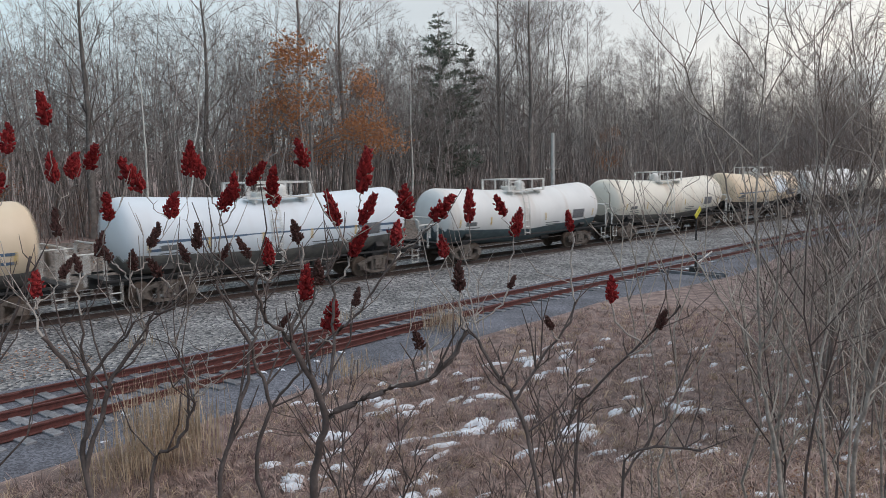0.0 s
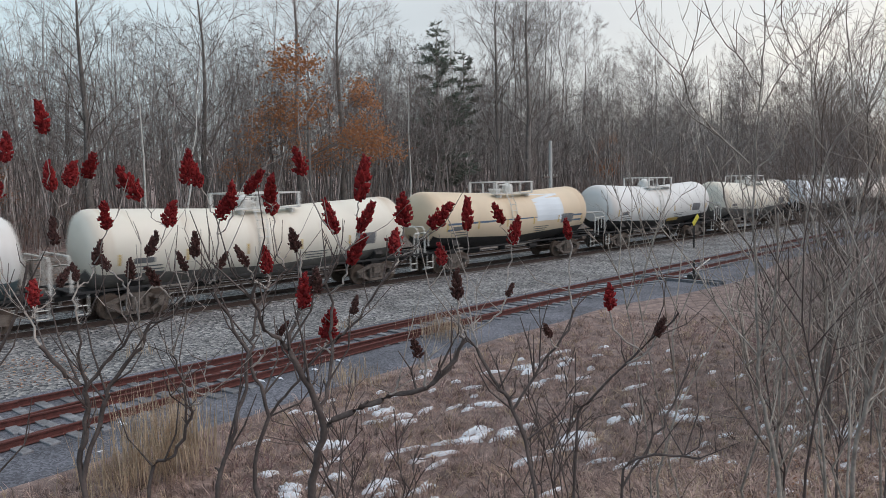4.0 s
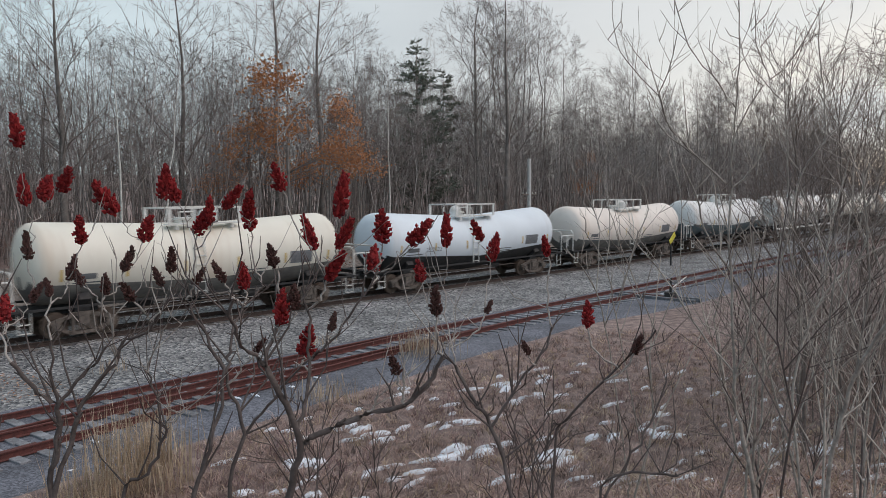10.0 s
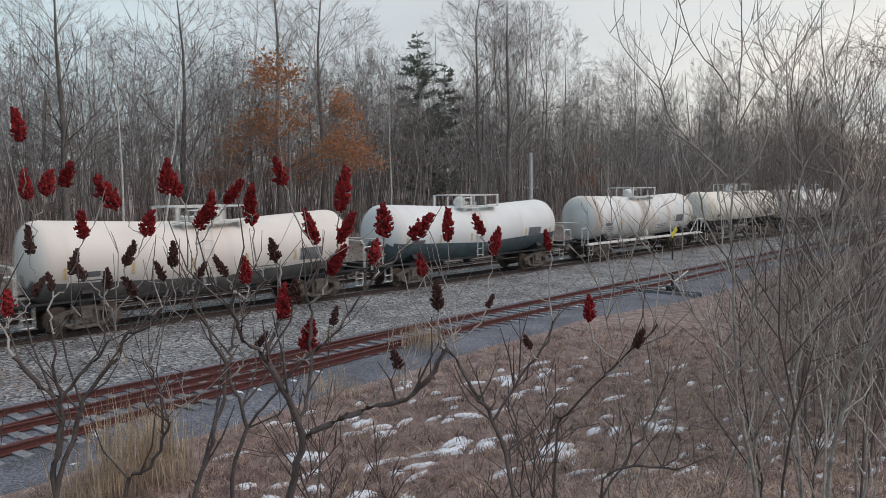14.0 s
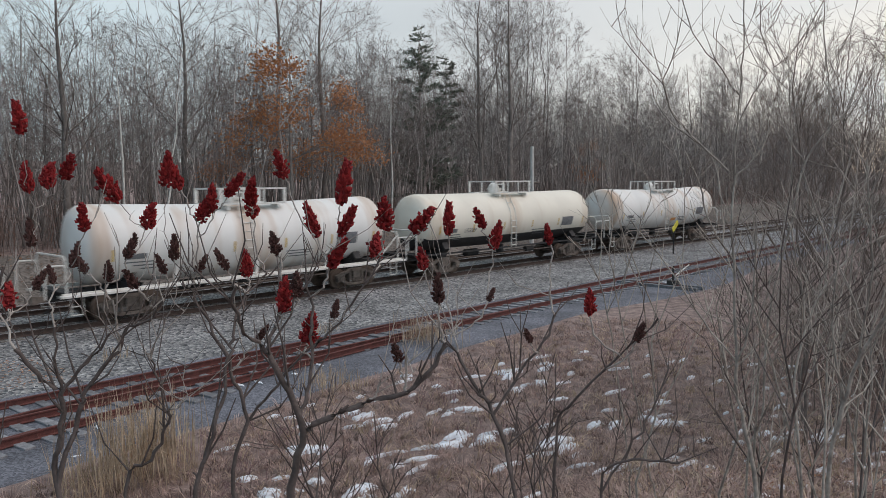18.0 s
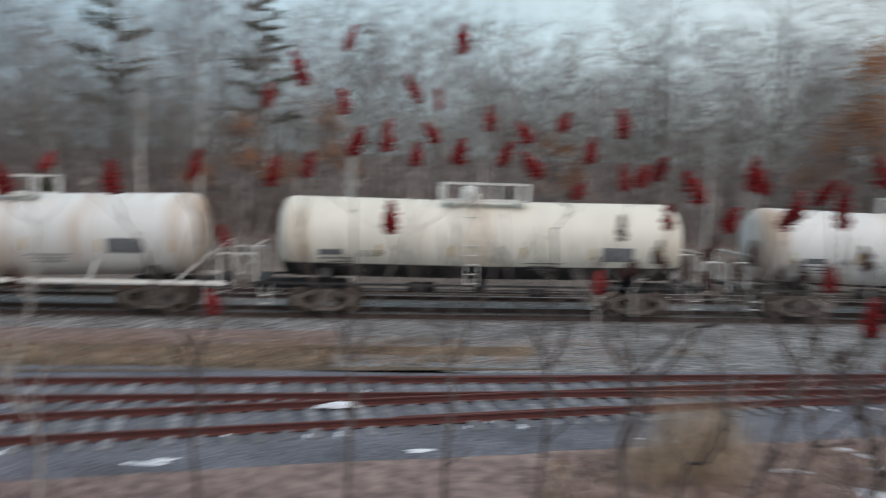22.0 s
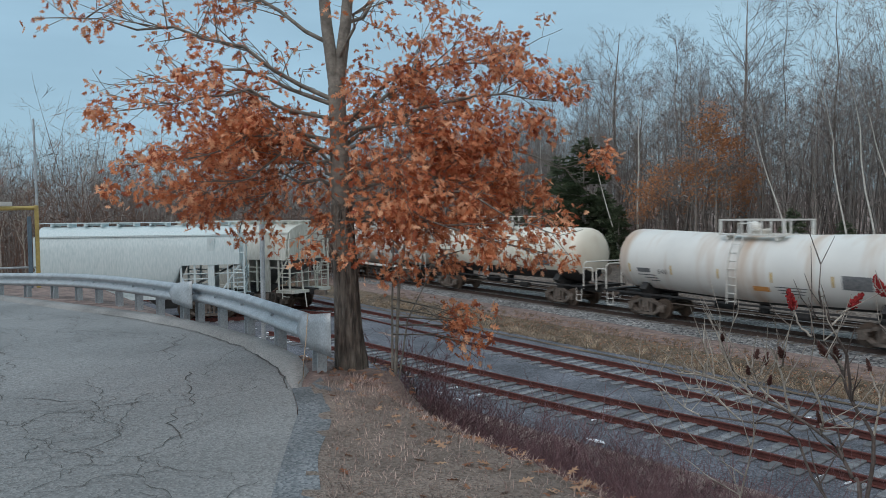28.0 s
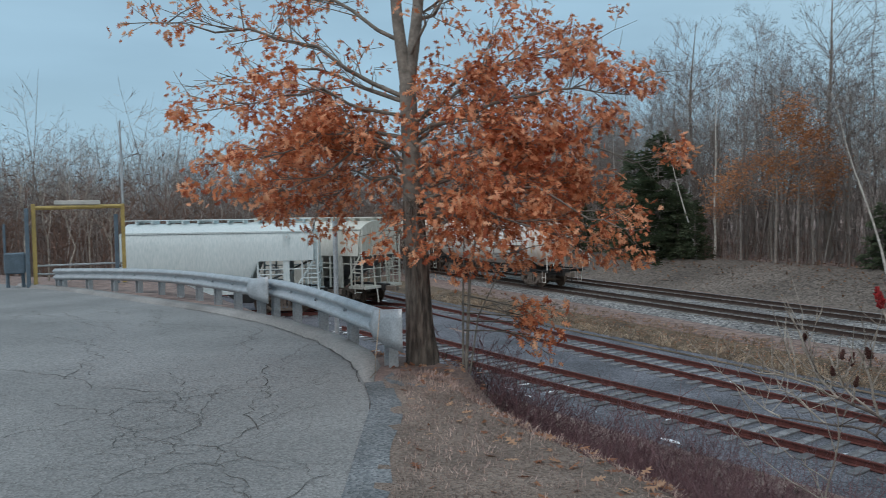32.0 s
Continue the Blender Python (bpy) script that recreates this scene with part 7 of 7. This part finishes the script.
for k in range(5):
    x, y = place(-86.5 - 1.3 * k, 29 + 1.5 * (k % 2))
    sapling("pale bare shrub beyond the gate frame", x, y, random.uniform(3.2, 4.4), 0.03, 620 + k, M_SAPLING, random.gauss(0, 0.15), 0.6, 9, 1, 4)
for k in range(24):
    az = random.uniform(21, 60)
    x, y = place(az, random.uniform(4.3, 8))
    sapling("short dark bare shoot in the dead grass", x, y, random.uniform(0.7, 1.5), random.uniform(0.005, 0.009), 500 + k, M_SUMAC_DARK, random.gauss(0, 0.2), 0.7, 5, 1, 4)
for k in range(18):
    az = random.uniform(71, 86)
    x, y = place(az, random.uniform(14, 26))
    sapling("taller dense bare shrub at the field's edge", x, y, random.uniform(6.5, 9.5), 0.03, 560 + k, M_SCRUB, random.gauss(0, 0.06), 0.8, 18, 2, 4, (4, 5))


def bush(label, x, y, w, h, n, seed, mat):
    """A tangle of hair-thin arching twigs."""
    rng = random.Random(seed)
    tw = Twigs()
    for _ in range(n):
        bx, by = rng.gauss(0, w * 0.4), rng.gauss(0, w * 0.4)
        p = Vector((bx, by, ground_z(x + bx, y + by) - ground_z(x, y) - 0.05))
        hh = h * rng.uniform(0.4, 1.1)
        d = Vector((rng.gauss(0, 0.32), rng.gauss(0, 0.32), 1)).normalized()
        bend = Vector((rng.gauss(0, 0.3), rng.gauss(0, 0.3), rng.gauss(-0.1, 0.12)))
        pts = [p + (d * u + bend * u * u) * hh for u in (0, 0.35, 0.7, 1.0)]
        tw.limb(pts, [0.0046, 0.0038, 0.003, 0.0018], 3)
        for _ in range(6):
            u = rng.uniform(0.3, 1.0) * 3
            i = min(2, int(u))
            q = pts[i].lerp(pts[i + 1], u - i)
            e = Vector((rng.gauss(0, 0.6), rng.gauss(0, 0.6), rng.uniform(0.1, 1))).normalized()
            l_ = hh * rng.uniform(0.12, 0.35)
            tw.limb([q, q + e * l_ * 0.6, q + (e + Vector((0, 0, 0.25))) * l_], [0.0028, 0.0022, 0.0015], 3)
    t = new("bush")
    tagged(t, label, "bush", "bushes on the bank")
    part_of("twig_mass", tw.mesh("twig_mass", mat), mat, t)["kind"] = "stuff"
    t.matrix_basis = pose(x, y, ground_z(x, y))


for k, (x, y, w, h) in enumerate(((-10.2, 7.6, 1.2, 0.95), (-9.0, 7.4, 1.3, 1.0), (-8.2, 8.2, 1.3, 1.1), (-7.2, 8.0, 1.3, 1.15), (-6.6, 9.0, 1.3, 1.0), (-5.9, 8.2, 1.3, 1.2), (-5.2, 9.2, 1.2, 1.0), (-4.6, 8.0, 1.2, 1.1), (-11.5, 8.4, 1.2, 0.9),
                                  (-3.8, 8.8, 1.2, 1.0), (-2.8, 8.4, 1.2, 1.0), (-7.8, 6.6, 1.1, 0.8), (-6.2, 6.8, 1.1, 0.8), (-4.6, 6.6, 1.0, 0.8), (-1.5, 9.0, 1.2, 0.9), (-9.6, 6.4, 1.0, 0.8), (-8.6, 5.8, 0.9, 0.7), (-7.0, 5.6, 0.9, 0.75), (-5.6, 5.4, 0.9, 0.8), (-4.2, 5.4, 0.9, 0.85), (-3.4, 6.6, 1.0, 0.9), (-3.0, 5.2, 0.9, 0.8), (-2.0, 7.0, 1.0, 0.9), (-8.0, 4.9, 0.7, 0.5), (-6.6, 4.7, 0.7, 0.5), (-5.2, 4.6, 0.7, 0.5), (-3.8, 4.4, 0.7, 0.55))):
    bush("purple-brown tangle of thin bare twigs on the bank", x, y, w, h * 1.65, 210, 700 + k, M_BRAMBLE)
# the brown tangle behind the saplings
for k in range(14):
    x, y = place(random.uniform(69, 81), random.uniform(17, 27))
    bush("brown tangle of arching bare twigs at the field's edge", x, y, 2.0, random.uniform(3.0, 6.0), 40, 800 + k, M_SCRUB)
for k in range(16):
    x, y = random.uniform(5, 26), random.uniform(9, 14.5)
    bush("low dead weed stalks in the field", x, y, 0.7, 0.7, 14, 740 + k, M_BRAMBLE)


# ---- grass, reeds, leaves and snow ----
def blades(name, label, spots, mat, category="grass"):
    tw = Twigs()
    for p, d, ln, w in spots:
        s = Vector((-d.y, d.x, 0))
        s = s.normalized() if s.length > 1e-4 else Vector((1, 0, 0))
        tw.blade(p, d, s, ln, w)
    o = new(name, tw.mesh(name, mat, False))
    return tagged(o, label, category, kind="stuff")


def tussocks(name, label, centres, mat, r, n, ln, seed, zf=ground_z):
    """Clumps of arching dead blades."""
    rg = random.Random(seed)
    v, f = [], []
    for cx, cy in centres:
        size = rg.uniform(0.6, 1.3)
        lean_x, lean_y = rg.gauss(0, 0.35), rg.gauss(0, 0.35)
        for _ in range(n):
            a = rg.uniform(0, math.tau)
            q = r * size * math.sqrt(rg.random()) * 0.7
            x, y = cx + q * math.cos(a), cy + q * math.sin(a)
            g = zf(x, y) - 0.015
            l_ = ln * size * rg.uniform(0.5, 1.2)
            dx, dy = math.cos(a) * rg.uniform(0.2, 0.9) + lean_x + rg.gauss(0, 0.2), math.sin(a) * rg.uniform(0.2, 0.9) + lean_y + rg.gauss(0, 0.2)
            up = rg.uniform(0.4, 0.95)
            w = rg.uniform(0.0042, 0.009)
            sx_, sy_ = -math.sin(a) * w, math.cos(a) * w
            b = len(v)
            v += [(x - sx_, y - sy_, g), (x + sx_, y + sy_, g), (x + dx * l_ * 0.45 + sx_, y + dy * l_ * 0.45 + sy_, g + up * l_ * 0.6), (x + dx * l_ * 0.45 - sx_, y + dy * l_ * 0.45 - sy_, g + up * l_ * 0.6),
                  (x + dx * l_, y + dy * l_, g + up * l_ * rg.uniform(0.35, 0.85))]
            f += [(b, b + 1, b + 2, b + 3), (b + 3, b + 2, b + 4)]
    o = new(name, mesh_of(name, v, f, mat))
    return tagged(o, label, "grass", kind="stuff")


rng = random.Random(808)
for label, count, ln, n, seed, mat in (("matted tussocks of dead grass in the field", 8500, 0.3, 12, 1, M_THATCH), ("paler straw tussocks in the field", 1500, 0.34, 12, 2, M_STRAW), ("dark dead weed clumps in the field", 1600, 0.3, 9, 3, M_WEED)):
    centres = []
    while len(centres) < count:
        az = rng.uniform(13, 83)
        d = 4.8 + 25 * rng.random() ** 1.25
        cx, cy = place(az, d)
        if cy < track_b(cx) - 3.2 and cy > 1:
            centres.append((cx, cy))
    tussocks("dead_grass", label, centres, mat, 0.14, n, ln, seed)
# the verge between the sidings and the main track, and the bank under the guardrail
centres = []
while len(centres) < 1500:
    x = rng.uniform(-45, 3)
    centres.append((x, rng.uniform(track_a(x) + 2.3, MAIN_Y - 3.7)))
tussocks("verge_grass", "tufts of dead grass on the verge between the tracks", centres, M_VERGE_GRASS, 0.14, 9, 0.26, 4, lambda x, y: -0.24)
centres = []
while len(centres) < 600:
    x = rng.uniform(-45, 3)
    centres.append((x, track_a(x) + 2.4 + abs(rng.gauss(0, 1.1))))
tussocks("verge_grass", "straw-coloured grass along the edge of the verge", centres, M_STRAW, 0.14, 9, 0.34, 6, lambda x, y: -0.25)
centres = []
while len(centres) < 2600:
    x = rng.uniform(-13, 1.5)
    centres.append((x, rng.uniform(4.0, 12.5)))
tussocks("bank_grass", "tufts of dead grass on the bank below the lawn", centres, M_WEED, 0.14, 8, 0.24, 5)
spots = []
for _ in range(16000):
    x = rng.uniform(-7.5, 0.5)
    y = rng.uniform(rim(x) + 0.35, 3.6)
    dv = Vector((rng.gauss(0, 0.6), rng.gauss(0, 0.6), rng.uniform(0.15, 0.7))).normalized()
    spots.append((Vector((x, y, ground_z(x, y) - 0.005)), dv, rng.uniform(0.04, 0.1), rng.uniform(0.0025, 0.0045)))
blades("lawn_grass", "short dead lawn beside the asphalt", spots, M_THATCH)


def reeds(label, x, y, w, h, n, seed):
    r = random.Random(seed)
    sp = []
    for _ in range(n):
        bx, by = x + r.gauss(0, w), y + r.gauss(0, w)
        dv = Vector((r.gauss(0, 0.16), r.gauss(0, 0.16), 1)).normalized()
        sp.append((Vector((bx, by, ground_z(bx, by) - 0.03)), dv, h * r.uniform(0.5, 1.1), r.uniform(0.006, 0.011)))
        if r.random() < 0.4:
            q = sp[-1][0] + dv * sp[-1][2] * 0.7
            sp.append((q, Vector((r.gauss(0, 1), r.gauss(0, 1), r.uniform(-0.3, 0.8))).normalized(), 0.3, 0.007))
    o = blades("reed_clump", label, sp, M_STRAW)
    o["kind"] = ""
    tagged(o, label, "reeds", "reed clumps")


reeds("tall straw-coloured dry grass clump beside the siding", 6.1, 13.4, 0.42, 1.75, 420, 1)
reeds("tall straw-coloured dry grass clump beside the siding", 5.2, 13.0, 0.35, 1.2, 200, 2)
reeds("dry straw-coloured weeds between the rails", 17.6, 17.6, 0.5, 1.1, 220, 3)
reeds("dry straw-coloured weeds beside the rails", 11.8, 15.4, 0.4, 0.8, 130, 4)
for k in range(9):
    reeds("small tuft of dry weeds along the siding", rng.uniform(-20, 24), track_a(0) + rng.uniform(2.0, 4.4), 0.25, 0.55, 50, 20 + k)

litter = Leaves()
for _ in range(10500):
    if rng.random() < 0.09:
        x = rng.uniform(-9, -1)
        y = 3.4 + rng.gauss(0, 0.6)
    elif rng.random() < 0.5:
        x, y = place(60 + 22 * rng.random() ** 0.7, 4.2 + 9 * rng.random() ** 1.5)
    else:
        x, y = rng.uniform(-32, 8), track_a(0) + rng.uniform(2.4, 6)
    if y < 15 and x < 0.4 and y < rim(x) + 0.4:
        continue
    e = Vector((rng.gauss(0, 1), rng.gauss(0, 1), rng.gauss(0, 0.25))).normalized()
    s = e.cross(Vector((rng.gauss(0, 0.3), rng.gauss(0, 0.3), 1))).normalized()
    z = ground_z(x, y) if y < 15 else -0.2
    litter.add(Vector((x, y, z + 0.02)), e, s, rng.uniform(0.06, 0.12), rng.uniform(-0.3, 0.6))
tagged(new("fallen_leaves", mesh_of("fallen_leaves", litter.v, litter.f, M_FALLEN)), "fallen brown oak leaves", "leaves", kind="stuff")
spots = []
for _ in range(7000):
    x, y = rng.uniform(-75, 90), 36.6 + 7.5 * rng.random() ** 0.6
    u = (y - FAR_Y - 3.0) / 7.5
    z = -0.42 + (u / 0.3 * 0.52 if u < 0.3 else 0.52 + (u - 0.3) / 0.25 * 0.65 if u < 0.55 else 1.17 + (u - 0.55) * 1.1)
    spots.append((Vector((x, y, z + 0.06)), Vector((rng.gauss(0, 1), rng.gauss(0, 1), rng.gauss(0, 0.35))).normalized(), rng.uniform(0.12, 0.3), rng.uniform(0.04, 0.09)))
blades("bank_litter", "brown leaf litter on the gravel bank", spots, M_LITTER, "leaves")


def snow_patch(v, f, x, y, w, l_, turn, h, zf):
    """A thin, ragged rag of old snow."""
    r = random.Random(int(x * 997 + y * 131))
    n = 26
    b = len(v)
    c, s = math.cos(turn), math.sin(turn)
    p1, p2, p3 = r.uniform(0, 6), r.uniform(0, 6), r.uniform(0, 6)
    for k in range(n):
        a = math.tau * k / n
        ring = 0.72 + 0.3 * math.sin(2 * a + p1) * math.sin(3 * a + p2) + 0.16 * math.sin(7 * a + p3) + r.uniform(-0.16, 0.16)
        for q, hh in ((1.0, -0.012), (0.86, h * 0.7), (0.5, h)):
            u, t = math.cos(a) * w * ring * q, math.sin(a) * l_ * ring * q
            px_, py_ = x + u * c - t * s, y + u * s + t * c
            v.append((px_, py_, zf(px_, py_) + hh * (r.uniform(0.7, 1.2) if q < 1 else 1)))
    for k in range(n):
        k2 = (k + 1) % n
        for j in (0, 1):
            f.append((b + 3 * k + j, b + 3 * k2 + j, b + 3 * k2 + j + 1, b + 3 * k + j + 1))
    f.append(tuple(b + 3 * k + 2 for k in range(n)))


v, f = [], []
for x, y, w, l_ in ((8.6, 12.5, 0.5, 0.22), (11.5, 12.0, 0.45, 0.2), (11.9, 10.3, 0.5, 0.22), (13.0, 8.8, 0.7, 0.26), (16.5, 13.2, 0.6, 0.2), (11.3, 13.3, 0.4, 0.16), (14.8, 8.2, 0.5, 0.2), (16.3, 12.0, 0.35, 0.15), (14.2, 5.6, 0.4, 0.2), (15.5, 4.9, 0.5, 0.2), (7.6, 10.6, 0.5, 0.3), (6.0, 8.2, 0.5, 0.3), (8.4, 9.0, 0.45, 0.2)):
    for k in range(4):
        snow_patch(v, f, x + rng.gauss(0, 0.5), y + rng.gauss(0, 0.3), w * rng.uniform(0.3, 0.95), l_ * rng.uniform(0.4, 1.0), rng.uniform(-0.5, 0.3), 0.09, ground_z)
for _ in range(210):
    x, y = place(rng.uniform(30, 80), 6 + 18 * rng.random() ** 0.8)
    if y < track_b(x) - 3.5 and y > 2.5:
        snow_patch(v, f, x, y, rng.uniform(0.1, 0.5), rng.uniform(0.03, 0.09), rng.uniform(-0.5, 0.2), 0.07, ground_z)
tagged(new("snow_patches", mesh_of("snow_patches", v, f, M_SNOW, True)), "small ragged patches of old snow in the dead grass", "snow", kind="stuff")
v, f = [], []
for k in range(160):
    x = -46 + 0.56 * k
    for fn, o, chance in ((track_b, -1.05, 0.24), (track_b, -0.3, 0.2), (track_a, -0.2, 0.25), (track_a, 1.0, 0.2)):
        if rng.random() < chance and (fn is track_a or x < 12 or o < -1):
            snow_patch(v, f, x + rng.gauss(0, 0.06), fn(x) + o + rng.gauss(0, 0.12), rng.uniform(0.04, 0.09), rng.uniform(0.1, 0.3), rng.uniform(-0.15, 0.15), 0.014, lambda a, b: -0.268 + lift(a, b))
for _ in range(26):
    x = rng.uniform(-30, 30)
    snow_patch(v, f, x, track_b(x) + rng.uniform(-2.4, -1.5), rng.uniform(0.15, 0.5), rng.uniform(0.04, 0.12), rng.uniform(-0.2, 0.2), 0.016, lambda a, b: -0.315 + lift(a, b))
snow_patch(v, f, -0.6, track_a(-0.6) - 1.55, 0.5, 0.14, 0.1, 0.1, lambda a, b: -0.2)
tagged(new("track_snow", mesh_of("track_snow", v, f, M_SNOW, True)), "thin snow left on and beside the siding ties", "snow", kind="stuff")


# ---- what moves ----
RUN = [(0, 0.0), (6, 49.3), (9, 74.2), (13, 106.4), (19, 154.6), (20.8, 168.9), (22.5, 180.9), (24.2, 192.4), (28.6, 224.4), (30, 234.1), (32, 247.9)]


def travelled(t):
    """Metres that the train has run, slowing a little towards the end."""
    for (a, sa), (b, sb) in zip(RUN, RUN[1:]):
        if a <= t <= b:
            return sa + (sb - sa) * (t - a) / (b - a)
    return RUN[-1][1]


def motions():
    keys = [0.5 * k for k in range(65)]
    for car, x0, _ in CARS:
        walk(car, [(t, pose(x0 - travelled(t), MAIN_Y, 0)) for t in keys])
    spin = [k / 15 for k in range(481)]
    for car, x0, wheels in CARS:
        for w, x in wheels:
            walk(w, [(t, pose(x, 0, 0.46, 0, -math.degrees(travelled(t) / 0.46) % 360, 0)) for t in spin])


motions()
